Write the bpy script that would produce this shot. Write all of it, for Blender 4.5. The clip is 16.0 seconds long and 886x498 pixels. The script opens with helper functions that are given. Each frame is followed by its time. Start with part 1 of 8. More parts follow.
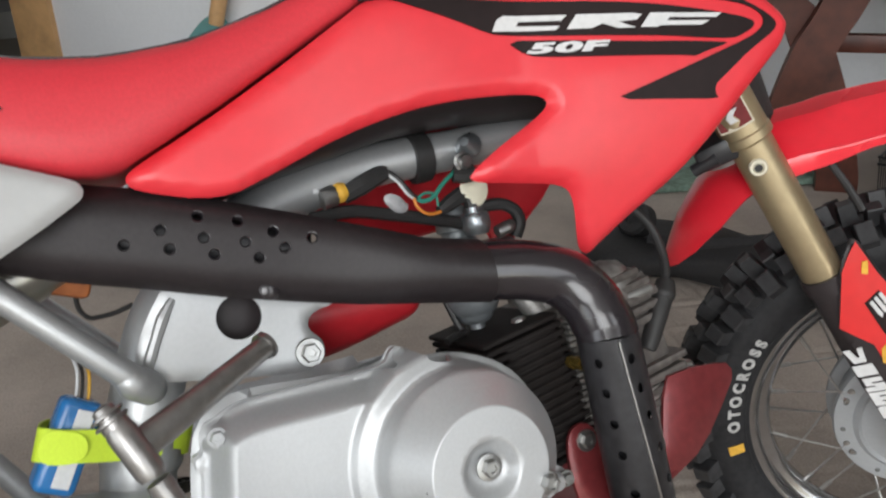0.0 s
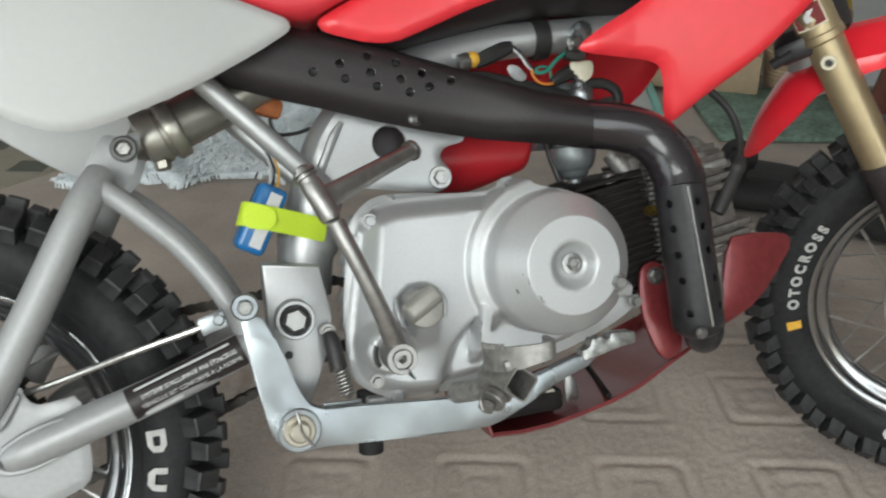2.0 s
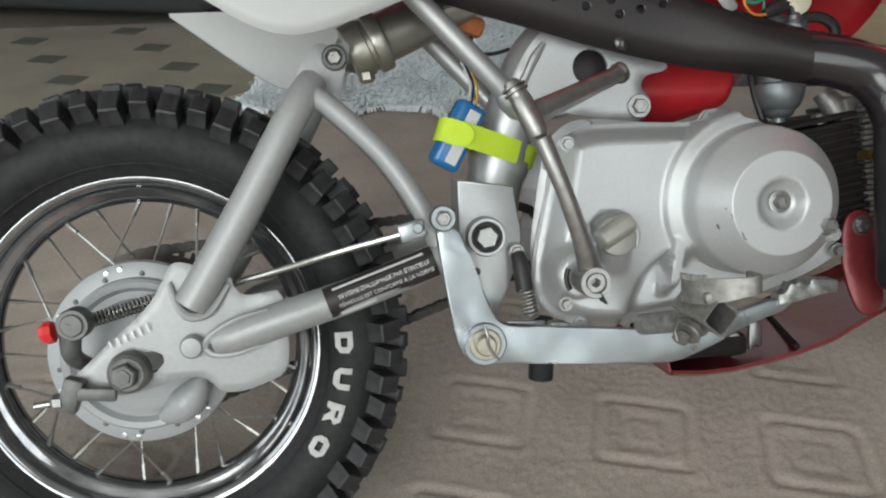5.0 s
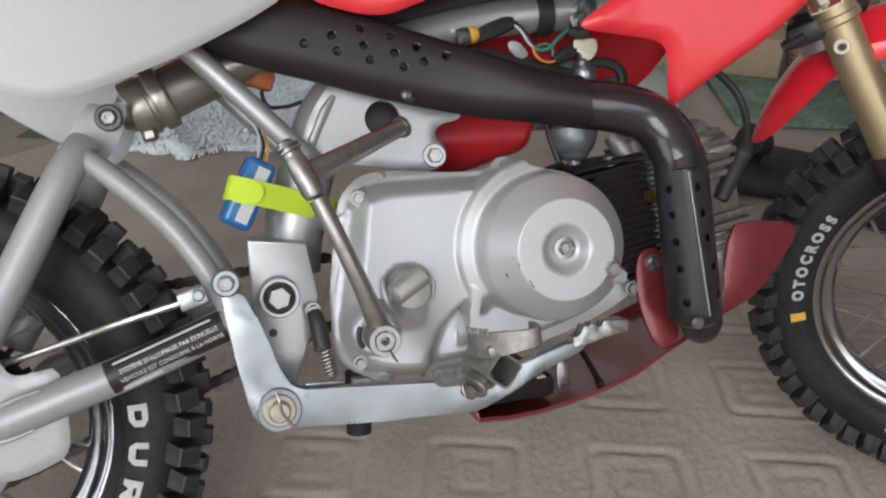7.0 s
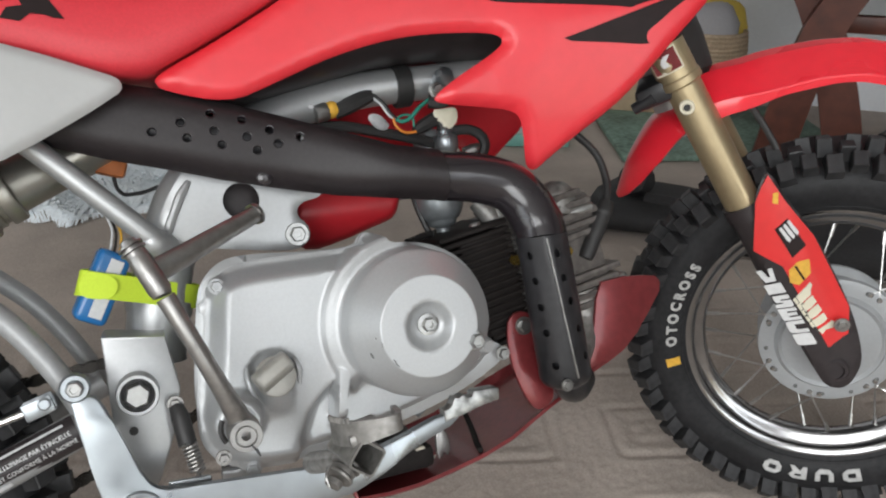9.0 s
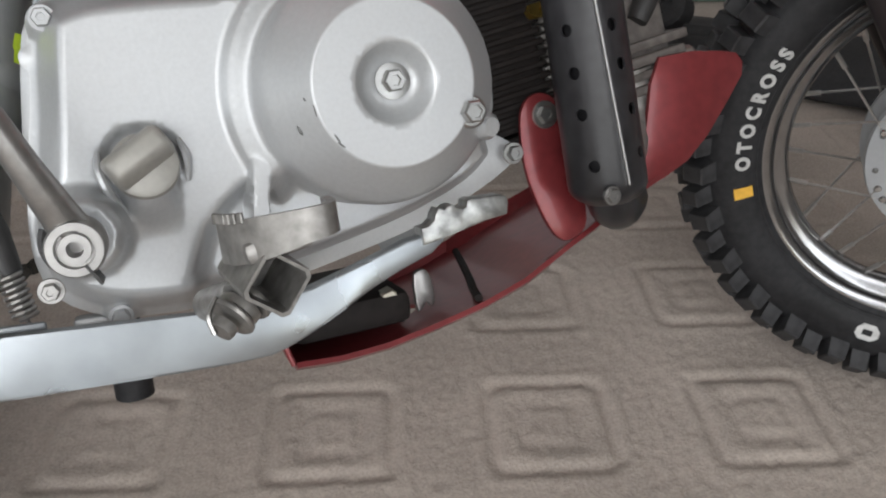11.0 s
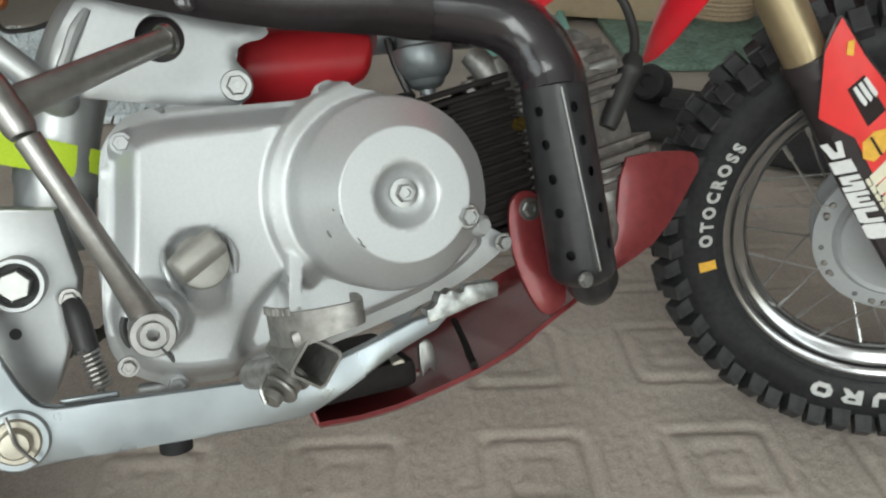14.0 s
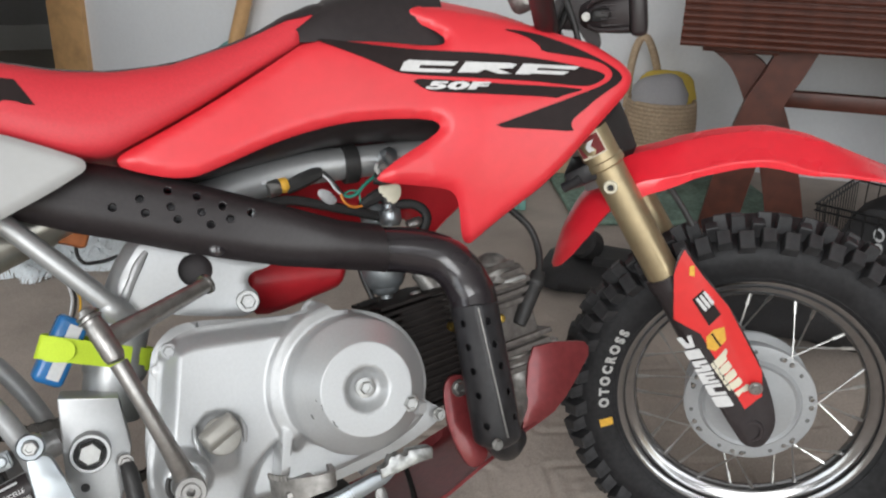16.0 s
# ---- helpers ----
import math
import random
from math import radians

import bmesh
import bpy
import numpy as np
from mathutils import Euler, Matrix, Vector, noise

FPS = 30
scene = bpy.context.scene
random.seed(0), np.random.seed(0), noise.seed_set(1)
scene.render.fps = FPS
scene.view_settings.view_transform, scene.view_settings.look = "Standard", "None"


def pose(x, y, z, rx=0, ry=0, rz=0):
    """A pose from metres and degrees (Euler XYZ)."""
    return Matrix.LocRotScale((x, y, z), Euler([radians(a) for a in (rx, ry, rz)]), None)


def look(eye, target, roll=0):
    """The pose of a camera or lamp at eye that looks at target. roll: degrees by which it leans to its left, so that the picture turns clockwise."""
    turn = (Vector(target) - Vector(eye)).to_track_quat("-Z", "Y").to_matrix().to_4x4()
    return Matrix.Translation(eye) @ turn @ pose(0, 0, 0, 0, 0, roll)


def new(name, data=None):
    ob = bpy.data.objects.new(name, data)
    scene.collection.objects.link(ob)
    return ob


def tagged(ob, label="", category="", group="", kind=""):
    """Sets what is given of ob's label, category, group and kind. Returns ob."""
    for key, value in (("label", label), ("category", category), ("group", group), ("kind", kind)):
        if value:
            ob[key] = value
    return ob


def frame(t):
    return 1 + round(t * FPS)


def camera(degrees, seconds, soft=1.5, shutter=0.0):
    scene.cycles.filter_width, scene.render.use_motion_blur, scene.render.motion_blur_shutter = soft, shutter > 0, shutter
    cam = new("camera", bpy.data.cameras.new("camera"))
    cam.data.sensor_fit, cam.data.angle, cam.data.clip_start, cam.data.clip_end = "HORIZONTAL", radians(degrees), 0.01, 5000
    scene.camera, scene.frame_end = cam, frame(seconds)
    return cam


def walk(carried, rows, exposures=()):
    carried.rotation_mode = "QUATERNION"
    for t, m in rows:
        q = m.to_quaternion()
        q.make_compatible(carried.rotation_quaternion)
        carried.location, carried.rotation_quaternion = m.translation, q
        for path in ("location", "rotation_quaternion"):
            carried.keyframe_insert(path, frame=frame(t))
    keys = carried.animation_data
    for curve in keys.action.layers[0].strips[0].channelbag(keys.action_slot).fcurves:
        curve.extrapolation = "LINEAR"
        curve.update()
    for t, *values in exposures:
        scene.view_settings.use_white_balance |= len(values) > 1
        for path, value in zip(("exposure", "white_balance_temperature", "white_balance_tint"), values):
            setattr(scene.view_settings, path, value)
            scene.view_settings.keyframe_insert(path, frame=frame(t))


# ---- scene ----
cam = camera(56.53, 16.0, 2.1, 0.35)
# seconds, eye, target, roll
PATH = [
    (0.0, (0.2958, -0.3501, 0.6343), (0.6810, 0.4775, 0.2259), -1.47),
    (0.5, (0.2847, -0.3865, 0.6097), (0.6593, 0.4465, 0.2025), -0.54),
    (1.0, (0.2747, -0.4341, 0.6125), (0.6228, 0.4045, 0.1936), -0.31),
    (1.5, (0.2537, -0.4811, 0.6123), (0.5608, 0.3690, 0.1845), -0.14),
    (2.0, (0.2282, -0.5110, 0.6066), (0.4855, 0.3477, 0.1634), -0.06),
    (2.5, (0.2018, -0.5084, 0.6008), (0.4004, 0.3589, 0.1443), -0.29),
    (3.0, (0.1838, -0.5127, 0.5918), (0.3219, 0.3570, 0.1179), 0.03),
    (3.2, (0.1778, -0.5165, 0.5889), (0.2993, 0.3508, 0.1062), 0.14),
    (4.25, (0.1720, -0.5170, 0.5840), (0.2580, 0.3470, 0.0880), -0.10),
    (5.3, (0.1921, -0.5092, 0.5878), (0.2984, 0.3544, 0.0949), -0.41),
    (5.5, (0.2016, -0.5093, 0.5916), (0.3188, 0.3536, 0.1000), -0.31),
    (6.0, (0.2178, -0.5069, 0.5900), (0.3784, 0.3550, 0.1090), 0.04),
    (6.5, (0.2332, -0.5036, 0.5939), (0.4355, 0.3516, 0.1166), 0.80),
    (7.0, (0.2526, -0.5019, 0.6013), (0.4868, 0.3506, 0.1340), 0.95),
    (7.5, (0.2628, -0.4971, 0.6091), (0.5282, 0.3501, 0.1488), 1.12),
    (8.0, (0.2797, -0.4945, 0.6230), (0.5692, 0.3496, 0.1716), 0.62),
    (8.5, (0.2918, -0.4948, 0.6324), (0.6098, 0.3457, 0.1939), 0.84),
    (9.0, (0.2977, -0.4989, 0.6327), (0.6303, 0.3392, 0.2003), 0.33),
    (9.5, (0.3193, -0.4658, 0.5724), (0.6530, 0.3607, 0.1191), 0.42),
    (10.0, (0.3573, -0.3949, 0.4823), (0.6781, 0.4136, -0.0111), 0.66),
    (11.2, (0.3740, -0.3440, 0.4560), (0.6800, 0.4400, -0.0850), 0.10),
    (12.3, (0.3726, -0.3525, 0.4671), (0.6742, 0.4363, -0.0684), -0.37),
    (12.5, (0.3713, -0.3564, 0.4732), (0.6735, 0.4344, -0.0591), -0.37),
    (13.0, (0.3636, -0.3694, 0.4885), (0.6694, 0.4301, -0.0284), -0.24),
    (13.5, (0.3536, -0.3849, 0.5028), (0.6659, 0.4200, -0.0016), -0.00),
    (14.0, (0.3482, -0.3999, 0.5173), (0.6709, 0.4094, 0.0264), 0.24),
    (14.5, (0.3381, -0.4350, 0.5527), (0.6839, 0.3800, 0.0878), 0.93),
    (15.0, (0.3230, -0.4942, 0.6036), (0.6820, 0.3342, 0.1737), 1.61),
    (15.5, (0.3068, -0.5269, 0.6400), (0.6797, 0.3124, 0.2443), 2.07),
    (16.0, (0.3054, -0.5506, 0.6682), (0.6798, 0.2986, 0.2960), 1.75),
]
# seconds, stops, kelvin, tint
EXPOSURE = [(0.0, -0.08, 6500, 8), (1.5, -0.08, 6500, 5), (3.0, -0.27, 6500, -1), (5.5, -0.27, 6500, 4), (6.5, -0.3, 6500, 8), (7.5, -0.15, 6500, 11), (8.5, -0.25, 6500, 9), (9.5, -0.12, 6500, 7), (10.0, -0.17, 6500, 9), (12.5, -0.2, 6500, 7), (13.5, -0.12, 6500, -1), (14.5, -0.1, 6500, 3), (15.0, -0.15, 6500, 8), (16.0, -0.08, 6500, 8)]
walk(cam, [(t, look(eye, target, roll)) for t, eye, target, roll in PATH], EXPOSURE)

# ---------------------------------------------------------------- light
world = bpy.data.worlds.new("world")
scene.world = world
world.use_nodes = True
wn = world.node_tree.nodes
sky = wn.new("ShaderNodeTexSky")
sky.sky_type = 'NISHITA'
sky.sun_disc = False
sky.sun_elevation, sky.sun_rotation = radians(38), radians(200)
world.node_tree.links.new(sky.outputs[0], wn["Background"].inputs[0])
wn["Background"].inputs[1].default_value = 0.12


def area(name, m, sx, sy, watts, color):
    la = bpy.data.lights.new(name, 'AREA')
    la.shape, la.size, la.size_y, la.energy, la.color = 'RECTANGLE', sx, sy, watts, color
    ob = new(name, la)
    ob.matrix_basis = m
    return ob


area("window_light_south", look((-1.05, -2.55, 1.50), (0.3, 0, 0.1)), 1.9, 1.8, 76, (0.99, 0.99, 1.0))
area("window_light_door", look((1.05, -2.62, 1.25), (0.6, 0, 0.3)), 0.7, 2.1, 17, (0.99, 0.99, 1.0))
area("window_light_west", look((-2.88, -0.90, 1.12), (0.4, 0, 0.25)), 2.0, 1.9, 33, (0.99, 0.99, 1.0))
scene.view_settings.exposure = 0.0

# ---------------------------------------------------------------- materials


def mat(name, color, rough=0.5, metal=0.0, grain=60, var=0.12, bump=0.1, dist=0.0006, coat=0.0, stain=6, rvar=0.08, dark=None, spec=0.5):
    """A surface whose colour, gloss and relief vary at two scales."""
    m = bpy.data.materials.new(name)
    m.use_nodes = True
    n, l = m.node_tree.nodes, m.node_tree.links
    p = n["Principled BSDF"]
    tc = n.new("ShaderNodeTexCoord")
    fine, wide = n.new("ShaderNodeTexNoise"), n.new("ShaderNodeTexNoise")
    fine.inputs["Scale"].default_value, fine.inputs["Detail"].default_value = grain, 6
    wide.inputs["Scale"].default_value, wide.inputs["Detail"].default_value = stain, 4
    for t in (fine, wide):
        l.new(tc.outputs["Object"], t.inputs["Vector"])
    both = n.new("ShaderNodeMix")
    both.data_type = 'FLOAT'
    both.inputs[0].default_value = 0.5
    l.new(fine.outputs["Fac"], both.inputs[2])
    l.new(wide.outputs["Fac"], both.inputs[3])
    ramp = n.new("ShaderNodeValToRGB")
    lo = dark or [c * (1 - var) for c in color]
    ramp.color_ramp.elements[0].position, ramp.color_ramp.elements[1].position = 0.36, 0.62
    ramp.color_ramp.elements[0].color = (*lo, 1)
    ramp.color_ramp.elements[1].color = (*[min(1, c * (1 + var * 0.4)) for c in color], 1)
    l.new(both.outputs[0], ramp.inputs[0])
    l.new(ramp.outputs[0], p.inputs["Base Color"])
    rr = n.new("ShaderNodeMapRange")
    rr.inputs["To Min"].default_value, rr.inputs["To Max"].default_value = max(0.02, rough - rvar), min(1, rough + rvar)
    rr.inputs["From Min"].default_value, rr.inputs["From Max"].default_value = 0.35, 0.65
    l.new(wide.outputs["Fac"], rr.inputs["Value"])
    l.new(rr.outputs[0], p.inputs["Roughness"])
    p.inputs["Metallic"].default_value = metal
    p.inputs["Specular IOR Level"].default_value = spec
    p.inputs["Coat Weight"].default_value = coat
    p.inputs["Coat Roughness"].default_value = 0.12
    if bump:
        b = n.new("ShaderNodeBump")
        b.inputs["Strength"].default_value, b.inputs["Distance"].default_value = bump, dist
        l.new(fine.outputs["Fac"], b.inputs["Height"])
        l.new(b.outputs[0], p.inputs["Normal"])
    return m


RED = mat("red_plastic", (0.74, 0.034, 0.048), 0.36, grain=90, var=0.06, bump=0.04, coat=0.15)
RED_FENDER = mat("red_fender_plastic", (0.80, 0.020, 0.038), 0.30, grain=90, var=0.06, bump=0.02, coat=0.55)
VINYL = mat("red_vinyl", (0.66, 0.036, 0.052), 0.52, grain=420, var=0.1, bump=0.25, dist=0.0004)
BLACK = mat("black_plastic", (0.0300, 0.0240, 0.0252), 0.44, grain=150, var=0.25, bump=0.06, spec=0.4)
DECAL_BLACK = mat("black_decal", (0.019, 0.0115, 0.0115), 0.5, grain=120, var=0.2, bump=0.02, spec=0.22)
DECAL_WHITE = mat("white_decal", (0.66, 0.66, 0.66), 0.4, grain=260, var=0.12, bump=0.02)
PIPE = mat("black_heat_paint", (0.0203, 0.0165, 0.0196), 0.27, grain=300, var=0.3, bump=0.03, dist=0.0003, coat=0.5, rvar=0.04, spec=0.5)
PIPE_MATTE = mat("satin_black_heat_paint", (0.0231, 0.0185, 0.0198), 0.43, grain=300, var=0.3, bump=0.05, dist=0.0003, spec=0.32)
KNOB = mat("dusty_tread_rubber", (0.036, 0.036, 0.038), 0.52, grain=120, var=0.6, bump=0.3, dist=0.001, spec=0.4, stain=30)
PIPE_WORN = mat("worn_black_paint", (0.0260, 0.0254, 0.0279), 0.40, 0.0, grain=120, var=0.5, bump=0.1, coat=0.05, spec=0.4)
ENGINE = mat("silver_engine_paint", (0.490, 0.502, 0.510), 0.40, 0.42, grain=500, var=0.07, bump=0.05, dist=0.0002, stain=12)
CAP = mat("cast_grey_aluminium", (0.40, 0.39, 0.36), 0.5, 0.35, grain=300, var=0.1, bump=0.12)
CARB = mat("blue_grey_cast_carburettor", (0.27, 0.29, 0.30), 0.42, 0.55, grain=200, var=0.15, bump=0.1)
WRAP = mat("crumpled_clear_wrap", (0.42, 0.42, 0.43), 0.25, grain=60, var=0.4, bump=0.5, dist=0.002)
BRASSY = mat("tarnished_pin", (0.40, 0.37, 0.31), 0.35, 0.85, grain=120, var=0.3)
CAST = mat("raw_cast_aluminium", (0.31, 0.30, 0.285), 0.48, 0.65, grain=160, var=0.45, bump=0.25, dist=0.0008)
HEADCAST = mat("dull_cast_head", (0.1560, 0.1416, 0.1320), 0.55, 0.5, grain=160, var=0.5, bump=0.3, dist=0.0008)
FRAME = mat("silver_frame_paint", (0.45, 0.46, 0.465), 0.40, 0.65, grain=300, var=0.06, bump=0.04)
ARM = mat("grey_swingarm_paint", (0.35, 0.358, 0.362), 0.46, 0.25, grain=240, var=0.08, bump=0.05)
ZINC = mat("zinc_plated_steel", (0.325, 0.35, 0.368), 0.34, 0.85, grain=90, var=0.08, bump=0.05, stain=18, rvar=0.12)
STEEL = mat("brushed_dark_steel", (0.33, 0.322, 0.312), 0.36, 0.9, grain=140, var=0.25, bump=0.1)
SHINY = mat("bright_bolt_steel", (0.37, 0.37, 0.36), 0.33, 0.95, grain=200, var=0.15, bump=0.05)
CHROME = mat("chromed_steel", (0.38, 0.38, 0.385), 0.19, 1.0, grain=120, var=0.12, bump=0.01, rvar=0.05)
RIMGREY = mat("worn_chrome_rim", (0.36, 0.365, 0.38), 0.16, 0.95, grain=60, var=0.3, bump=0.05, rvar=0.06, stain=14)
RUBBER = mat("tyre_rubber", (0.023, 0.023, 0.0245), 0.54, grain=180, var=0.45, bump=0.2, dist=0.0008, spec=0.22, stain=16)
WORN = mat("bright_worn_steel", (0.52, 0.525, 0.51), 0.36, 0.85, grain=150, var=0.55, bump=0.3, dist=0.0008)
SPOKE = mat("dull_spoke_steel", (0.52, 0.515, 0.50), 0.30, 0.95, grain=200, var=0.25, bump=0.05)
HUB = mat("painted_grey_hub", (0.37, 0.382, 0.392), 0.50, 0.15, grain=260, var=0.06, bump=0.04)
GOLD = mat("gold_anodised_fork", (0.45, 0.365, 0.225), 0.40, 0.75, grain=90, var=0.12, bump=0.05)
GUARD_RED = mat("red_guard_plastic", (0.55, 0.020, 0.03), 0.45, grain=90, var=0.1, bump=0.05)
ANOD = mat("red_anodised_plate", (0.22, 0.034, 0.038), 0.36, 0.40, grain=140, var=0.22, bump=0.06, coat=0.45)
FINS = mat("black_cylinder", (0.0182, 0.0151, 0.0143), 0.7, grain=160, var=0.35, bump=0.12, spec=0.2)
WHITE = mat("white_plastic", (0.51, 0.518, 0.515), 0.45, grain=200, var=0.03, bump=0.02)
BRASS = mat("brass_nut", (0.72, 0.5, 0.12), 0.25, 0.95, grain=150, var=0.1)
CHAIN = mat("oily_chain", (0.05, 0.045, 0.04), 0.45, 0.7, grain=200, var=0.4)
DULL = mat("dull_grey_plating", (0.155, 0.157, 0.152), 0.5, 0.35, grain=140, var=0.3, bump=0.12)
OLIVE = mat("dull_grey_green_damper", (0.42, 0.405, 0.36), 0.30, 0.85, grain=110, var=0.15)
TYRE_PAINT = mat("white_tyre_lettering", (0.52, 0.52, 0.51), 0.6, grain=160, var=0.25, bump=0.1)
YELLOW = mat("yellow_mark", (0.75, 0.42, 0.05), 0.55, grain=200, var=0.2)
NEON = mat("fluorescent_yellow_strap", (0.62, 0.82, 0.05), 0.7, grain=700, var=0.08, bump=0.4)
BLUE = mat("blue_shrink_wrap", (0.02, 0.16, 0.42), 0.3, grain=60, var=0.25, bump=0.15, coat=0.4)
PAPER = mat("pale_label", (0.62, 0.63, 0.64), 0.6, grain=300, var=0.12)
CABLE = mat("black_cable", (0.0224, 0.0217, 0.0217), 0.5, grain=200, var=0.2)
GREEN_WIRE = mat("green_wire", (0.03, 0.22, 0.16), 0.45)
ORANGE = mat("orange_wire", (0.75, 0.25, 0.04), 0.45)
CREAM = mat("cream_connector", (0.70, 0.66, 0.52), 0.5)
RUST = mat("rusty_orange_tape", (0.45, 0.14, 0.04), 0.6, grain=120, var=0.3)
BRIGHTRED = mat("red_adjuster_nut", (0.70, 0.03, 0.03), 0.4)

# ---------------------------------------------------------------- shape helpers
RX = Matrix.Rotation(radians(90), 4, 'X')      # local z points to -y, out of the bike's right side


def finish(bm, name, material, parent=None, label="", m=None, angle=34):
    bmesh.ops.recalc_face_normals(bm, faces=bm.faces)
    me = bpy.data.meshes.new(name)
    bm.to_mesh(me)
    bm.free()
    me.polygons.foreach_set("use_smooth", [True] * len(me.polygons))
    me.set_sharp_from_angle(angle=radians(angle))
    me.materials.append(material)
    ob = new(name, me)
    if parent:
        ob.parent = parent
    if m is not None:
        ob.matrix_basis = m
    if label:
        ob["label"] = label
    return ob


def part(name, bm, material, parent, label="", m=None, angle=34):
    return finish(bm, name, material, parent, label, m, angle)


def spline(pts, n=8, closed=False):
    """A smooth line through points."""
    P = [Vector(p) for p in pts]
    out, k = [], len(P)
    for i in range(k if closed else k - 1):
        a, b, c, d = (P[(i + j) % k] if closed else P[min(max(i + j, 0), k - 1)] for j in (-1, 0, 1, 2))
        for s in range(n):
            t = s / n
            out.append(0.5 * ((2 * b) + (c - a) * t + (2 * a - 5 * b + 4 * c - d) * t * t + (3 * b - a - 3 * c + d) * t ** 3))
    if not closed:
        out.append(P[-1])
    return out


def tube(bm, pts, r, seg=14, n=8, cap=True, smooth=True, flat=1.0):
    """A round bar along a line; r is one radius or one for each given point."""
    line = spline(pts, n) if smooth and len(pts) > 2 else [Vector(p) for p in pts]
    rs = r if isinstance(r, (list, tuple)) else [r] * len(pts)
    radii = []
    for i in range(len(line)):
        u = i / (len(line) - 1) * (len(rs) - 1)
        j = min(int(u), len(rs) - 2)
        radii.append(rs[j] + (rs[j + 1] - rs[j]) * (u - j))
    t0 = (line[1] - line[0]).normalized()
    side = t0.orthogonal().normalized()
    rings = []
    for i, p in enumerate(line):
        t = (line[min(i + 1, len(line) - 1)] - line[max(i - 1, 0)]).normalized()
        side = (side - t * side.dot(t)).normalized()
        up = t.cross(side)
        rings.append([bm.verts.new(p + radii[i] * (math.cos(a) * side + flat * math.sin(a) * up)) for a in (math.tau * k / seg for k in range(seg))])
    for a, b in zip(rings, rings[1:]):
        for k in range(seg):
            bm.faces.new((a[k], a[(k + 1) % seg], b[(k + 1) % seg], b[k]))
    if cap:
        bm.faces.new(rings[0])
        bm.faces.new(rings[-1])
    return bm


def lathe(bm, prof, m=Matrix(), seg=32, closed=False):
    """Turns a profile of (radius, height) about the local z axis."""
    rings = []
    for r, h in prof:
        if r < 1e-6:
            rings.append([bm.verts.new(m @ Vector((0, 0, h)))])
        else:
            rings.append([bm.verts.new(m @ Vector((r * math.cos(a), r * math.sin(a), h))) for a in (math.tau * k / seg for k in range(seg))])
    pairs = list(zip(rings, rings[1:])) + ([(rings[-1], rings[0])] if closed else [])
    for a, b in pairs:
        for k in range(seg):
            q = [a[k % len(a)], a[(k + 1) % len(a)], b[(k + 1) % len(b)], b[k % len(b)]]
            q = list(dict.fromkeys(q))
            if len(q) > 2:
                bm.faces.new(q)
    for e in (rings[0], rings[-1]):
        if not closed and len(e) > 1:
            bm.faces.new(e)
    return bm


def at(x, y, z, rot=None):
    return Matrix.Translation((x, y, z)) @ (RX if rot is None else rot)


def box(bm, size, m=Matrix(), bevel=0.0, seg=2):
    b2 = bmesh.new()
    bmesh.ops.create_cube(b2, size=1.0, matrix=Matrix.Diagonal((*size, 1)))
    if bevel:
        bmesh.ops.bevel(b2, geom=b2.edges[:], offset=bevel, segments=seg, affect='EDGES', profile=0.5)
    join(bm, b2, m)
    return bm


def join(bm, other, m=Matrix()):
    vs = {v: bm.verts.new(m @ v.co) for v in other.verts}
    for f in other.faces:
        bm.faces.new([vs[v] for v in f.verts])
    other.free()


def chaikin(pts, times=2):
    P = [Vector(p) for p in pts]
    for _ in range(times):
        P = [q for i in range(len(P)) for q in (P[i] * 0.75 + P[(i + 1) % len(P)] * 0.25, P[i] * 0.25 + P[(i + 1) % len(P)] * 0.75)]
    return P


def dense(pts, step):
    out = []
    for i, a in enumerate(pts):
        b = pts[(i + 1) % len(pts)]
        k = max(1, int((Vector(b) - Vector(a)).length / step))
        out += [Vector(a) + (Vector(b) - Vector(a)) * (s / k) for s in range(k)]
    return out


def disc(x, y, r, n=14):
    return [(x + r * math.cos(math.tau * k / n), y + r * math.sin(math.tau * k / n)) for k in range(n)]


def inside(P, poly):
    x, y = P[:, 0], P[:, 1]
    hit = np.zeros(len(P), bool)
    for (ax, ay), (bx, by) in zip(poly, np.roll(poly, -1, axis=0)):
        c = ((ay > y) != (by > y)) & (x < (bx - ax) * (y - ay) / (by - ay + 1e-15) + ax)
        hit ^= c
    return hit


def edge_distance(P, poly):
    best = np.full(len(P), 9.0)
    for a, b in zip(poly, np.roll(poly, -1, axis=0)):
        ab = b - a
        t = np.clip(((P - a) @ ab) / max(ab @ ab, 1e-15), 0, 1)
        best = np.minimum(best, np.linalg.norm(P - a - t[:, None] * ab, axis=1))
    return best


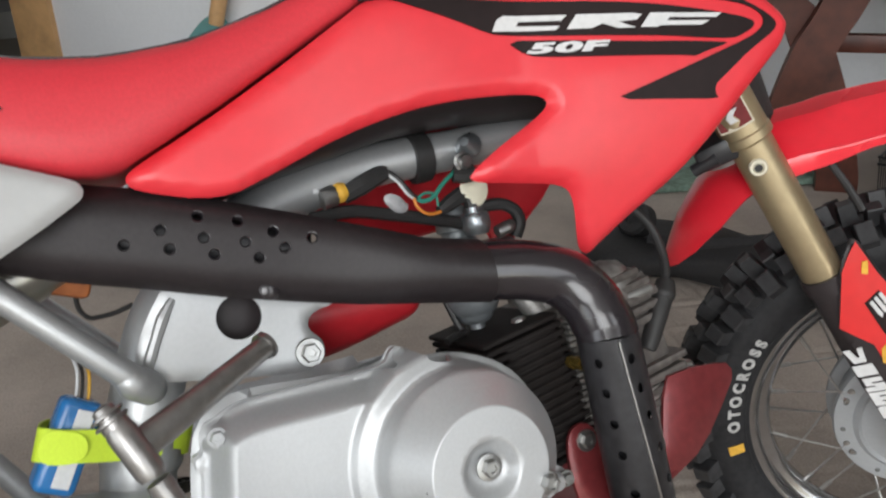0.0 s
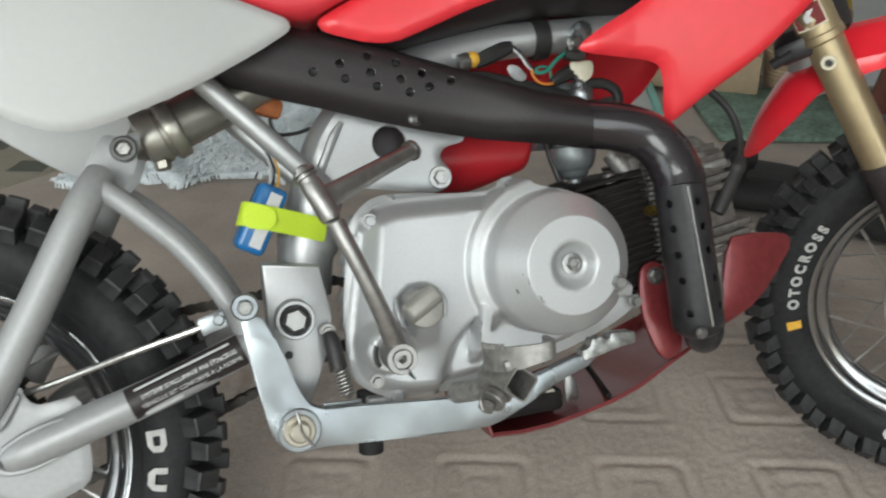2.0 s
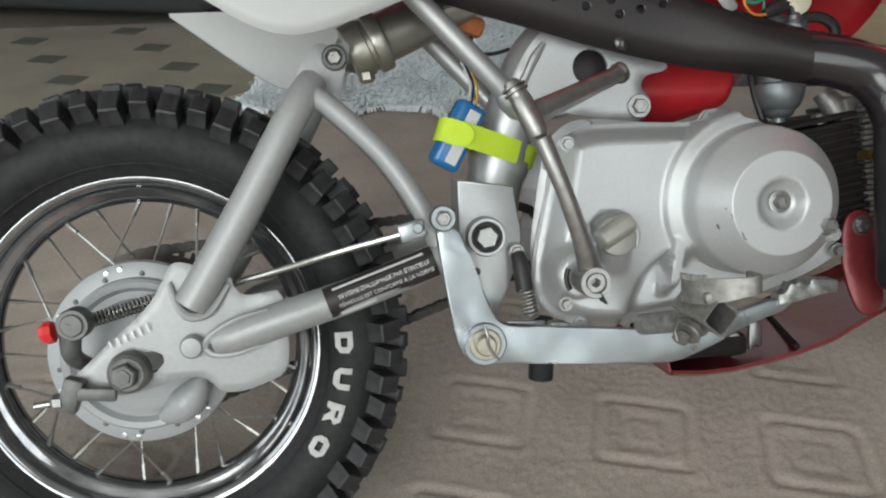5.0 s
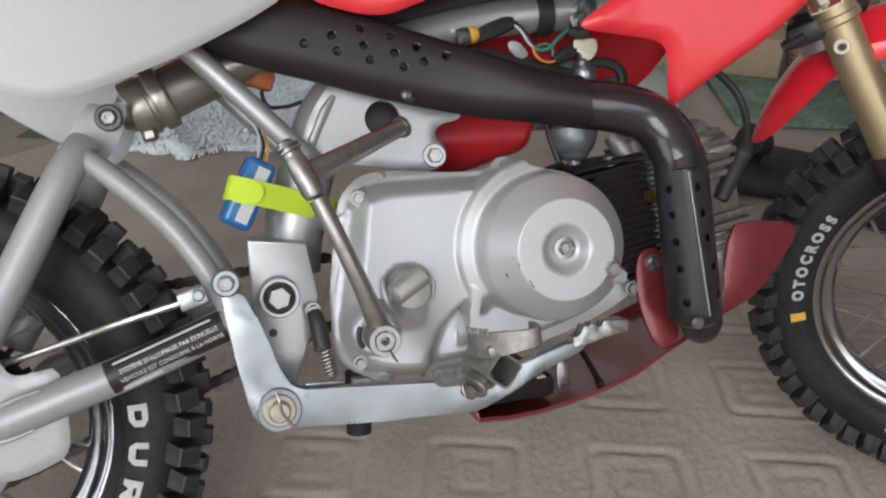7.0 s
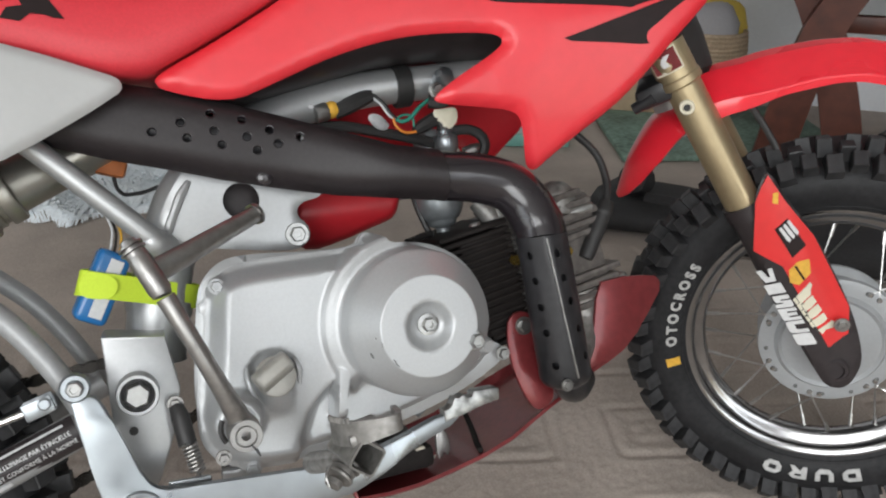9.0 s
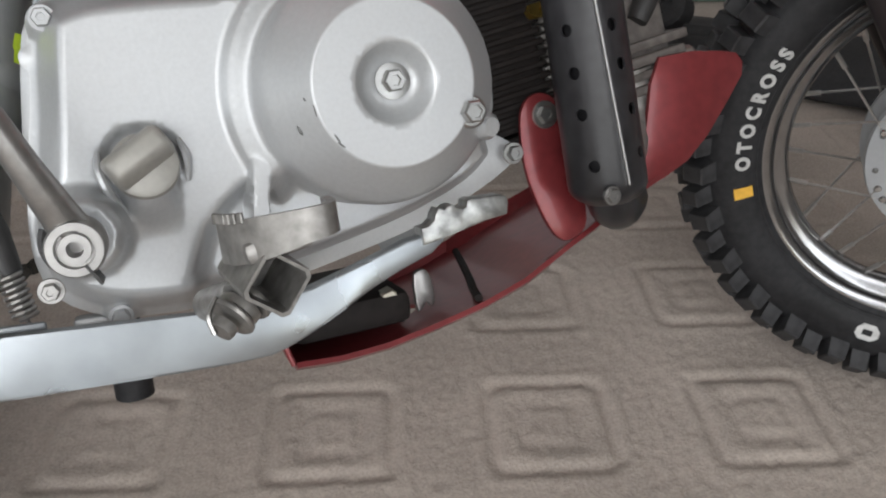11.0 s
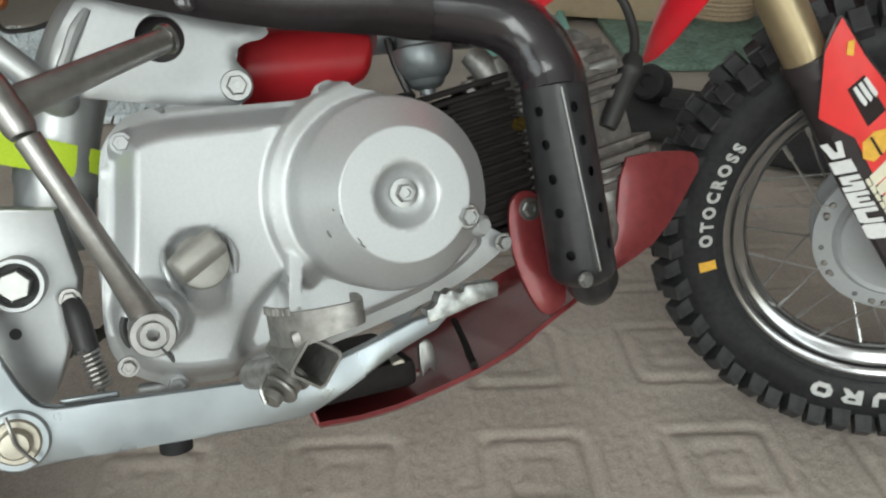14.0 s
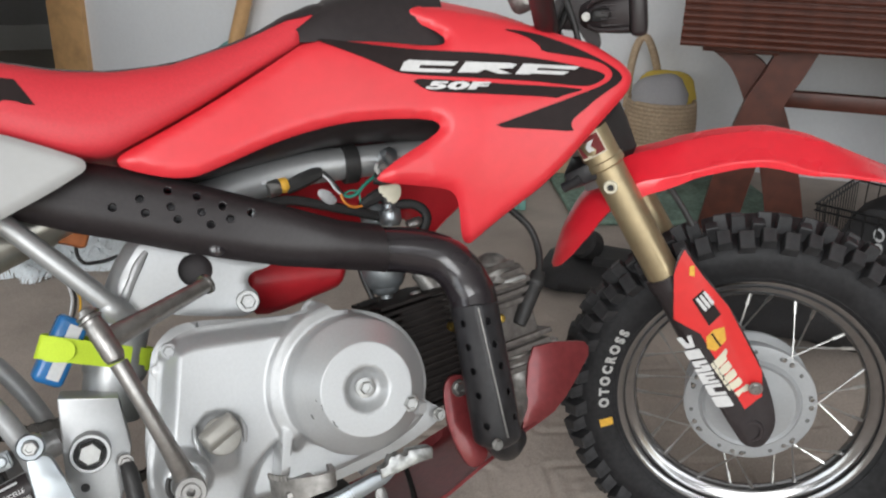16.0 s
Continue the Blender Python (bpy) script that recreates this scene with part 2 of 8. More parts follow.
def shell(outline, place, thick, step=0.006, holes=(), rounds=2, out=(0, -1, 0), lines=()):
    """A curved sheet of some thickness over a flat outline. place(u, v, d) gives the outer face; d is the distance from the rim."""
    from mathutils.geometry import delaunay_2d_cdt
    loop = dense([tuple(p) for p in (chaikin(outline, rounds) if rounds else outline)], step)
    poly = np.array([[p[0], p[1]] for p in loop])
    rings = [np.array(h) for h in holes]
    lo, hi = poly.min(0), poly.max(0)
    gx, gy = np.meshgrid(np.arange(lo[0], hi[0], step), np.arange(lo[1], hi[1], step))
    gx = gx + (np.arange(gx.shape[0]) % 2)[:, None] * step / 2
    G = np.stack([gx.ravel(), gy.ravel()], -1)
    G = G[inside(G, poly)]
    G = G[edge_distance(G, poly) > step * 0.55]
    for h in rings:
        G = G[~inside(G, h)]
        G = G[edge_distance(G, h) > step * 0.4]
    marks = []
    for c in lines:
        c = np.array(c)
        ok = inside(c, poly) & (edge_distance(c, poly) > step * 0.5)
        marks.append((c, ok))
        G = G[edge_distance(G, c) > step * 0.45]
    pts = np.concatenate([poly, *rings, *[c[ok] for c, ok in marks], G])
    edges, k = [], len(poly)
    for h in rings:
        edges += [(k + i, k + (i + 1) % len(h)) for i in range(len(h))]
        k += len(h)
    for c, ok in marks:
        at_k, n = {}, len(c)
        for i in range(n):
            if ok[i]:
                at_k[i] = k
                k += 1
        edges += [(at_k[i], at_k[(i + 1) % n]) for i in at_k if (i + 1) % n in at_k]
    v2, _, f2, *_ = delaunay_2d_cdt([Vector(p) for p in pts], edges, [list(range(len(poly)))], 1, 1e-7)
    V = np.array([[v[0], v[1]] for v in v2])
    D = edge_distance(V, poly)
    for h in rings:
        D = np.minimum(D, edge_distance(V, h) + 0.02)
    bm = bmesh.new()
    vs = [bm.verts.new(place(u, v, d)) for (u, v), d in zip(V, D)]
    cen = np.array([V[list(f)].mean(0) for f in f2])
    drop = np.zeros(len(f2), bool)
    for h in rings:
        drop |= inside(cen, h)
    for f, gone in zip(f2, drop):
        if not gone:
            bm.faces.new([vs[i] for i in f])
    for v in [v for v in bm.verts if not v.link_faces]:
        bm.verts.remove(v)
    bm.normal_update()
    if sum(f.normal.dot(Vector(out)) * f.calc_area() for f in bm.faces) < 0:
        bmesh.ops.reverse_faces(bm, faces=bm.faces)
        bm.normal_update()
    rim = [e for e in bm.edges if len(e.link_faces) == 1]
    back = {v: bm.verts.new(v.co - v.normal * thick) for v in list(bm.verts)}
    for f in list(bm.faces):
        bm.faces.new([back[v] for v in reversed(f.verts)])
    for e in rim:
        a, b = e.verts
        bm.faces.new((a, b, back[b], back[a]))
    return bm


def plate(outline, y, thick, step=0.01, holes=(), rounds=2, roll=0.002):
    """A flat upright plate on the bike's side, with a slightly rounded rim."""
    def place(u, v, d):
        k = max(0.0, 1 - d / roll) if roll else 0
        return Vector((u, y + roll * (1 - math.sqrt(max(0, 1 - k * k))), v))
    return shell(outline, place, thick, step, holes, rounds)


def sheet(outline, y, thick, bevel=0.0012, rounds=0):
    """A flat plate on the bike's side with crisp, slightly broken edges."""
    bm = bmesh.new()
    pts = chaikin(outline, rounds) if rounds else [Vector(p) for p in outline]
    f = bm.faces.new([bm.verts.new((p[0], y, p[1])) for p in pts])
    bm.normal_update()
    if f.normal.y > 0:
        f.normal_flip()
    ext = bmesh.ops.extrude_face_region(bm, geom=[f])
    back = [v for v in ext["geom"] if isinstance(v, bmesh.types.BMVert)]
    for v in back:
        v.co.y += thick
    front = set(bm.verts) - set(back)
    rim = [e for e in bm.edges if e.verts[0] in front and e.verts[1] in front]
    bmesh.ops.bevel(bm, geom=rim, offset=bevel, segments=2, affect='EDGES', profile=0.5)
    bmesh.ops.triangulate(bm, faces=[g for g in bm.faces if len(g.verts) > 4])
    return bm


def bolt(bm, x, y, z, r, h=0.005, washer=1.45, m=None):
    """A hexagon bolt with a washer, pointing out of the bike's right side."""
    M = m or at(x, y, z)
    lathe(bm, [(r * washer, 0), (r * washer, 0.0012), (r * washer * 0.95, 0.0016), (r * 0.9, 0.0016)], M, 20)
    lathe(bm, [(r, 0.0014), (r, h * 0.85), (r * 0.86, h), (r * 0.45, h), (r * 0.4, h * 0.86), (0, h * 0.86)], M, 6)
    return bm


def words(text, size, place, extrude=0.0004, shear=0.0, align='CENTER', bold=0.0, spread=1.0):
    """Lettering in the built-in font, bent by place(x, y, z)."""
    cu = bpy.data.curves.new("lettering", 'FONT')
    cu.body, cu.size, cu.extrude, cu.shear, cu.align_x, cu.resolution_u = text, size, extrude, shear, align, 3
    cu.offset, cu.space_character = bold, spread
    ob = bpy.data.objects.new("lettering", cu)
    scene.collection.objects.link(ob)
    dg = bpy.context.evaluated_depsgraph_get()
    me = bpy.data.meshes.new_from_object(ob.evaluated_get(dg))
    bpy.data.objects.remove(ob)
    bpy.data.curves.remove(cu)
    bm = bmesh.new()
    bm.from_mesh(me)
    bpy.data.meshes.remove(me)
    for v in bm.verts:
        v.co = place(*v.co)
    return bm


def blocks(shapes, place, thick=0.0005):
    """Plain raised shapes, each a flat outline, laid on a surface by place(x, y, z)."""
    bm = bmesh.new()
    for s in shapes:
        s = dense([tuple(p) for p in s], 0.004)
        lo = [bm.verts.new(place(p[0], p[1], -thick)) for p in s]
        hi = [bm.verts.new(place(p[0], p[1], thick)) for p in s]
        bm.faces.new(hi)
        bm.faces.new(lo[::-1])
        for i in range(len(s)):
            j = (i + 1) % len(s)
            bm.faces.new((lo[i], lo[j], hi[j], hi[i]))
    return bm


def loft(rows, cap=True, close=False):
    """A skin over rows of points."""
    bm = bmesh.new()
    R = [[bm.verts.new(p) for p in row] for row in rows]
    for a, b in zip(R, R[1:]):
        n = len(a)
        for i in range(n if close else n - 1):
            bm.faces.new((a[i], a[(i + 1) % n], b[(i + 1) % n], b[i]))
    if cap and close:
        bm.faces.new(R[0])
        bm.faces.new(R[-1])
    return bm


def solid(bm, thick):
    """Gives an open skin a thickness."""
    bmesh.ops.recalc_face_normals(bm, faces=bm.faces)
    bm.normal_update()
    rim = [e for e in bm.edges if len(e.link_faces) == 1]
    back = {v: bm.verts.new(v.co - v.normal * thick) for v in list(bm.verts)}
    for f in list(bm.faces):
        bm.faces.new([back[v] for v in reversed(f.verts)])
    for e in rim:
        a, b = e.verts
        bm.faces.new((a, b, back[b], back[a]))
    return bm


def lerp(table, x):
    """Reads a table of (x, value) pairs smoothly."""
    xs, vs = zip(*table)
    return float(np.interp(x, xs, vs))

# ---------------------------------------------------------------- room
PLASTER = mat("grey_white_plaster", (0.74, 0.755, 0.78), 0.85, grain=90, var=0.04, bump=0.08, stain=2)
GREY_WALL = mat("grey_wall_paint", (0.34, 0.345, 0.345), 0.8, grain=70, var=0.06, bump=0.06, stain=2)
# unseen ceiling, darker than white to weaken the bounce from above
CEIL = mat("dimmed_ceiling", (0.60, 0.60, 0.59), 0.9, grain=60, var=0.03)
# grey of the unseen walls, set low so that less light bounces back
ROOM_WALL = mat("bounce_damping_wall_grey", (0.42, 0.41, 0.39), 0.85, grain=90, var=0.05, bump=0.08, stain=2)
CARPET = mat("beige_carpet", (0.452, 0.392, 0.344), 0.95, grain=420, var=0.26, bump=0.45, dist=0.0016, stain=7)
FLOORING = mat("brown_grey_vinyl", (0.27, 0.245, 0.21), 0.6, grain=60, var=0.12, bump=0.1, stain=4)
INLAY = mat("dark_green_grey_inlay", (0.135, 0.140, 0.118), 0.6, grain=80, var=0.2)
SKIRT = mat("white_skirting_paint", (0.62, 0.63, 0.62), 0.5, grain=80, var=0.05)
PINE = mat("pale_pine_wood", (0.62, 0.37, 0.17), 0.5, grain=24, var=0.2, bump=0.08)
MAHOGANY = mat("red_brown_stained_wood", (0.098, 0.026, 0.014), 0.46, grain=36, var=0.4, bump=0.15)
WICKER = mat("straw_wicker", (0.50, 0.375, 0.255), 0.75, grain=160, var=0.3, bump=0.5, dist=0.002)
FLEECE = mat("pale_blue_shag", (0.86, 0.915, 0.95), 0.95, grain=160, var=0.14, bump=0.6, dist=0.004)
TEAL = mat("teal_paint", (0.10, 0.27, 0.26), 0.6, grain=60, var=0.2)
MINT = mat("mint_plastic", (0.22, 0.48, 0.42), 0.5, grain=60, var=0.1)
WIRE = mat("black_wire", (0.01, 0.01, 0.011), 0.4, grain=100)
SHOE = mat("black_fabric", (0.0272, 0.0264, 0.0280), 0.75, grain=240, var=0.4, bump=0.5, dist=0.001)


def slab(name, lo, hi, material, kind="structure", label="", category=""):
    bm = bmesh.new()
    size = [b - a for a, b in zip(lo, hi)]
    box(bm, size, Matrix.Translation([(a + b) / 2 for a, b in zip(lo, hi)]))
    return tagged(finish(bm, name, material), label, category, "", kind)


slab("floor", (-3.2, -2.9, -0.2), (3.9, 4.9, -0.04), FLOORING, label="brown grey vinyl floor of the room", category="floor")
slab("ceiling", (-3.2, -2.9, 2.5), (3.9, 4.9, 2.7), CEIL, label="unseen ceiling, toned down to cut bounced light", category="ceiling")
# the wall behind the bike runs aslant: x along it, y away from the room
SLANT = Matrix.Rotation(radians(-40.3), 4, 'Z')
bm = box(bmesh.new(), (4.05, 0.15, 2.54), SLANT @ Matrix.Translation((0.475, 2.425, 1.23)))
tagged(finish(bm, "wall_north", PLASTER), "pale grey plastered wall", "wall", "", "structure")
slab("wall_north", (3.40, 0.27, -0.04), (3.7, 0.42, 2.5), PLASTER, label="pale grey plastered return of the wall", category="wall")
slab("wall_far", (-3.0, 4.42, -0.04), (3.7, 4.6, 2.5), GREY_WALL, label="dark grey painted wall of the next room", category="wall")
# the south wall has a window and a glazed door, the west wall a window
for nm, lo, hi in (("wall_south", (-3.0, -2.9, -0.04), (-2.2, -2.7, 2.5)), ("wall_south", (0.0, -2.9, -0.04), (0.65, -2.7, 2.5)),
                   ("wall_south", (1.45, -2.9, -0.04), (3.7, -2.7, 2.5)), ("wall_south", (0.65, -2.9, 2.36), (1.45, -2.7, 2.5)),
                   ("wall_south", (-2.2, -2.9, -0.04), (0.0, -2.7, 0.45)), ("wall_south", (-2.2, -2.9, 2.42), (0.0, -2.7, 2.5)),
                   ("wall_west", (-3.2, -2.9, -0.04), (-3.0, -2.0, 2.5)), ("wall_west", (-3.2, 0.2, -0.04), (-3.0, 4.6, 2.5)),
                   ("wall_west", (-3.2, -2.0, -0.04), (-3.0, 0.2, 0.1)), ("wall_west", (-3.2, -2.0, 2.15), (-3.0, 0.2, 2.5))):
    slab(nm, lo, hi, ROOM_WALL, label="unseen wall with a window opening, grey to cut bounced light", category="wall")
slab("wall_east", (3.7, -2.9, -0.04), (3.9, 4.6, 2.5), ROOM_WALL, label="unseen wall, its grey chosen to cut bounced light", category="wall")
slab("baseboard", (-3.0, 4.395, -0.04), (3.7, 4.42, 0.085), SKIRT, label="white painted skirting board", category="baseboard")

# carpet with pressed-in squares, and a plain pile elsewhere
SQ, TURN_SQ, FLOOR_Z = 0.173, radians(-18.4), -0.016


def carpet_height(x, y):
    """Depth of the pressed lines in the pile."""
    c, s = math.cos(TURN_SQ), math.sin(TURN_SQ)
    dx, dy = x - 0.4641, y - 0.1245
    u, v = (c * dx + s * dy) / SQ, (-s * dx + c * dy) / SQ
    fu, fv = (u - np.floor(u + 0.5)) * SQ, (v - np.floor(v + 0.5)) * SQ
    a = (np.abs(fu) ** 9 + np.abs(fv) ** 9) ** (1 / 9)
    z = np.zeros_like(x)
    for half, depth, w in ((0.0475, 0.0024, 0.0050), (0.0225, 0.0011, 0.0056)):
        z -= depth * np.exp(-((a - half) / w) ** 2)
        z += depth * 0.45 * np.exp(-((a - half + 0.009) / w) ** 2) + depth * 0.4 * np.exp(-((a - half - 0.009) / w) ** 2)
    return z


def build_carpet():
    xs = np.unique(np.round(np.concatenate([np.arange(-2.9, -0.20, 0.06), np.arange(-0.20, 1.30, 0.0036), np.arange(1.30, 3.6, 0.05)]), 5))
    ys = np.unique(np.round(np.concatenate([np.arange(-2.6, -0.30, 0.06), np.arange(-0.30, 0.62, 0.0036), np.arange(0.62, 1.94, 0.04), [1.94]]), 5))
    X, Y = np.meshgrid(xs, ys)
    rng = np.random.default_rng(4)
    near = (X > -0.2) & (X < 1.30) & (Y > -0.30) & (Y < 0.62)
    Z = carpet_height(X, Y) * near + rng.normal(0, 0.00050, X.shape) * near + 0.0006 * np.sin(7 * X + 3 * Y) * np.sin(5 * Y - 2 * X)
    n, m = X.shape
    idx = np.arange(n * m).reshape(n, m)
    F = np.stack([idx[:-1, :-1], idx[:-1, 1:], idx[1:, 1:], idx[1:, :-1]], -1).reshape(-1, 4)
    me = bpy.data.meshes.new("carpet")
    me.from_pydata(np.stack([X, Y, Z + FLOOR_Z], -1).reshape(-1, 3).tolist(), [], F.tolist())
    me.polygons.foreach_set("use_smooth", [True] * len(me.polygons))
    me.materials.append(CARPET)
    return tagged(new("carpet", me), "beige cut-pile carpet with pressed-in square pattern", "carpet", "", "structure")


build_carpet()

# darker flooring beside the carpet, with dark square inlays
bm = bmesh.new()
low = [bm.verts.new((x, y, FLOOR_Z + 0.0005)) for x, y in ((-1.30, 0.35), (-0.19, 1.202), (-0.06, 1.302), (0.27, 1.555), (-0.10, 1.93), (-2.0, 1.93), (-2.0, 0.35))]
face = bm.faces.new(low)
for v in bmesh.ops.extrude_face_region(bm, geom=[face])["geom"]:
    if isinstance(v, bmesh.types.BMVert):
        v.co.z += 0.0035
OLIVE_FLOOR = mat("olive_grey_flooring", (0.33, 0.30, 0.245), 0.8, grain=300, var=0.2, bump=0.3, dist=0.001, stain=9)
flooring = tagged(finish(bm, "flooring", OLIVE_FLOOR), "olive grey flooring with dark inlaid squares beside the carpet", "floor", "", "structure")
INL = bmesh.new()
box(INL, (0.075, 0.066, 0.003), bevel=0.001, seg=1)
inlay = finish(INL, "floor_inlay", INLAY, flooring)
inlay.matrix_basis = pose(-0.235, 1.497, FLOOR_Z + 0.004, 0, 0, -20)
for row in range(5):
    for i in range(-2, 5):
        x, y = -0.235 - 0.243 * row + 0.097 * i, 1.497 - 0.07 * row - 0.178 * i
        if (row, i) != (0, 0) and y - 1.27 > 0.765 * (x + 0.136) and y < 1.9:
            o = new("floor_inlay", inlay.data)
            o.parent = flooring
            o.matrix_basis = pose(x, y, FLOOR_Z + 0.004, 0, 0, -20)

# ---------------------------------------------------------------- motorcycle
LEAN_DEG, CASTER, STEER = 22.92, 25.0, -41.2
bike = tagged(new("motorcycle"), "small red and white dirt bike leaning over on the carpet", "motorcycle")
bike.matrix_basis = pose(0, 0, 0.0, -LEAN_DEG, 0, 0)
FORK = Matrix.Translation((0.9359, -0.0429, 0.1896)) @ Matrix.Rotation(radians(STEER), 4, Vector((-math.sin(radians(CASTER)), 0, math.cos(radians(CASTER)))))
REAR = Matrix.Translation((0, 0, 0.1915))
AX = Matrix.Rotation(radians(90), 4, 'X')


SIDE = [(0.133, 0.0175), (0.140, 0.0215), (0.1436, 0.0243), (0.1440, 0.0253), (0.1450, 0.0259), (0.1455, 0.0258), (0.147, 0.0270), (0.154, 0.0300), (0.162, 0.0318), (0.170, 0.0312), (0.1775, 0.0288), (0.1840, 0.0225), (0.1880, 0.0125), (0.1895, 0.0)]


def tyre_mesh():
    prof = [(r, -y) for r, y in SIDE] + [(r, y) for r, y in SIDE[-2::-1]] + [(0.130, 0.0)]
    bm = lathe(bmesh.new(), prof, AX, 96, closed=True)
    return bm


def knob_mesh(lx, ly, h, seed):
    """A worn tapered rubber block with bevelled top."""
    rng = random.Random(seed)
    bm = bmesh.new()
    q = [(-1, -1), (1, -1), (1, 1), (-1, 1)]
    rings = []
    for k, z in ((0.57, -0.006), (0.50, h - 0.0012), (0.44, h)):
        rings.append([bm.verts.new((sx * lx * k * (1 + 0.05 * rng.random()), sy * ly * k * (1 + 0.05 * rng.random()), z + 0.0005 * rng.random())) for sx, sy in q])
    for a, b in zip(rings, rings[1:]):
        for i in range(4):
            bm.faces.new((a[i], a[(i + 1) % 4], b[(i + 1) % 4], b[i]))
    bm.faces.new(rings[-1])
    return bm


KNOBS = {}


def add_knobs(wheel, swell):
    """Tread blocks: a centre row, a middle row and two kinds of shoulder block."""
    N = 28
    d = math.tau / N

    def put(kind, size, th, y, r, lean):
        m = swell @ Matrix.Rotation(th, 4, 'Y') @ Matrix.Translation((0, y, r)) @ Matrix.Rotation(lean, 4, 'X')
        if kind not in KNOBS:
            KNOBS[kind] = finish(knob_mesh(*size, len(KNOBS)), "tread_knob", KNOB, wheel, "", m, 20).data
        else:
            o = new("tread_knob", KNOBS[kind])
            o.parent, o.matrix_basis = wheel, m
    for i in range(N):
        th = d * i
        for s in (-1, 1):
            put("long", (0.0142, 0.0180, 0.0142), th + d * 0.12 * s, s * 0.0250, 0.1826, s * -radians(52))
            put("short", (0.0128, 0.0150, 0.0150), th + d * (0.5 + 0.12 * s), s * 0.0228, 0.1850, s * -radians(47))
            put("middle", (0.0118, 0.0108, 0.0152), th + d * (0.27 + 0.1 * s), s * 0.0118, 0.1892, s * -radians(18))
        put("centre", (0.0122, 0.0130, 0.0158), th + d * 0.76, 0.0, 0.1904, 0)


def ring_place(r0):
    """Lays flat letters round the right sidewall: x runs clockwise, y outwards, z off the wall."""
    def put(a0):
        def place(x, yy, z):
            a = a0 - x / r0
            r = r0 + yy
            return Vector((r * math.cos(a), -lerp(SIDE, r) - 0.0004 - z, r * math.sin(a)))
        return place
    return put


def build_wheel(name, m, front):
    swell = Matrix() if front else Matrix.Diagonal((1.04, 1.12, 1.04, 1))
    bm = bmesh.new()
    half = [(0.1412, 0.0190), (0.1411, 0.0206), (0.1402, 0.0214), (0.1388, 0.0213), (0.1368, 0.0203), (0.1345, 0.0188), (0.1332, 0.0176), (0.1326, 0.0150), (0.1318, 0.0132), (0.1290, 0.0118), (0.1262, 0.0104), (0.1222, 0.0088), (0.1198, 0.0055)]
    rim = [(r, -y) for r, y in half] + [(0.1190, 0)] + half[::-1] + [(0.137, 0.017), (0.137, -0.017)]
    lathe(bm, rim, AX, 96, closed=True)
    wheel = part(name, bm, CHROME if front else RIMGREY, bike, "chromed spoked rim with knobbly tyre", m, 40)
    part("tyre", tyre_mesh(), RUBBER, wheel, "black knobbly off-road tyre", swell, 28)
    add_knobs(wheel, swell)
    hub = bmesh.new()
    if front:
        prof = [(0.0, 0.036), (0.020, 0.036), (0.024, 0.034), (0.030, 0.030), (0.046, 0.027), (0.0495, 0.029), (0.0515, 0.027), (0.053, 0.0245), (0.0640, 0.0235), (0.0680, 0.022), (0.0686, 0.017), (0.0640, 0.014), (0.058, 0.012),
                (0.058, -0.012), (0.0625, -0.014), (0.066, -0.017), (0.0655, -0.022), (0.05, -0.026), (0, -0.04)]
    else:
        prof = [(0.0, 0.046), (0.036, 0.046), (0.0395, 0.0445), (0.0405, 0.037), (0.0455, 0.0355), (0.0485, 0.0405), (0.0525, 0.0415), (0.0545, 0.039), (0.0552, 0.033), (0.0620, 0.032), (0.0655, 0.030), (0.0665, 0.025), (0.062, 0.022), (0.05, 0.018),
                (0.04, -0.012), (0.045, -0.016), (0.05, -0.02), (0.05, -0.026), (0.03, -0.04), (0, -0.04)]
    if not front:
        prof = [(r * (1.12 if r > 0.03 else 1), y) for r, y in prof]
    lathe(hub, prof, AX, 64)
    hub_ob = part("hub", hub, HUB, wheel, "pale grey painted drum hub")
    for k in range(14):
        a = math.tau * (k + 0.3) / 14
        rb, yb = (0.0612, -0.0232) if front else (0.0645, -0.0320)
        part("hub_rivet", lathe(bmesh.new(), [(0.0024, 0), (0.0022, 0.0012), (0.0012, 0.0019), (0, 0.0020)], at(rb * math.cos(a), yb, rb * math.sin(a)), 8), DULL, hub_ob)
    # spokes: one mesh for each of four leans
    yf, rh = (0.0215, 0.062) if front else (0.0285, 0.0690)
    kinds = []
    for s, lean in ((-1, 0.34), (-1, -0.34), (1, 0.34), (1, -0.34)):
        sb = bmesh.new()
        hy = s * (yf if s < 0 or front else 0.02)
        hr = rh if s < 0 or front else 0.047
        a = Vector((hr * math.sin(-lean), hy + s * 0.002, hr * math.cos(-lean)))
        b = Vector((0, s * 0.003, 0.1205))
        tube(sb, [a, b], 0.0010, 6, cap=True)
        d = (b - a).normalized()
        tube(sb, [b - d * 0.014, b - d * 0.001], 0.0020, 6)
        lathe(sb, [(0.0026, -0.0012), (0.0030, 0.0008), (0.002, 0.002), (0, 0.0022)], Matrix.Translation(a) @ (AX if s < 0 else AX.inverted()), 8)
        ob = part("spoke", sb, SPOKE, wheel, m=Matrix.Rotation(0.02, 4, 'Y'))
        kinds.append(ob)
    n = 7
    for k, ob in enumerate(kinds):
        for i in range(1, n):
            o = new("spoke", ob.data)
            o.parent = wheel
            o.matrix_basis = Matrix.Rotation(math.tau * i / n + 0.02, 4, 'Y')
        ob.matrix_basis = Matrix.Rotation(0.02, 4, 'Y')
    for k, ob in enumerate(kinds):
        off = math.tau / n * (0.0, 0.42, 0.22, 0.64)[k]
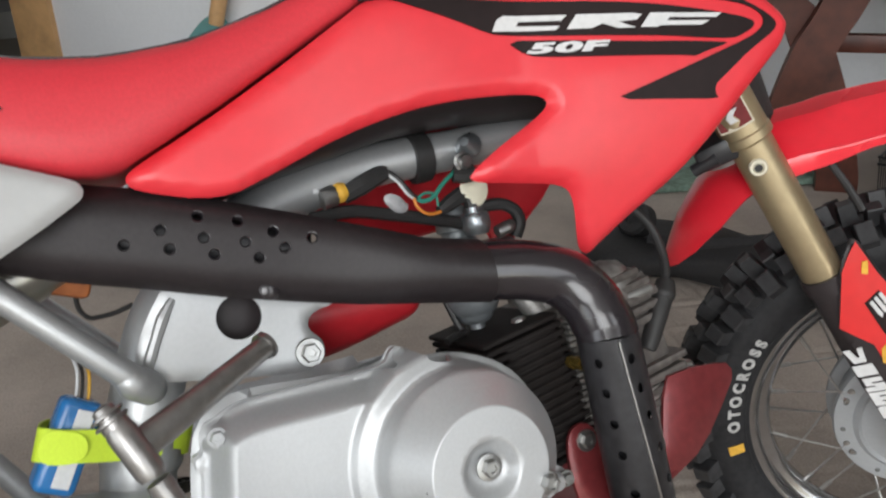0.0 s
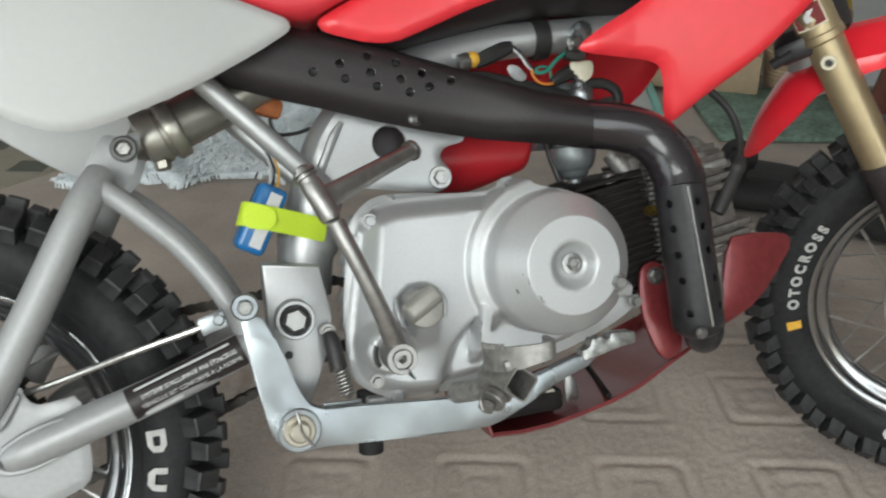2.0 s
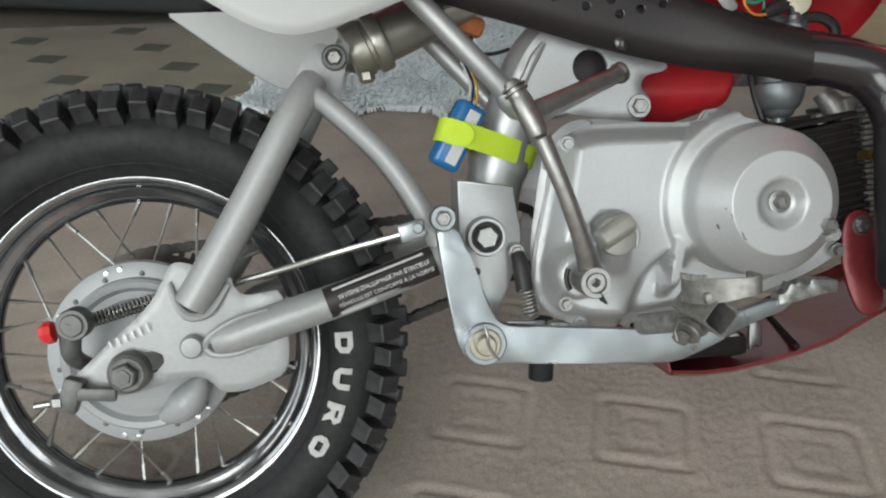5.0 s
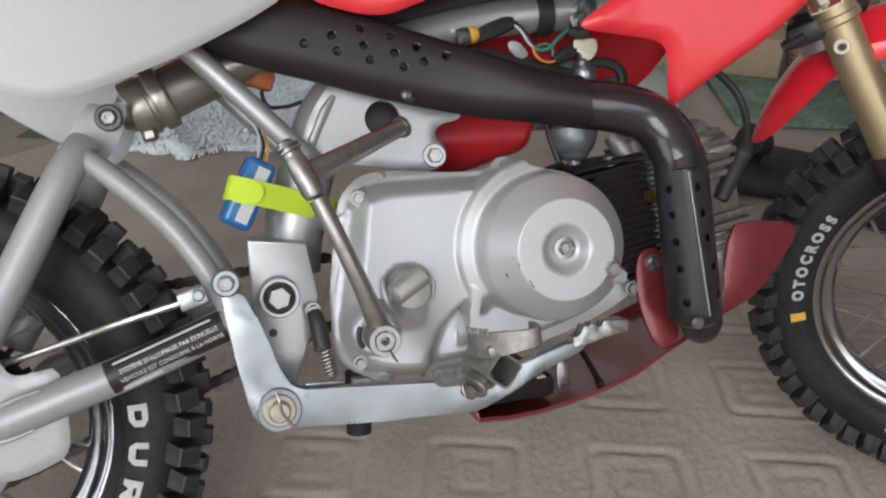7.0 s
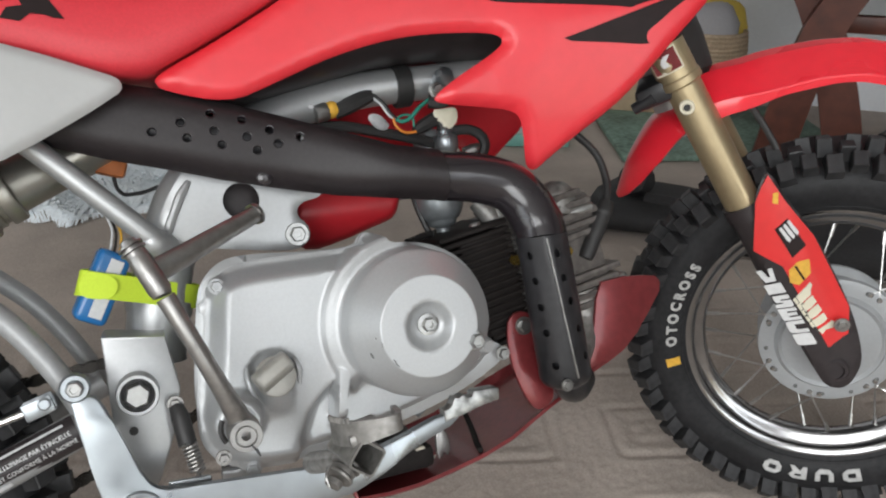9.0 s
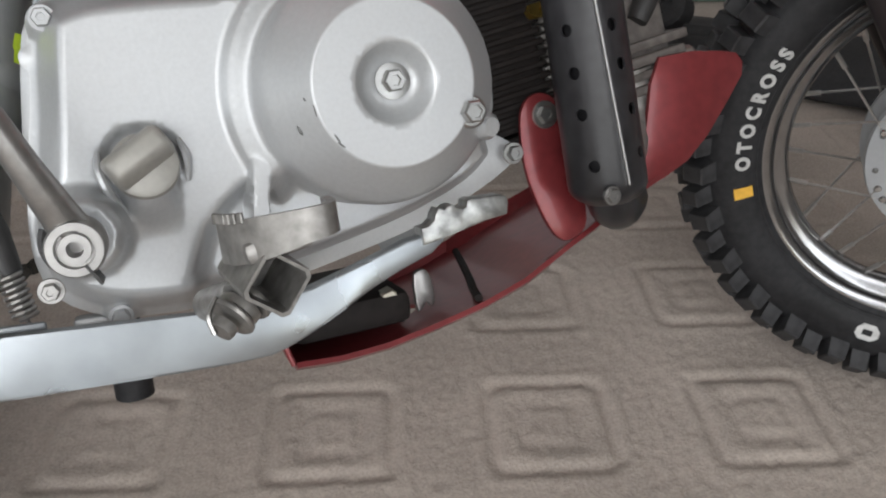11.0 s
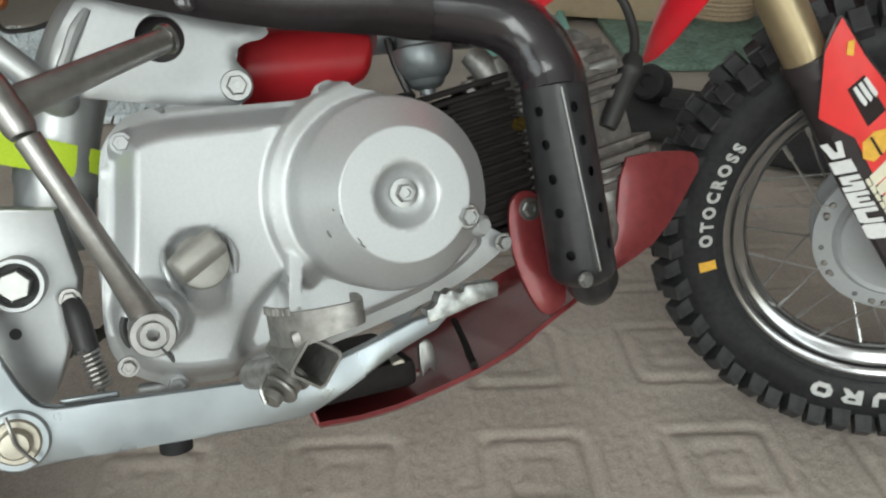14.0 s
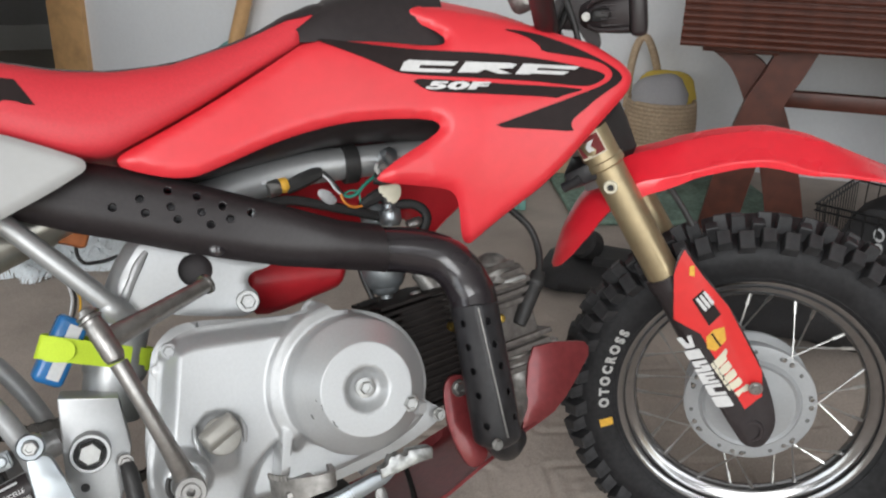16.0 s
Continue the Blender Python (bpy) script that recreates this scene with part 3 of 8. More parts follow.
        for o in [c for c in wheel.children if c.type == 'MESH' and c.data == ob.data]:
            o.matrix_basis = Matrix.Rotation(off, 4, 'Y') @ o.matrix_basis
    return wheel


front_wheel = build_wheel("front_wheel", FORK, True)
rear_wheel = build_wheel("rear_wheel", REAR, False)
ring = ring_place(0.1545)
part("sidewall_lettering", words("OTOCROSS", 0.0142, lambda x, y, z: ring(radians(163.5))(x * 0.96, y - 0.0050, z), 0.0006, bold=0.0007, spread=1.55), TYRE_PAINT, front_wheel, "white moulded tyre lettering")
part("sidewall_mark", blocks([[(-0.0045, -0.007), (0.0045, -0.007), (0.0045, 0.007), (-0.0045, 0.007)]], ring(radians(188.8))), YELLOW, front_wheel, "yellow paint mark")


def logo_blocks(a0, r0, gap, wheel, grow=1.0):
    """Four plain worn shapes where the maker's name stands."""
    g = ring_place(r0)(a0)

    def f(u, v, z):
        p = g(u, v * grow, z)
        return Vector((p.x, p.y * (1.13 if grow > 1 else 1), p.z))
    w = 1.0
    outlines = ([(-0.0090, -0.0068), (0.0030, -0.0068), (0.0085, -0.0030), (0.0085, 0.0040), (0.0035, 0.0070), (-0.0090, 0.0070)],
                [(-0.0090, 0.0070), (-0.0090, -0.0025), (-0.0050, -0.0068), (0.0050, -0.0068), (0.0090, -0.0025), (0.0090, 0.0070), (0.0042, 0.0070), (0.0042, -0.0018), (-0.0042, -0.0018), (-0.0042, 0.0070)],
                [(-0.0090, -0.0068), (-0.0045, -0.0068), (-0.0020, -0.0022), (0.0040, -0.0068), (0.0092, -0.0068), (0.0050, -0.0010), (0.0088, 0.0030), (0.0050, 0.0070), (-0.0090, 0.0070)],
                [(-0.0092, -0.0025), (-0.0050, -0.0068), (0.0050, -0.0068), (0.0092, -0.0025), (0.0092, 0.0030), (0.0050, 0.0070), (-0.0050, 0.0070), (-0.0092, 0.0030)])
    hole = ([(-0.0042, -0.0026), (0.0034, -0.0022), (0.0034, 0.0026), (-0.0042, 0.0030)], None, [(-0.0036, 0.0012), (0.0030, 0.0012), (0.0030, 0.0036), (-0.0036, 0.0036)], [(-0.0040, -0.0024), (0.0040, -0.0024), (0.0040, 0.0026), (-0.0040, 0.0026)])
    for i, o in enumerate(outlines):
        x = (i - 1.5) * gap
        s = shell([(x + w * a, b) for a, b in o], lambda u, v, d: f(u, v, 0.0005), 0.001, 0.003, [[(x + w * a, b) for a, b in hole[i]]] if hole[i] else [], 0)
        part("sidewall_logo", s, TYRE_PAINT, wheel, "white painted maker mark on the tyre")


logo_blocks(radians(265), 0.158, 0.0265, front_wheel)
logo_blocks(radians(-17), 0.1605, 0.0300, rear_wheel, 1.05)

# fork, guard, fender: built in the turned frame of the front wheel


def leg_line(s):
    if s > 0:
        return Vector((-0.1455, 0.048, 0.296)), Vector((-0.0850, 0.054, 0.162))
    return Vector((-0.1455, s * 0.062, 0.296)), Vector((-0.0850, s * 0.064, 0.162))


for s in (-1, 1):
    top, bot = leg_line(s)
    d = (bot - top).normalized()
    bm = tube(bmesh.new(), [top - d * 0.02, top + d * 0.018, top + d * 0.02, bot], [0.0185, 0.0185, 0.0165, 0.0165], 24, smooth=False)
    leg = part("fork_leg", bm, GOLD, bike, "gold anodised fork upper tube", FORK)
    low = tube(bmesh.new(), [bot - d * 0.004, bot + d * 0.01, bot + d * 0.014, bot + d * 0.10, Vector((-0.012, s * 0.060, 0.012)), Vector((0.002, s * 0.060, -0.004))], [0.019, 0.019, 0.0165, 0.0155, 0.0145, 0.0135], 20, n=3)
    part("fork_slider", low, BLACK, leg, "black lower fork slider")
    clamp = tube(bmesh.new(), [top - d * 0.06, top - d * 0.022], 0.0195, 20)
    part("fork_clamp", clamp, BLACK, leg, "black fork clamp")
    collar = tube(bmesh.new(), [top + d * 0.010, top + d * 0.012, top + d * 0.018, top + d * 0.020], [0.0178, 0.0196, 0.0196, 0.0172], 24, smooth=False)
    part("collar", collar, GOLD, leg)
    if s < 0:
        bm = bmesh.new()
        M = Matrix.Translation((-0.1338, -0.0770, 0.2612)) @ RX
        lathe(bm, [(0.0068, 0), (0.0068, 0.003), (0.006, 0.0042), (0.0042, 0.0042), (0.0036, 0.002), (0, 0.002)], M, 24)
        part("air_valve", bm, CREAM, leg, "pale bleed valve on the fork tube")
        bm = bmesh.new()
        lathe(bm, [(0.0030, 0.0044), (0.0030, 0.0048), (0, 0.0048)], M, 16)
        part("valve_hole", bm, CABLE, leg)
        st = top - d * 0.008

        def on_tube(x, y, z, st=st, d=d):
            side = d.cross(Vector((0, -1, 0))).normalized()
            a = (x - 0.004) / 0.0185
            return st - d * y + side * (-math.sin(a)) * (0.0188 + z) + Vector((0, -1, 0)) * math.cos(a) * (0.0188 + z)
        part("fork_sticker", blocks([[(-0.014, -0.011), (0.014, -0.011), (0.014, 0.011), (-0.014, 0.011)]], on_tube, 0.0003), CREAM, leg, "pale rimmed maker sticker on the fork tube")
        part("sticker_field", blocks([[(-0.0125, -0.0095), (0.0125, -0.0095), (0.0125, 0.0095), (-0.0125, 0.0095)]], lambda x, y, z: on_tube(x, y, z + 0.0005), 0.0002), ANOD, leg, "dark red sticker field")
        part("sticker_shape", blocks([[(-0.002, -0.005), (0.004, -0.005), (0.002, 0.0), (0.007, 0.005), (0.001, 0.005), (-0.003, 0.0)]], lambda x, y, z: on_tube(x, y, z + 0.0009), 0.0002), DECAL_WHITE, leg, "white shape on the sticker")

# guard on the right fork slider, with plain sticker shapes
GUARD = [(-0.0664, 0.2010), (-0.0730, 0.1880), (-0.0780, 0.1740), (-0.0795, 0.1240), (-0.0413, 0.0380), (-0.0200, -0.0030), (-0.0110, -0.0175), (0.0070, -0.0205), (0.0200, -0.0010), (0.0185, 0.0250), (0.0065, 0.0672), (-0.0250, 0.1367), (-0.0490, 0.1693)]


def guard_place(lift=0.0):
    def place(u, v, d):
        ax = -0.0855 + (0.162 - v) * 0.385
        k = (u - ax) / 0.03
        e = max(0, 1 - d / 0.003)
        return Vector((u, -0.0845 + 0.005 * min(1.6, k * k) + 0.003 * e * e - lift, v))
    return place


guard = part("fork_guard", shell(GUARD, guard_place(), 0.0025, 0.005), BLACK, bike, "black and red plastic fork guard with sticker shapes", FORK)


def guard_decal(name, outline, material, lift, label=""):
    f = guard_place(lift)
    return part(name, shell(outline, lambda u, v, d: f(u, v, 1), 0.0006, 0.004, rounds=0), material, guard, label)


guard_decal("red_field", [(-0.0664, 0.1960), (-0.0722, 0.1855), (-0.0768, 0.1730), (-0.0782, 0.1260), (-0.0527, 0.1098), (-0.0110, 0.0260), (0.0059, 0.0380), (0.0055, 0.0660), (-0.0262, 0.1357), (-0.0500, 0.1683)], BRIGHTRED, 0.0012, "red sticker field")
guard_decal("badge", [(-0.0602, 0.1459), (-0.0496, 0.1547), (-0.0330, 0.1280), (-0.0446, 0.1177)], DECAL_BLACK, 0.0020, "black badge shape")
for k in range(3):
    a, b = -0.0568 + 0.0034 * k, 0.1462 + 0.0028 * k
    guard_decal("badge_stripe", [(a, b), (a + 0.0020, b + 0.0016), (a + 0.0105, b - 0.0105), (a + 0.0095, b - 0.0135), (a + 0.0065, b - 0.0105)], DECAL_WHITE, 0.0028)


def band(a, b, c, d, shapes, name, material, lift, label):
    """Plain chunky shapes in a row inside a slanted band; a-b is its first edge, d-c its last."""
    a, b, c, d = (Vector(p) for p in (a, b, c, d))
    n = len(shapes)
    for i, o in enumerate(shapes):
        pts = []
        for u, v in o:
            t = (i + 0.04 + 0.92 * u) / n
            pts.append(tuple(a.lerp(d, t).lerp(b.lerp(c, t), v)))
        guard_decal(name, pts, material, lift, label)


CHUNKS = ([(0, 1), (0, 0.72), (0.62, 0.62), (0.62, 0.5), (0, 0.36), (0, 0), (1, 0.2), (1, 0.82)], [(0.1, 0), (0.9, 0), (0.9, 1), (0.1, 1)], [(0, 0.1), (0, 1), (0.3, 1), (0.32, 0.45), (0.42, 0.45), (0.45, 1), (0.9, 1), (1, 0.85), (1, 0), (0.7, 0), (0.68, 0.5), (0.58, 0.5), (0.55, 0.1)],
          [(0, 0), (1, 0), (1, 1), (0.75, 1), (0.75, 0.42), (0.62, 0.42), (0.62, 0.9), (0.38, 0.9), (0.38, 0.42), (0.25, 0.42), (0.25, 1), (0, 1)], [(0.1, 0), (0.9, 0), (1, 0.2), (1, 1), (0.72, 1), (0.72, 0.42), (0.28, 0.42), (0.28, 1), (0, 1), (0, 0.2)], [(0.1, 0), (0.9, 0), (1, 0.15), (1, 0.85), (0.9, 1), (0.1, 1), (0, 0.85), (0, 0.15)])
band((-0.0764, 0.1054), (-0.0623, 0.1090), (-0.0205, 0.0300), (-0.0375, 0.0285), CHUNKS, "logo_shape", DECAL_WHITE, 0.0012, "white logo shape")
LUMPS = ([(0, 0), (1, 0), (1, 0.7), (0.6, 0.8), (0.35, 1), (0, 1)], [(0.1, 0), (0.9, 0), (1, 0.4), (0.9, 0.75), (0.1, 0.75), (0, 0.4)], [(0.1, 0), (0.9, 0), (1, 0.4), (0.9, 0.75), (0.1, 0.75), (0, 0.4)], [(0, 0), (0.9, 0), (1, 0.5), (0.9, 0.75), (0.15, 0.75), (0.1, 0.4)], [(0.2, 0), (0.9, 0.1), (0.7, 0.4), (1, 0.75), (0.65, 1), (0.3, 0.9)])
band((-0.0412, 0.0800), (-0.0290, 0.0930), (-0.0040, 0.0475), (-0.0175, 0.0385), LUMPS, "logo_shape", CREAM, 0.0020, "cream logo shape")
band((-0.0440, 0.0775), (-0.0410, 0.0800), (-0.0230, 0.0490), (-0.0255, 0.0470), [LUMPS[i] for i in (1, 0, 2, 3, 1)], "logo_shape", CREAM, 0.0020, "")
guard_decal("emblem", [(-0.0475, 0.1060), (-0.0400, 0.1135), (-0.0300, 0.1145), (-0.0285, 0.1010), (-0.0385, 0.0910), (-0.0465, 0.0940)], YELLOW, 0.0020, "yellow emblem shape")
guard_decal("emblem_stroke", [(-0.0430, 0.1095), (-0.0412, 0.1100), (-0.0330, 0.0960), (-0.0348, 0.0955)], DECAL_BLACK, 0.0028)
guard_decal("emblem", [(-0.0620, 0.1795), (-0.0575, 0.1800), (-0.0575, 0.1690), (-0.0625, 0.1705)], YELLOW, 0.0022, "small yellow emblem shape")
bm = bmesh.new()
lathe(bm, [(0.0125, 0), (0.0125, 0.006), (0.0105, 0.008), (0.008, 0.008), (0.0075, 0.005), (0, 0.005)], at(-0.004, -0.0755, 0.0005), 24)
part("axle_end", bm, BLACK, guard, "black axle nut")
bm = bolt(bmesh.new(), -0.0012, -0.0850, 0.0510, 0.0048, 0.004)
part("guard_bolt", bm, SHINY, guard)

# front fender, in two reaches over and behind the tyre
EDGE_Z = [(-0.118, 0.238), (-0.103, 0.246), (-0.076, 0.253), (-0.053, 0.262), (-0.031, 0.266), (-0.010, 0.2695), (0.006, 0.2695), (0.022, 0.266), (0.037, 0.261), (0.049, 0.258), (0.073, 0.256), (0.111, 0.249), (0.150, 0.230), (0.215, 0.196)]
LIP_Z = [(-0.118, 0.254), (-0.100, 0.261), (-0.085, 0.264), (-0.066, 0.267), (-0.042, 0.272), (-0.028, 0.2755), (0.006, 0.277), (0.019, 0.2755), (0.035, 0.270), (0.049, 0.2635), (0.073, 0.260), (0.111, 0.252), (0.150, 0.233), (0.215, 0.199)]
CREASE_Z = [(-0.118, 0.276), (-0.100, 0.284), (-0.092, 0.287), (-0.070, 0.2935), (-0.037, 0.2985), (-0.015, 0.3005), (0.018, 0.3000), (0.040, 0.2945), (0.060, 0.288), (0.090, 0.273), (0.118, 0.259), (0.160, 0.238), (0.215, 0.208)]
rows = []
for x in np.linspace(-0.112, 0.212, 60):
    e, l, c = (sum(lerp(tb, x + o) for o in (-0.006, -0.003, 0, 0.003, 0.006)) / 5 for tb in (EDGE_Z, LIP_Z, CREASE_Z))
    c -= 0.0025
    w = 1.0 - 0.9 * max(0, x - 0.10)
    half = [(-0.0600, e), (-0.0605, l - 0.0022), (-0.0598, l - 0.0006), (-0.0575, l + 0.0012), (-0.0500, l + 0.30 * (c - l)), (-0.0410, l + 0.66 * (c - l)), (-0.0335, l + 0.90 * (c - l)), (-0.0300, c), (-0.0275, c - 0.0008), (-0.015, c - 0.0110), (0, c - 0.0170)]
    half = [(a * w, b) for a, b in half]
    rows.append([Vector((x - (0.45 * (b - e) if x < -0.10 else 0.45 * (b - e) * max(0, (-0.085 - x) / 0.015)), a, b)) for a, b in half + [(-a, b - 0.0055 * min(1, -a / 0.03)) for a, b in half[-2::-1]]])
part("front_fender", solid(loft(rows), 0.002), RED_FENDER, bike, "glossy red plastic front fender", FORK, 26)
rows = []
line = spline([(-0.118, 0, 0.256), (-0.145, 0, 0.250), (-0.168, 0, 0.236), (-0.188, 0, 0.206), (-0.199, 0, 0.180), (-0.206, 0, 0.158)], 5)
for k, p in enumerate(line):
    w = lerp([(0, 0.058), (0.35, 0.056), (0.6, 0.046), (0.8, 0.031), (0.93, 0.016), (1, 0.004)], k / (len(line) - 1))
    rows.append([Vector((p.x + 0.030 * (w / 0.05) * abs(a) ** 2.2, w * a, p.z - 0.004 * a * a)) for a in np.linspace(-1, 1, 15)])
part("fender_tail", solid(loft(rows), 0.002), RED_FENDER, bike, "glossy red rear tongue of the front fender", FORK, 50)

# steering head, clamps and bar mount
bm = bmesh.new()
box(bm, (0.045, 0.15, 0.020), Matrix.Translation((-0.156, 0, 0.274)) @ Matrix.Rotation(radians(-21), 4, 'Y'), 0.006)
tube(bm, [(-0.180, -0.070, 0.260), (-0.162, -0.072, 0.270)], [0.0050, 0.0060], 12)
part("lower_clamp", bm, PIPE_WORN, bike, "dark lower fork clamp", FORK)
bm = bmesh.new()
box(bm, (0.05, 0.19, 0.022), Matrix.Translation((-0.186, 0, 0.362)) @ Matrix.Rotation(radians(-21), 4, 'Y'), 0.006)
part("upper_clamp", bm, CAST, bike, "cast upper fork clamp", FORK)
bm = tube(bmesh.new(), [(-0.135, 0, 0.22), (-0.20, 0, 0.40)], 0.021, 20)
part("steering_head", bm, FRAME, bike, "", FORK)
rows = []
for z, w, x in ((0.270, 0.026, -0.116), (0.284, 0.032, -0.110), (0.315, 0.034, -0.119), (0.345, 0.034, -0.131), (0.375, 0.032, -0.146)):
    rows.append([Vector((x - 0.02 * a * a, w * a, z)) for a in np.linspace(-1, 1, 9)])
part("front_number_plate", solid(loft(rows), 0.003), CABLE, bike, "black front plate above the fender", FORK)
rows = []
for x, hy, hz in ((-0.162, 0.020, 0.007), (-0.156, 0.028, 0.012), (-0.142, 0.036, 0.0175), (-0.122, 0.040, 0.0200), (-0.1115, 0.041, 0.0205)):
    rows.append([Vector((x, -0.012 + hy * math.copysign(abs(math.cos(t)) ** 0.45, math.cos(t)), 0.420 + hz * math.copysign(abs(math.sin(t)) ** 0.5, math.sin(t)))) for t in np.linspace(0, math.tau, 28, endpoint=False)])
head = part("bar_light", loft(rows, True, True), BLACK, bike, "black handlebar lamp housing", FORK, 40)
bm = box(bmesh.new(), (0.016, 0.090, 0.045), Matrix.Translation((-0.103, -0.012, 0.420)), 0.006, 3)
part("lamp_bezel", bm, BLACK, head, "matte black lamp bezel")
for k in range(4):
    part("lamp_rib", box(bmesh.new(), (0.024, 0.0022, 0.0022), Matrix.Translation((-0.126, -0.0505, 0.410 + 0.0062 * k)), 0.0006, 1), BLACK, head)
part("lamp_slot", box(bmesh.new(), (0.018, 0.0016, 0.012), Matrix.Translation((-0.1375, -0.0495, 0.4205)), 0.0045, 3), CABLE, head, "dark oval slot in the lamp housing")
part("lamp_fin", tube(bmesh.new(), [(-0.150, -0.047, 0.428), (-0.142, -0.0505, 0.4335), (-0.128, -0.0525, 0.4355), (-0.112, -0.053, 0.4355)], 0.0022, 8), BLACK, head)
part("lamp_fin", tube(bmesh.new(), [(-0.150, -0.047, 0.411), (-0.142, -0.0505, 0.4070), (-0.128, -0.0525, 0.4055), (-0.112, -0.053, 0.4055)], 0.0022, 8), BLACK, head)
bm = bolt(bmesh.new(), -0.1515, -0.047, 0.4195, 0.0030, 0.004)
part("lamp_bolt", bm, SHINY, head)
bm = tube(bmesh.new(), [(-0.175, -0.30, 0.50), (-0.178, -0.20, 0.475), (-0.185, -0.09, 0.425), (-0.188, -0.05, 0.415), (-0.188, 0.05, 0.415), (-0.185, 0.09, 0.425), (-0.178, 0.20, 0.475), (-0.175, 0.30, 0.50)], 0.011, 14, n=5)
part("handlebar", bm, BLACK, bike, "black handlebar", FORK)
clamp = part("bar_clamp", box(bmesh.new(), (0.030, 0.045, 0.026), Matrix.Translation((-0.212, -0.015, 0.4415)) @ Matrix.Rotation(radians(-21), 4, 'Y'), 0.009, 3), CAST, bike, "bright cast handlebar clamp", FORK)
part("clamp_bolt", bolt(bmesh.new(), -0.206, -0.040, 0.4420, 0.0042, 0.006), SHINY, clamp)
part("steering_rod", tube(bmesh.new(), [(-0.1935, -0.030, 0.448), (-0.1900, -0.030, 0.4360), (-0.1860, -0.030, 0.4190), (-0.1850, -0.030, 0.4140)], 0.0026, 10), SHINY, bike, "thin bright rod beside the clamp", FORK)
switch = part("switch_block", box(bmesh.new(), (0.026, 0.040, 0.030), Matrix.Translation((-0.172, -0.012, 0.4230)) @ Matrix.Rotation(radians(12), 4, 'Y'), 0.005, 2), BLACK, bike, "black switch block with cables behind the lamp", FORK)
for y, z in ((-0.034, 0.428), (-0.030, 0.420), (-0.036, 0.414)):
    part("switch_cable", tube(bmesh.new(), [(-0.166, y, z + 0.016), (-0.174, y - 0.003, z + 0.002), (-0.180, y, z - 0.012), (-0.178, y + 0.006, z - 0.034)], 0.0022, 8), CABLE, switch)
part("lamp_bracket", shell([(-0.168, 0.446), (-0.150, 0.440), (-0.146, 0.428), (-0.143, 0.412), (-0.138, 0.390), (-0.146, 0.386), (-0.158, 0.402), (-0.164, 0.420)], lambda u, v, d: Vector((u, -0.036, v)), 0.004, 0.004), BLACK, bike, "dark lamp mounting bracket", FORK)
bm = tube(bmesh.new(), [(-0.172, -0.045, 0.445), (-0.160, -0.05, 0.40), (-0.16, -0.055, 0.36), (-0.15, -0.03, 0.31)], 0.0030, 8)
part("brake_cable", bm, CABLE, bike, "", FORK)
bm = tube(bmesh.new(), [(-0.085, -0.050, 0.262), (-0.070, -0.060, 0.238), (-0.058, -0.064, 0.215)], 0.0030, 8)
part("fender_stay", bm, CABLE, bike, "", FORK)

# frame spine, gusset, subframe
bm = tube(bmesh.new(), [(0.290, -0.004, 0.285), (0.2975, -0.006, 0.325), (0.3140, -0.010, 0.375), (0.3380, -0.008, 0.420), (0.395, 0.006, 0.462), (0.480, 0.015, 0.484), (0.580, 0.012, 0.488), (0.720, 0, 0.495)], [0.0235, 0.0235, 0.0225, 0.0210, 0.019, 0.0165, 0.0155, 0.02], 22)
frame_tube = part("frame_tube", bm, FRAME, bike, "silver painted main frame tube")
bm = tube(bmesh.new(), [(0.2965, -0.003, 0.318), (0.298, -0.003, 0.323), (0.300, -0.003, 0.331), (0.301, -0.003, 0.335)], [0.0235, 0.0262, 0.0262, 0.0235], 24, smooth=False)
part("weld_collar", bm, FRAME, frame_tube)
GUSS = [(0.303, 0.379), (0.312, 0.405), (0.336, 0.437), (0.358, 0.430), (0.412, 0.412), (0.440, 0.402), (0.436, 0.396), (0.419, 0.394), (0.414, 0.384), (0.424, 0.374), (0.423, 0.362), (0.412, 0.356), (0.398, 0.357), (0.360, 0.364), (0.316, 0.373)]
gus = part("gusset_plate", plate(GUSS, -0.033, 0.004, 0.006, [disc(0.3725, 0.4015, 0.0145, 24)], 2), FRAME, bike, "silver frame gusset with a round hole")
bm = bmesh.new()
tube(bm, [(0.311, -0.032, 0.377), (0.315, -0.034, 0.388), (0.3205, -0.0345, 0.399), (0.327, -0.034, 0.411), (0.335, -0.034, 0.422)], [0.002, 0.0038, 0.0034, 0.0040, 0.002], 8)
part("weld_seam", bm, FRAME, gus)
part("mount_bolt", bolt(bmesh.new(), 0.4125, -0.034, 0.3685, 0.0065, 0.006, 1.5), SHINY, gus, "bright engine mount bolt")
# black block added so that the gusset hole looks deep and shaded
bm = bmesh.new()
box(bm, (0.062, 0.04, 0.046), Matrix.Translation((0.374, 0.006, 0.400)) @ Matrix.Rotation(radians(22), 4, 'Y'), 0.008)
part("frame_web", bm, BLACK, bike, "black block that stands in for the shade behind the gusset hole")
for s in (-1, 1):
    bm = tube(bmesh.new(), [(0.215, s * 0.05, 0.474), (0.240, s * 0.05, 0.449), (0.300, s * 0.046, 0.384), (0.309, s * 0.036, 0.373)], [0.0085, 0.0085, 0.0085, 0.010], 16)
    part("subframe_tube", bm, FRAME, bike, "silver subframe tube")
bm = tube(bmesh.new(), [(0.300, -0.046, 0.385), (0.303, -0.044, 0.379), (0.311, -0.036, 0.372), (0.314, -0.03, 0.371)], [0.008, 0.0110, 0.0108, 0.008], 14)
part("weld_bead", bm, FRAME, bike, "rough weld at the tube joint")
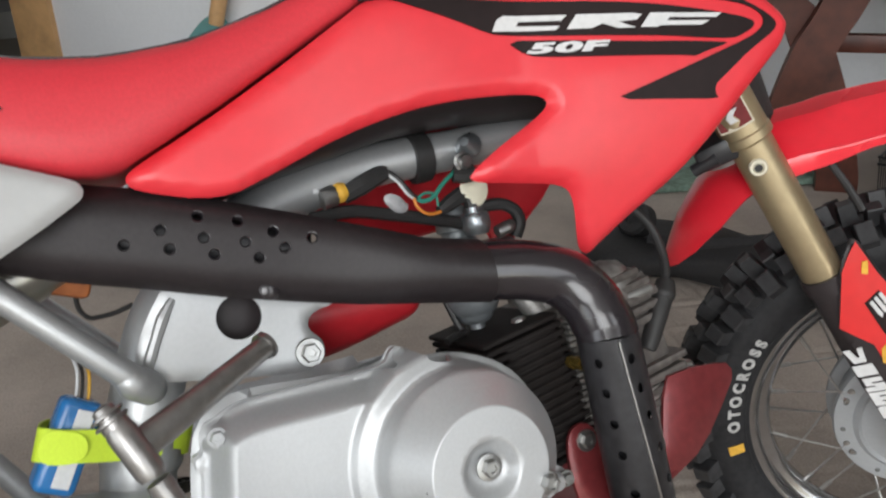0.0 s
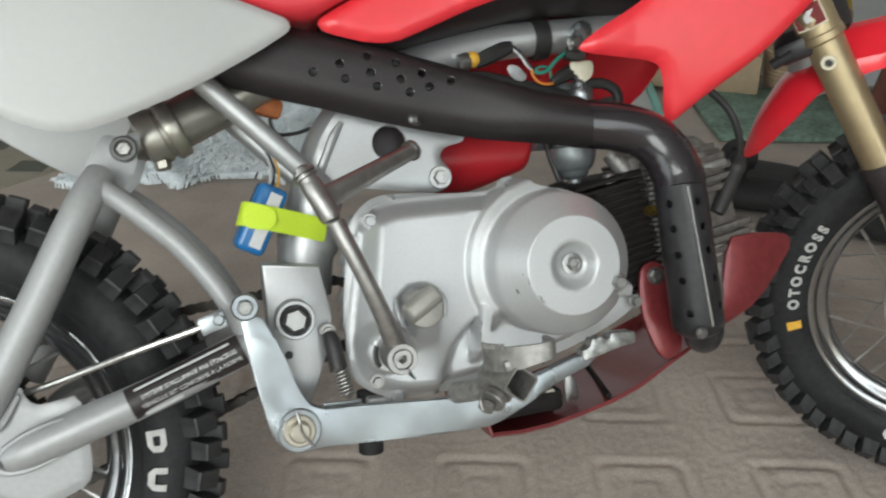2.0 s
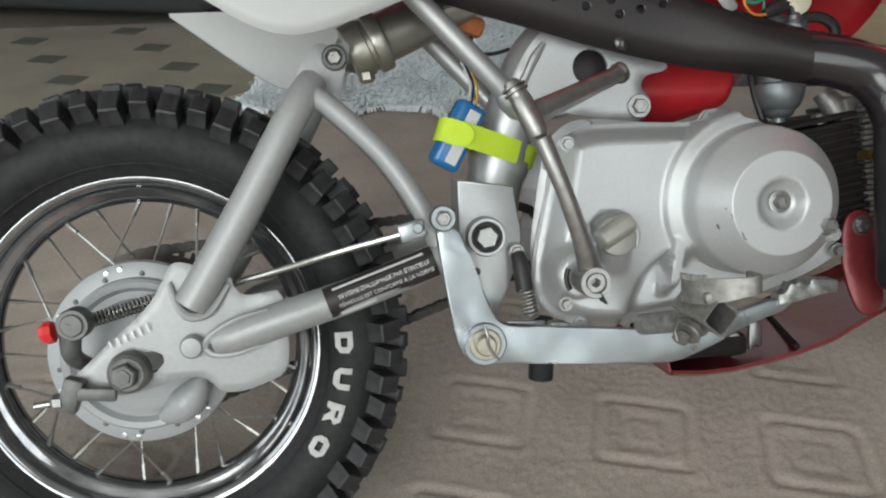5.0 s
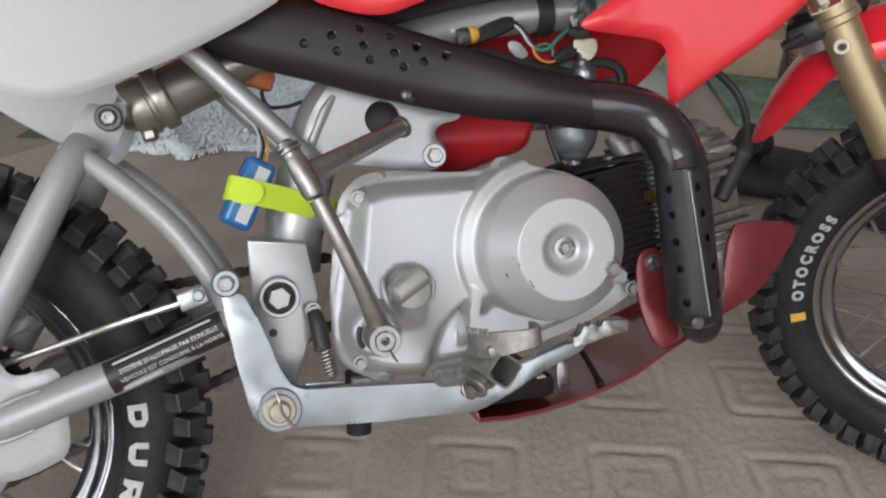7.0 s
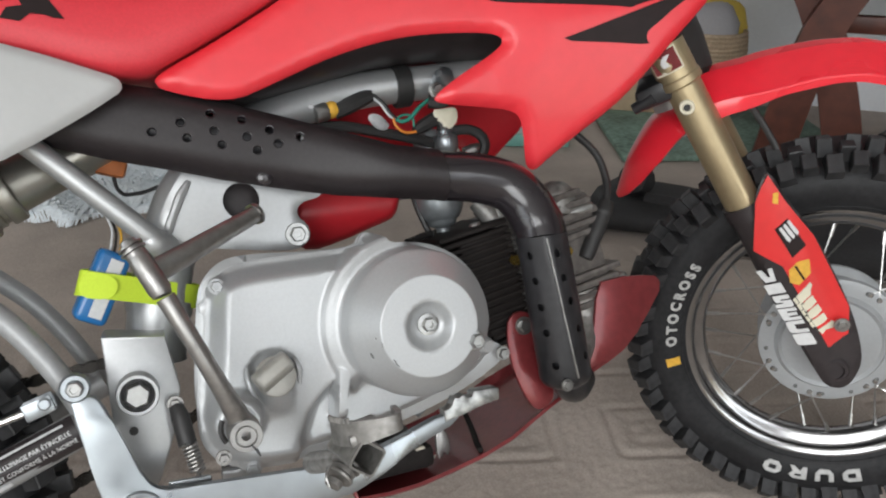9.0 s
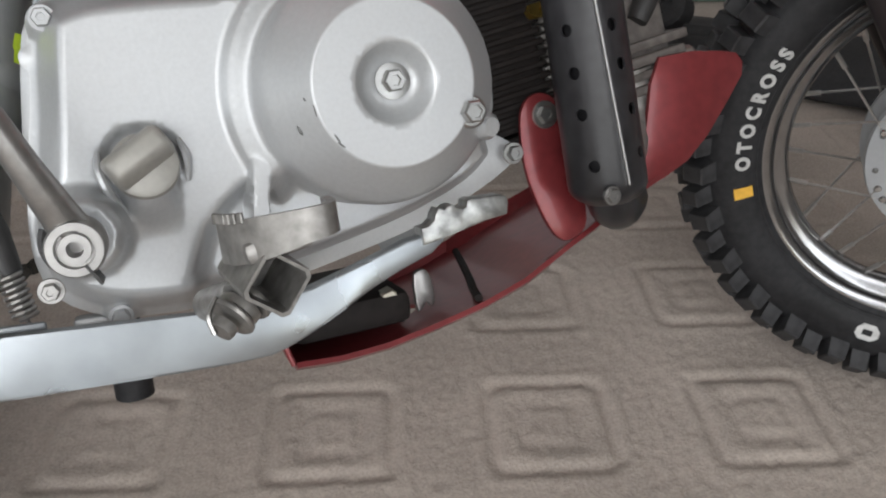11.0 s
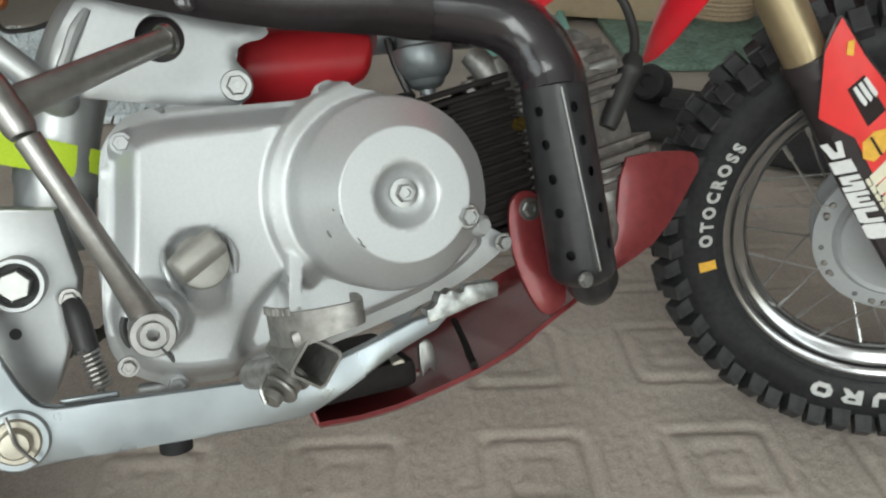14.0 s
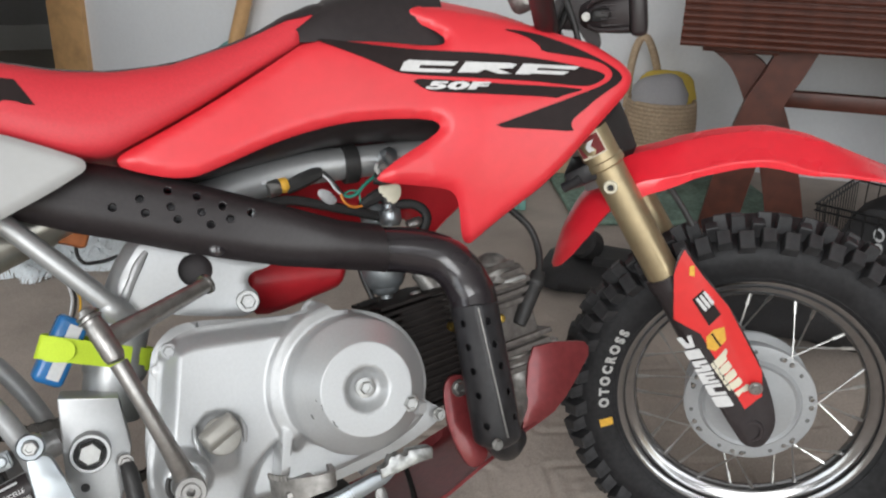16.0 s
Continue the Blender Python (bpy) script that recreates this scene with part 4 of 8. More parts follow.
# pivot bracket under the spine
BRK = [(0.256, 0.317), (0.299, 0.310), (0.304, 0.270), (0.298, 0.246), (0.290, 0.226), (0.280, 0.205), (0.266, 0.192), (0.254, 0.200), (0.255, 0.278)]
brk = part("pivot_bracket", sheet(BRK, -0.068, 0.05, 0.0018), FRAME, bike, "silver painted pivot bracket")
bm = bmesh.new()
lathe(bm, [(0.0150, 0), (0.0150, 0.015), (0.0142, 0.0165), (0.0121, 0.0165), (0.0116, 0.008), (0, 0.008)], at(0.2745, -0.068, 0.2735), 32)
ring_b = part("pivot_ring", bm, FRAME, brk)
part("greasy_gap", lathe(bmesh.new(), [(0.0116, 0), (0.0116, 0.0012), (0, 0.0012)], at(0.2745, -0.0765, 0.2735), 24), CABLE, ring_b, "black disc in the recess round the pivot bolt")
bm = bmesh.new()
lathe(bm, [(0.0092, 0), (0.0092, 0.010), (0.0078, 0.0118), (0, 0.0118)], at(0.2745, -0.076, 0.2735) @ Matrix.Rotation(0.2, 4, 'Z'), 6)
part("pivot_bolt", bm, SHINY, ring_b, "bright hexagon pivot bolt")
bm = bmesh.new()
lathe(bm, [(0.0032, 0), (0.0032, 0.0008), (0, 0.0008)], at(0.2675, -0.0682, 0.2455), 16)
part("drilled_hole", bm, CABLE, brk, "small dark drilled hole")

# rear shock
bm = bmesh.new()
A, Bp = Vector((0.166, -0.002, 0.417)), Vector((0.262, 0.0, 0.458))
d = (Bp - A).normalized()
M = Matrix.Translation(A) @ d.to_track_quat('Z', 'Y').to_matrix().to_4x4()
lathe(bm, [(0.010, 0.004), (0.016, 0.012), (0.0228, 0.0135), (0.0235, 0.015), (0.0235, 0.0285), (0.0218, 0.0295), (0.0218, 0.0325), (0.0252, 0.0335), (0.0258, 0.0350), (0.0258, 0.0430), (0.0250, 0.0445), (0.0214, 0.0455), (0.0206, 0.047), (0.0206, 0.12), (0.015, 0.124)], M, 32)
shock = part("rear_shock", bm, OLIVE, bike, "dull grey-green rear shock absorber")
bm = bmesh.new()
lathe(bm, [(0.0050, 0), (0.0064, 0.001), (0.0064, 0.0065), (0.0048, 0.0080), (0, 0.0080)], Matrix.Translation((0.1916, -0.012, 0.4063)) @ Vector((0.15, -0.1, -1)).to_track_quat('Z', 'Y').to_matrix().to_4x4(), 6)
part("shock_valve", bm, OLIVE, shock)
bm = bmesh.new()
lathe(bm, [(0.0100, 0), (0.0100, 0.004), (0.0085, 0.006), (0.0068, 0.006), (0.0064, 0.003), (0, 0.003)], at(0.1675, -0.0415, 0.4155), 28)
ring_s = part("bolt_cup", bm, DULL, shock, "dull cup round the shock bolt")
bm = lathe(bmesh.new(), [(0.0060, 0), (0.0060, 0.005), (0.0046, 0.0062), (0.0028, 0.0062), (0.0025, 0.004), (0, 0.004)], at(0.1675, -0.0425, 0.4155), 6)
part("shock_bolt", bm, STEEL, ring_s, "dark shock mounting bolt")

# swingarm
ARMP = [(-0.040, 0.186), (-0.031, 0.193), (-0.012, 0.210), (0.010, 0.227), (0.025, 0.243), (0.034, 0.259), (0.039, 0.268), (0.049, 0.268), (0.072, 0.258), (0.081, 0.256), (0.083, 0.248), (0.087, 0.242), (0.094, 0.240), (0.104, 0.2415), (0.118, 0.243), (0.1205, 0.218), (0.1205, 0.190), (0.116, 0.178), (0.104, 0.173), (0.086, 0.167), (0.070, 0.167), (0.0645, 0.172), (0.058, 0.179), (0.049, 0.181), (0.035, 0.179), (0.020, 0.175), (0.004, 0.171), (-0.016, 0.171), (-0.034, 0.172), (-0.041, 0.178)]
slot = [(0.008, 0.200), (0.020, 0.2035), (0.0275, 0.2005), (0.0285, 0.194), (0.022, 0.187), (0.008, 0.185)]
arm = part("swingarm", plate(ARMP, -0.080, 0.009, 0.004, [slot], 1, 0.0016), ARM, bike, "grey painted swingarm with welded tubes")
mir = Matrix.Diagonal((1, -1, 1, 1))
bm = tube(bmesh.new(), [(0.052, -0.082, 0.236), (0.074, -0.081, 0.270), (0.100, -0.080, 0.312), (0.129, -0.076, 0.362), (0.142, -0.068, 0.384), (0.150, -0.056, 0.396)], [0.0134, 0.0134, 0.0130, 0.0124, 0.0120, 0.0118], 20)
up_t = part("swingarm_tube", bm, ARM, arm)
o = new("swingarm_tube", up_t.data)
o.parent, o.matrix_basis = arm, mir
bm = tube(bmesh.new(), [(0.066, -0.083, 0.206), (0.082, -0.083, 0.211), (0.120, -0.083, 0.222), (0.180, -0.082, 0.239), (0.245, -0.080, 0.262)], [0.008, 0.0134, 0.0134, 0.0130, 0.0126], 24)
lo_t = part("swingarm_tube", bm, ARM, arm)
o = new("swingarm_tube", lo_t.data)
o.parent, o.matrix_basis = arm, mir
bm = tube(bmesh.new(), [(0.152, -0.066, 0.386), (0.168, -0.073, 0.372), (0.198, -0.076, 0.341), (0.218, -0.078, 0.312), (0.232, -0.080, 0.285), (0.240, -0.080, 0.262)], 0.0082, 16)
br_t = part("swingarm_brace", bm, ARM, arm)
o = new("swingarm_brace", br_t.data)
o.parent, o.matrix_basis = arm, mir
for s in (-1, 1):
    part("shock_lug", plate([(0.136, 0.402), (0.143, 0.414), (0.152, 0.426), (0.157, 0.428), (0.165, 0.4245), (0.176, 0.428), (0.181, 0.424), (0.172, 0.396), (0.162, 0.385), (0.150, 0.380), (0.140, 0.390)], -0.042 if s < 0 else 0.030, 0.006, 0.006, [], 1, 0.0012), ARM, arm)
bm = tube(bmesh.new(), [(0.037, -0.081, 0.254), (0.043, -0.084, 0.236), (0.052, -0.086, 0.228), (0.066, -0.085, 0.231), (0.080, -0.082, 0.250)], [0.002, 0.003, 0.0036, 0.003, 0.002], 8)
part("weld_bead", bm, ARM, arm, "uneven weld bead")
bm = tube(bmesh.new(), [(0.108, -0.0905, 0.2305), (0.088, -0.0905, 0.2255), (0.070, -0.088, 0.2165), (0.0605, -0.085, 0.2060), (0.066, -0.086, 0.1985), (0.082, -0.0885, 0.1985), (0.100, -0.089, 0.2035)], [0.001, 0.0022, 0.0030, 0.0034, 0.0028, 0.0020, 0.001], 8)
part("weld_bead", bm, ARM, arm, "scalloped weld at the tube end")
part("arm_bolt", lathe(bmesh.new(), [(0.0088, 0), (0.0088, 0.006), (0.0072, 0.0085), (0, 0.0092)], at(0.0505, -0.081, 0.2055), 24), ARM, arm, "painted dome bolt head")
bm = bmesh.new()
lathe(bm, [(0.0158, 0), (0.0158, 0.004), (0.0146, 0.0095), (0.0120, 0.0115), (0.0095, 0.0115)], at(0.0045, -0.083, 0.1900), 32)
collar_r = part("axle_collar", bm, DULL, arm, "dull grey domed axle collar")
bm = lathe(bmesh.new(), [(0.0098, 0.000), (0.0098, 0.0060), (0.0084, 0.0075), (0.0062, 0.0075), (0.0058, 0.0086), (0, 0.0088)], at(0.0035, -0.0940, 0.1898) @ Matrix.Rotation(0.3, 4, 'Z'), 6)
part("axle_nut", bm, DULL, collar_r, "grey rear axle nut")
for k in range(6):
    bm = bmesh.new()
    box(bm, (0.0012, 0.0006, 0.006), Matrix.Translation((-0.008 + 0.0055 * k, -0.0832, 0.2105 + 0.0022 * k)) @ Matrix.Rotation(radians(-18), 4, 'Y'))
    part("alignment_mark", bm, STEEL, arm)
# chain adjuster and brake arm at the tail of the arm
bm = bmesh.new()
box(bm, (0.014, 0.012, 0.026), Matrix.Translation((-0.038, -0.086, 0.176)) @ Matrix.Rotation(radians(20), 4, 'Y'), 0.002)
box(bm, (0.030, 0.006, 0.010), Matrix.Translation((-0.020, -0.089, 0.176)) @ Matrix.Rotation(radians(6), 4, 'Y'), 0.002)
adj = part("chain_adjuster", bm, DULL, arm, "dark chain adjuster block")
bm = tube(bmesh.new(), [(-0.045, -0.088, 0.172), (-0.064, -0.088, 0.170)], 0.0026, 10)
lathe(bm, [(0.0058, 0), (0.0058, 0.006), (0.004, 0.008), (0, 0.008)], Matrix.Translation((-0.044, -0.088, 0.1725)) @ Matrix.Rotation(radians(-90), 4, 'Y'), 6)
part("adjuster_bolt", bm, STEEL, adj)
bm = tube(bmesh.new(), [(-0.034, -0.060, 0.192), (-0.036, -0.082, 0.205), (-0.034, -0.086, 0.222), (-0.0305, -0.088, 0.232)], [0.006, 0.007, 0.008, 0.009], 12)
lathe(bm, [(0.0118, -0.006), (0.0118, 0.007), (0.0108, 0.0085), (0.0088, 0.0085)], at(-0.030, -0.086, 0.2290), 28)
barm = part("brake_arm", bm, DULL, bike, "zinc plated rear brake arm")
part("arm_pin", lathe(bmesh.new(), [(0.0084, 0.0), (0.0084, 0.0092), (0.0074, 0.0102), (0, 0.0104)], at(-0.030, -0.086, 0.2290), 24), DULL, barm, "round pin of the brake arm")
bm = bmesh.new()
lathe(bm, [(0.0035, 0), (0.008, 0.001), (0.0085, 0.006), (0.006, 0.010), (0, 0.011)], Matrix.Translation((-0.044, -0.088, 0.2245)) @ Matrix.Rotation(radians(-100), 4, 'Y'), 8)
part("adjuster_nut", bm, BRIGHTRED, barm, "red anodised brake adjuster nut")
bm = tube(bmesh.new(), [(-0.060, -0.064, 0.2165), (-0.017, -0.063, 0.229), (0.014, -0.062, 0.236), (0.060, -0.064, 0.2445), (0.090, -0.075, 0.251), (0.126, -0.092, 0.261), (0.164, -0.106, 0.272), (0.210, -0.115, 0.283)], 0.0025, 10)
rod = part("brake_rod", bm, SPOKE, bike, "dull steel rear brake rod")
hel = [(-0.028 + 0.050 * k / 130, 0.0052 * math.cos(k * math.tau / 8), 0.0052 * math.sin(k * math.tau / 8)) for k in range(131)]
Mh = Matrix.Translation((0, -0.0625, 0.2330)) @ Matrix.Rotation(radians(-14.5), 4, 'Y')
part("rod_spring", tube(bmesh.new(), [Mh @ Vector(p) for p in hel], 0.0009, 5, smooth=False), STEEL, rod, "thin return spring on the rod")
bm = bmesh.new()
box(bm, (0.019, 0.0022, 0.012), Matrix.Translation((0.216, -0.121, 0.285)) @ Matrix.Rotation(radians(-15), 4, 'Y'), 0.0012)
box(bm, (0.019, 0.0022, 0.012), Matrix.Translation((0.216, -0.111, 0.285)) @ Matrix.Rotation(radians(-15), 4, 'Y'), 0.0012)
lathe(bm, [(0.0042, 0), (0.0042, 0.011), (0.003, 0.012), (0, 0.012)], at(0.220, -0.112, 0.287), 12)
part("rod_clevis", bm, ZINC, rod)
# printed strip on the lower tube


def on_low_tube(lift):
    a, b = Vector((0.152, -0.0827, 0.2312)), Vector((0.240, -0.0802, 0.2602))
    t = (b - a).normalized()
    n0 = Vector((0, -1, 0))
    n0 = (n0 - t * n0.dot(t)).normalized()
    s = t.cross(n0) * -1
    s = s if s.z > 0 else -s

    def place(x, y, z):
        an = y / 0.0134
        return a + t * x + (n0 * math.cos(an) + s * math.sin(an)) * (0.0136 + lift + z)
    return place


strip = bmesh.new()
f = on_low_tube(0.0)
rows = [[f(x, y, 0) for y in np.linspace(-0.0125, 0.0150, 11)] for x in np.linspace(0.0, 0.086, 9)]
strip = part("warning_strip", solid(loft(rows), 0.0006), BLACK, bike, "black warning strip with white printed words")
for i, (tx, sz) in enumerate((("SYSTÈME D'ALLUMAGE PAR ÉTINCELLE", 0.0056), ("VÉHICULE EST CONFORME À LA NORME", 0.0056))):
    g = on_low_tube(0.0009)
    part("printed_line", words(tx, sz * 0.74, lambda x, y, z, i=i, g=g: g(x + 0.0455, y + 0.0012 - 0.0060 * i, z), 0.0002), DECAL_WHITE, strip, "small white printed words")
part("printed_bar", blocks([[(-0.036, -0.001), (0.036, -0.001), (0.036, 0.0006), (-0.036, 0.0006)]], lambda x, y, z: on_low_tube(0.0009)(x + 0.043, y + 0.0096, z), 0.0002), PAPER, strip)
part("printed_bar", blocks([[(-0.036, -0.001), (-0.008, -0.001), (-0.008, 0.0025), (-0.036, 0.0025)]], lambda x, y, z: on_low_tube(0.0009)(x + 0.043, y - 0.0108, z), 0.0002), PAPER, strip)


def build_chain():
    """Roller chain round both sprockets, as one mesh."""
    c1, r1, c2, r2, y = Vector((0.0, 0.1915)), 0.0735, Vector((0.318, 0.2560)), 0.031, 0.046
    ang = math.atan2(c2.y - c1.y, c2.x - c1.x)
    off = math.acos((r1 - r2) / (c2 - c1).length)
    line = [c1 + r1 * Vector((math.cos(a), math.sin(a))) for a in np.linspace(ang + off, ang + math.tau - off, 40)]
    line += [c2 + r2 * Vector((math.cos(a), math.sin(a))) for a in np.linspace(ang - off, ang + off, 16)]
    line.append(line[0])
    seg = [0.0]
    for a, b in zip(line, line[1:]):
        seg.append(seg[-1] + (b - a).length)
    bm = bmesh.new()
    n = int(seg[-1] / 0.0105)
    for k in range(n):
        u = seg[-1] * k / n
        j = max(i for i in range(len(line) - 1) if seg[i] <= u + 1e-9)
        p = line[j] + (line[j + 1] - line[j]) * ((u - seg[j]) / max(1e-9, seg[j + 1] - seg[j]))
        t = math.atan2(line[j + 1].y - line[j].y, line[j + 1].x - line[j].x)
        for sy in (-1, 1):
            w = 0.0045 if k % 2 else 0.0062
            b2 = bmesh.new()
            lathe(b2, [(0.0052, -0.0006), (0.0052, 0.0006)], Matrix.Diagonal((1.55, 0.85, 1, 1)), 10)
            join(bm, b2, Matrix.Translation((p.x, y + sy * w, p.y)) @ Matrix.Rotation(-t, 4, 'Y') @ RX)
        lathe(bm, [(0.0030, -0.006), (0.0030, 0.006)], Matrix.Translation((p.x, y, p.y)) @ RX, 8)
    return bm


tagged(part("drive_chain", build_chain(), CHAIN, bike, "oily dark roller chain"), kind="stuff")
bm = bmesh.new()
lathe(bm, [(0.0700, -0.002), (0.0700, 0.002), (0.045, 0.002), (0.045, -0.002)], at(0, 0.046, 0.1915), 60, closed=True)
for k in range(43):
    a = math.tau * k / 43
    box(bm, (0.0050, 0.0030, 0.0080), Matrix.Translation((0.0720 * math.sin(a), 0.046, 0.1915 + 0.0720 * math.cos(a))) @ Matrix.Rotation(a, 4, 'Y'))
part("rear_sprocket", bm, CHAIN, bike)
bm = tube(bmesh.new(), [(0.052 * math.cos(a), -0.044 - 0.004 * math.sin(2 * (a + 1.2)), 0.1915 + 0.052 * math.sin(a)) for a in np.linspace(radians(-75), radians(-20), 9)], [0.004, 0.008, 0.011, 0.013, 0.014, 0.013, 0.011, 0.008, 0.004], 14)
part("brake_panel_rib", bm, HUB, rear_wheel, "cast rib of the brake panel", REAR.inverted())
bm = tube(bmesh.new(), [(0.030 + 0.032 * math.cos(a), -0.0465, 0.1915 + 0.050 * math.sin(a)) for a in np.linspace(radians(75), radians(165), 9)], [0.002] + [0.0035] * 7 + [0.002], 8)
part("brake_panel_rib", bm, HUB, rear_wheel, "", REAR.inverted())

# engine: case, cover, cylinder, head
CASE = [(0.326, 0.334), (0.332, 0.346), (0.346, 0.358), (0.368, 0.360), (0.417, 0.354), (0.452, 0.353), (0.457, 0.361), (0.462, 0.363), (0.467, 0.361), (0.472, 0.352), (0.507, 0.349), (0.535, 0.333), (0.551, 0.308), (0.556, 0.280), (0.551, 0.259), (0.566, 0.250), (0.570, 0.243),
        (0.560, 0.235), (0.537, 0.224), (0.501, 0.212), (0.466, 0.205), (0.422, 0.197), (0.389, 0.193), (0.350, 0.196), (0.331, 0.204), (0.316, 0.226), (0.312, 0.253), (0.318, 0.291)]
# the side cover is a little smaller than the crankcase behind it
COVER = [(0.3300, 0.3205), (0.3262, 0.3215), (0.3262, 0.3290), (0.3318, 0.3305), (0.3318, 0.3400), (0.3360, 0.3470), (0.3430, 0.3480), (0.3500, 0.3525), (0.3680, 0.3555), (0.417, 0.3535), (0.452, 0.3525), (0.457, 0.361), (0.462, 0.363), (0.467, 0.361), (0.472, 0.352), (0.507, 0.349), (0.535, 0.333), (0.551, 0.308), (0.556, 0.280), (0.551, 0.259), (0.566, 0.250), (0.570, 0.243),
         (0.560, 0.235), (0.537, 0.224), (0.501, 0.212), (0.466, 0.205), (0.422, 0.197), (0.389, 0.194), (0.352, 0.1965), (0.333, 0.202), (0.318, 0.213), (0.3125, 0.229), (0.3140, 0.252), (0.3200, 0.278), (0.3265, 0.303)]
CX, CZ = 0.4805, 0.2908


COVER_LINES = [disc(CX, CZ, r, max(24, int(r * 2400))) for r in (0.0790, 0.0765, 0.0745, 0.0725, 0.0710, 0.0695, 0.0680, 0.0655, 0.0625, 0.0605, 0.0592, 0.0578, 0.0564, 0.0555, 0.0470, 0.0382, 0.0374, 0.0366, 0.0187, 0.0176, 0.0160, 0.0140, 0.0120, 0.0095)]
COVER_LINES += [disc(x, z, r, 44) for x, z, b in ((0.3690, 0.2690, 0.0185), (0.339, 0.2445, 0.0185)) for r in (b - 0.001, b + 0.002, b + 0.0055)]
FACE = [(0.3372, 0.3440), (0.352, 0.3500), (0.368, 0.3515), (0.417, 0.3500), (0.470, 0.3495), (0.507, 0.3450), (0.531, 0.330), (0.547, 0.306), (0.552, 0.280), (0.549, 0.258), (0.556, 0.247), (0.551, 0.239), (0.535, 0.228), (0.500, 0.216), (0.466, 0.209), (0.422, 0.201), (0.389, 0.198), (0.354, 0.200), (0.335, 0.206), (0.322, 0.217), (0.3165, 0.231), (0.3185, 0.252), (0.3245, 0.278), (0.3300, 0.303), (0.3335, 0.326)]
FACE = np.array([(p.x, p.y) for p in dense([tuple(q) for q in chaikin(FACE, 3)], 0.0026)])
FA, FB = FACE, np.roll(FACE, -1, axis=0)
FAB = FB - FA
FL2 = (FAB ** 2).sum(1)


def face_distance(u, v):
    """Distance to the foot of the bevel, positive inside it."""
    P = np.array((u, v))
    t = np.clip(((P - FA) * FAB).sum(1) / FL2, 0, 1)
    best = np.sqrt((((FA + t[:, None] * FAB) - P) ** 2).sum(1)).min()
    c = ((FA[:, 1] > v) != (FB[:, 1] > v)) & (u < FAB[:, 0] * (v - FA[:, 1]) / (FAB[:, 1] + 1e-15) + FA[:, 0])
    return best if c.sum() % 2 else -best


def face_ring(off):
    """The foot of the bevel, moved inwards."""
    t = np.roll(FACE, -2, 0) - np.roll(FACE, 2, 0)
    n = np.stack([t[:, 1], -t[:, 0]], 1) / np.linalg.norm(t, axis=1)[:, None]
    if face_distance(*(FACE[0] + n[0] * 0.002)) < 0:
        n = -n
    return FACE + n * off


BEV = 0.0112


def web_loop(w):
    """A closed line round the web, at half width w."""
    ends = [(0.266, 1), (0.214, 1), (0.214, -1), (0.266, -1)]
    return np.array([(p[0], p[1]) for p in dense([(0.4215 - 0.19 * (0.262 - v) + k * w, v) for v, k in ends], 0.0026)])


COVER_LINES = [face_ring(o) for o in (-0.0008, 0.0010, 0.0034, 0.0058, 0.0082, BEV - 0.0010, BEV + 0.0008, BEV + 0.0030, BEV + 0.0052)] + COVER_LINES + [web_loop(w) for w in (0.0036, 0.0050, 0.0064)]
VALLEY = [(0.185, 0.376), (0.2176, 0.379), (0.236, 0.388), (0.247, 0.399), (0.255, 0.409), (0.268, 0.440)]


def ease(t):
    t = min(1.0, max(0.0, t))
    return t * t * (3 - 2 * t)


def cover_place(u, v, d):
    # a narrow flange, a flat bevel and the broad face
    t = min(1, max(0, face_distance(u, v) / BEV))
    h = 0.070 + 0.0010 * ease(d / 0.0016) + 0.0205 * t + 0.0012 * math.sin(math.pi * t)
    # the casting falls back beside the kick shaft lobe and under the clutch
    h -= 0.017 * ease((u - lerp(VALLEY, v)) / 0.013) * ease((0.272 - v) / 0.03)
    r = math.hypot(u - CX, v - CZ)
    # stepped clutch bulge: shoulder, drum, cone, flat and dish
    ang = math.degrees(math.atan2(v - CZ, u - CX)) % 360
    step = 0.070 + (0.0260 + 0.004 * ease((0.069 - r) / 0.010)) * ease((ang - 74) / 16) * ease((232 - ang) / 22)
    if h < step:
        h += (step - h) * ease((0.0725 - r) / 0.0042)
    h = max(h, h + (0.115 - h) * ease((0.0592 - r) / 0.0034)) if h < 0.115 else h
    if r < 0.0560:
        h = 0.1155 + 0.0225 * ((0.0560 - r) / 0.0186)
    if r < 0.0374:
        h = 0.1380 + 0.0004 * (0.0374 - r) / 0.0374
    if r < 0.0187:
        h -= 0.0085 * math.sin(min(1, (0.0187 - r) / 0.0092) * math.pi / 2) ** 1.2
    # kick shaft and bolt bosses
    for bx, bz, br, bh in ((0.339, 0.2445, 0.0175, 0.114), (0.3455, 0.2005, 0.0060, 0.080), (0.3400, 0.3405, 0.0068, 0.079)):
        q = math.hypot(u - bx, v - bz)
        if bh > h:
            h += (bh - h) * ease((br + 0.004 - q) / 0.006)
    # hollow above the oil filler, and its neck below
    q = math.hypot(u - 0.3690, v - 0.2700)
    if v > 0.262:
        h -= 0.005 * ease((0.0200 - q) / 0.005) * ease((v - 0.264) / 0.014)
    nk = abs(u - 0.3700) / (0.0125 - 0.10 * max(0, 0.264 - v))
    if 0.236 < v < 0.268 and nk < 1:
        h += 0.014 * math.sqrt(1 - nk * nk) * ease((v - 0.236) / 0.026)
    # a flat web that runs down from the clutch shoulder
    wx = 0.4215 - 0.19 * (0.262 - v)
    h += (max(h, 0.0985) - h) * ease((0.0062 - abs(u - wx)) / 0.0024) * ease((0.268 - v) / 0.006) * ease((v - 0.216) / 0.016)
    return Vector((u, -h, v))


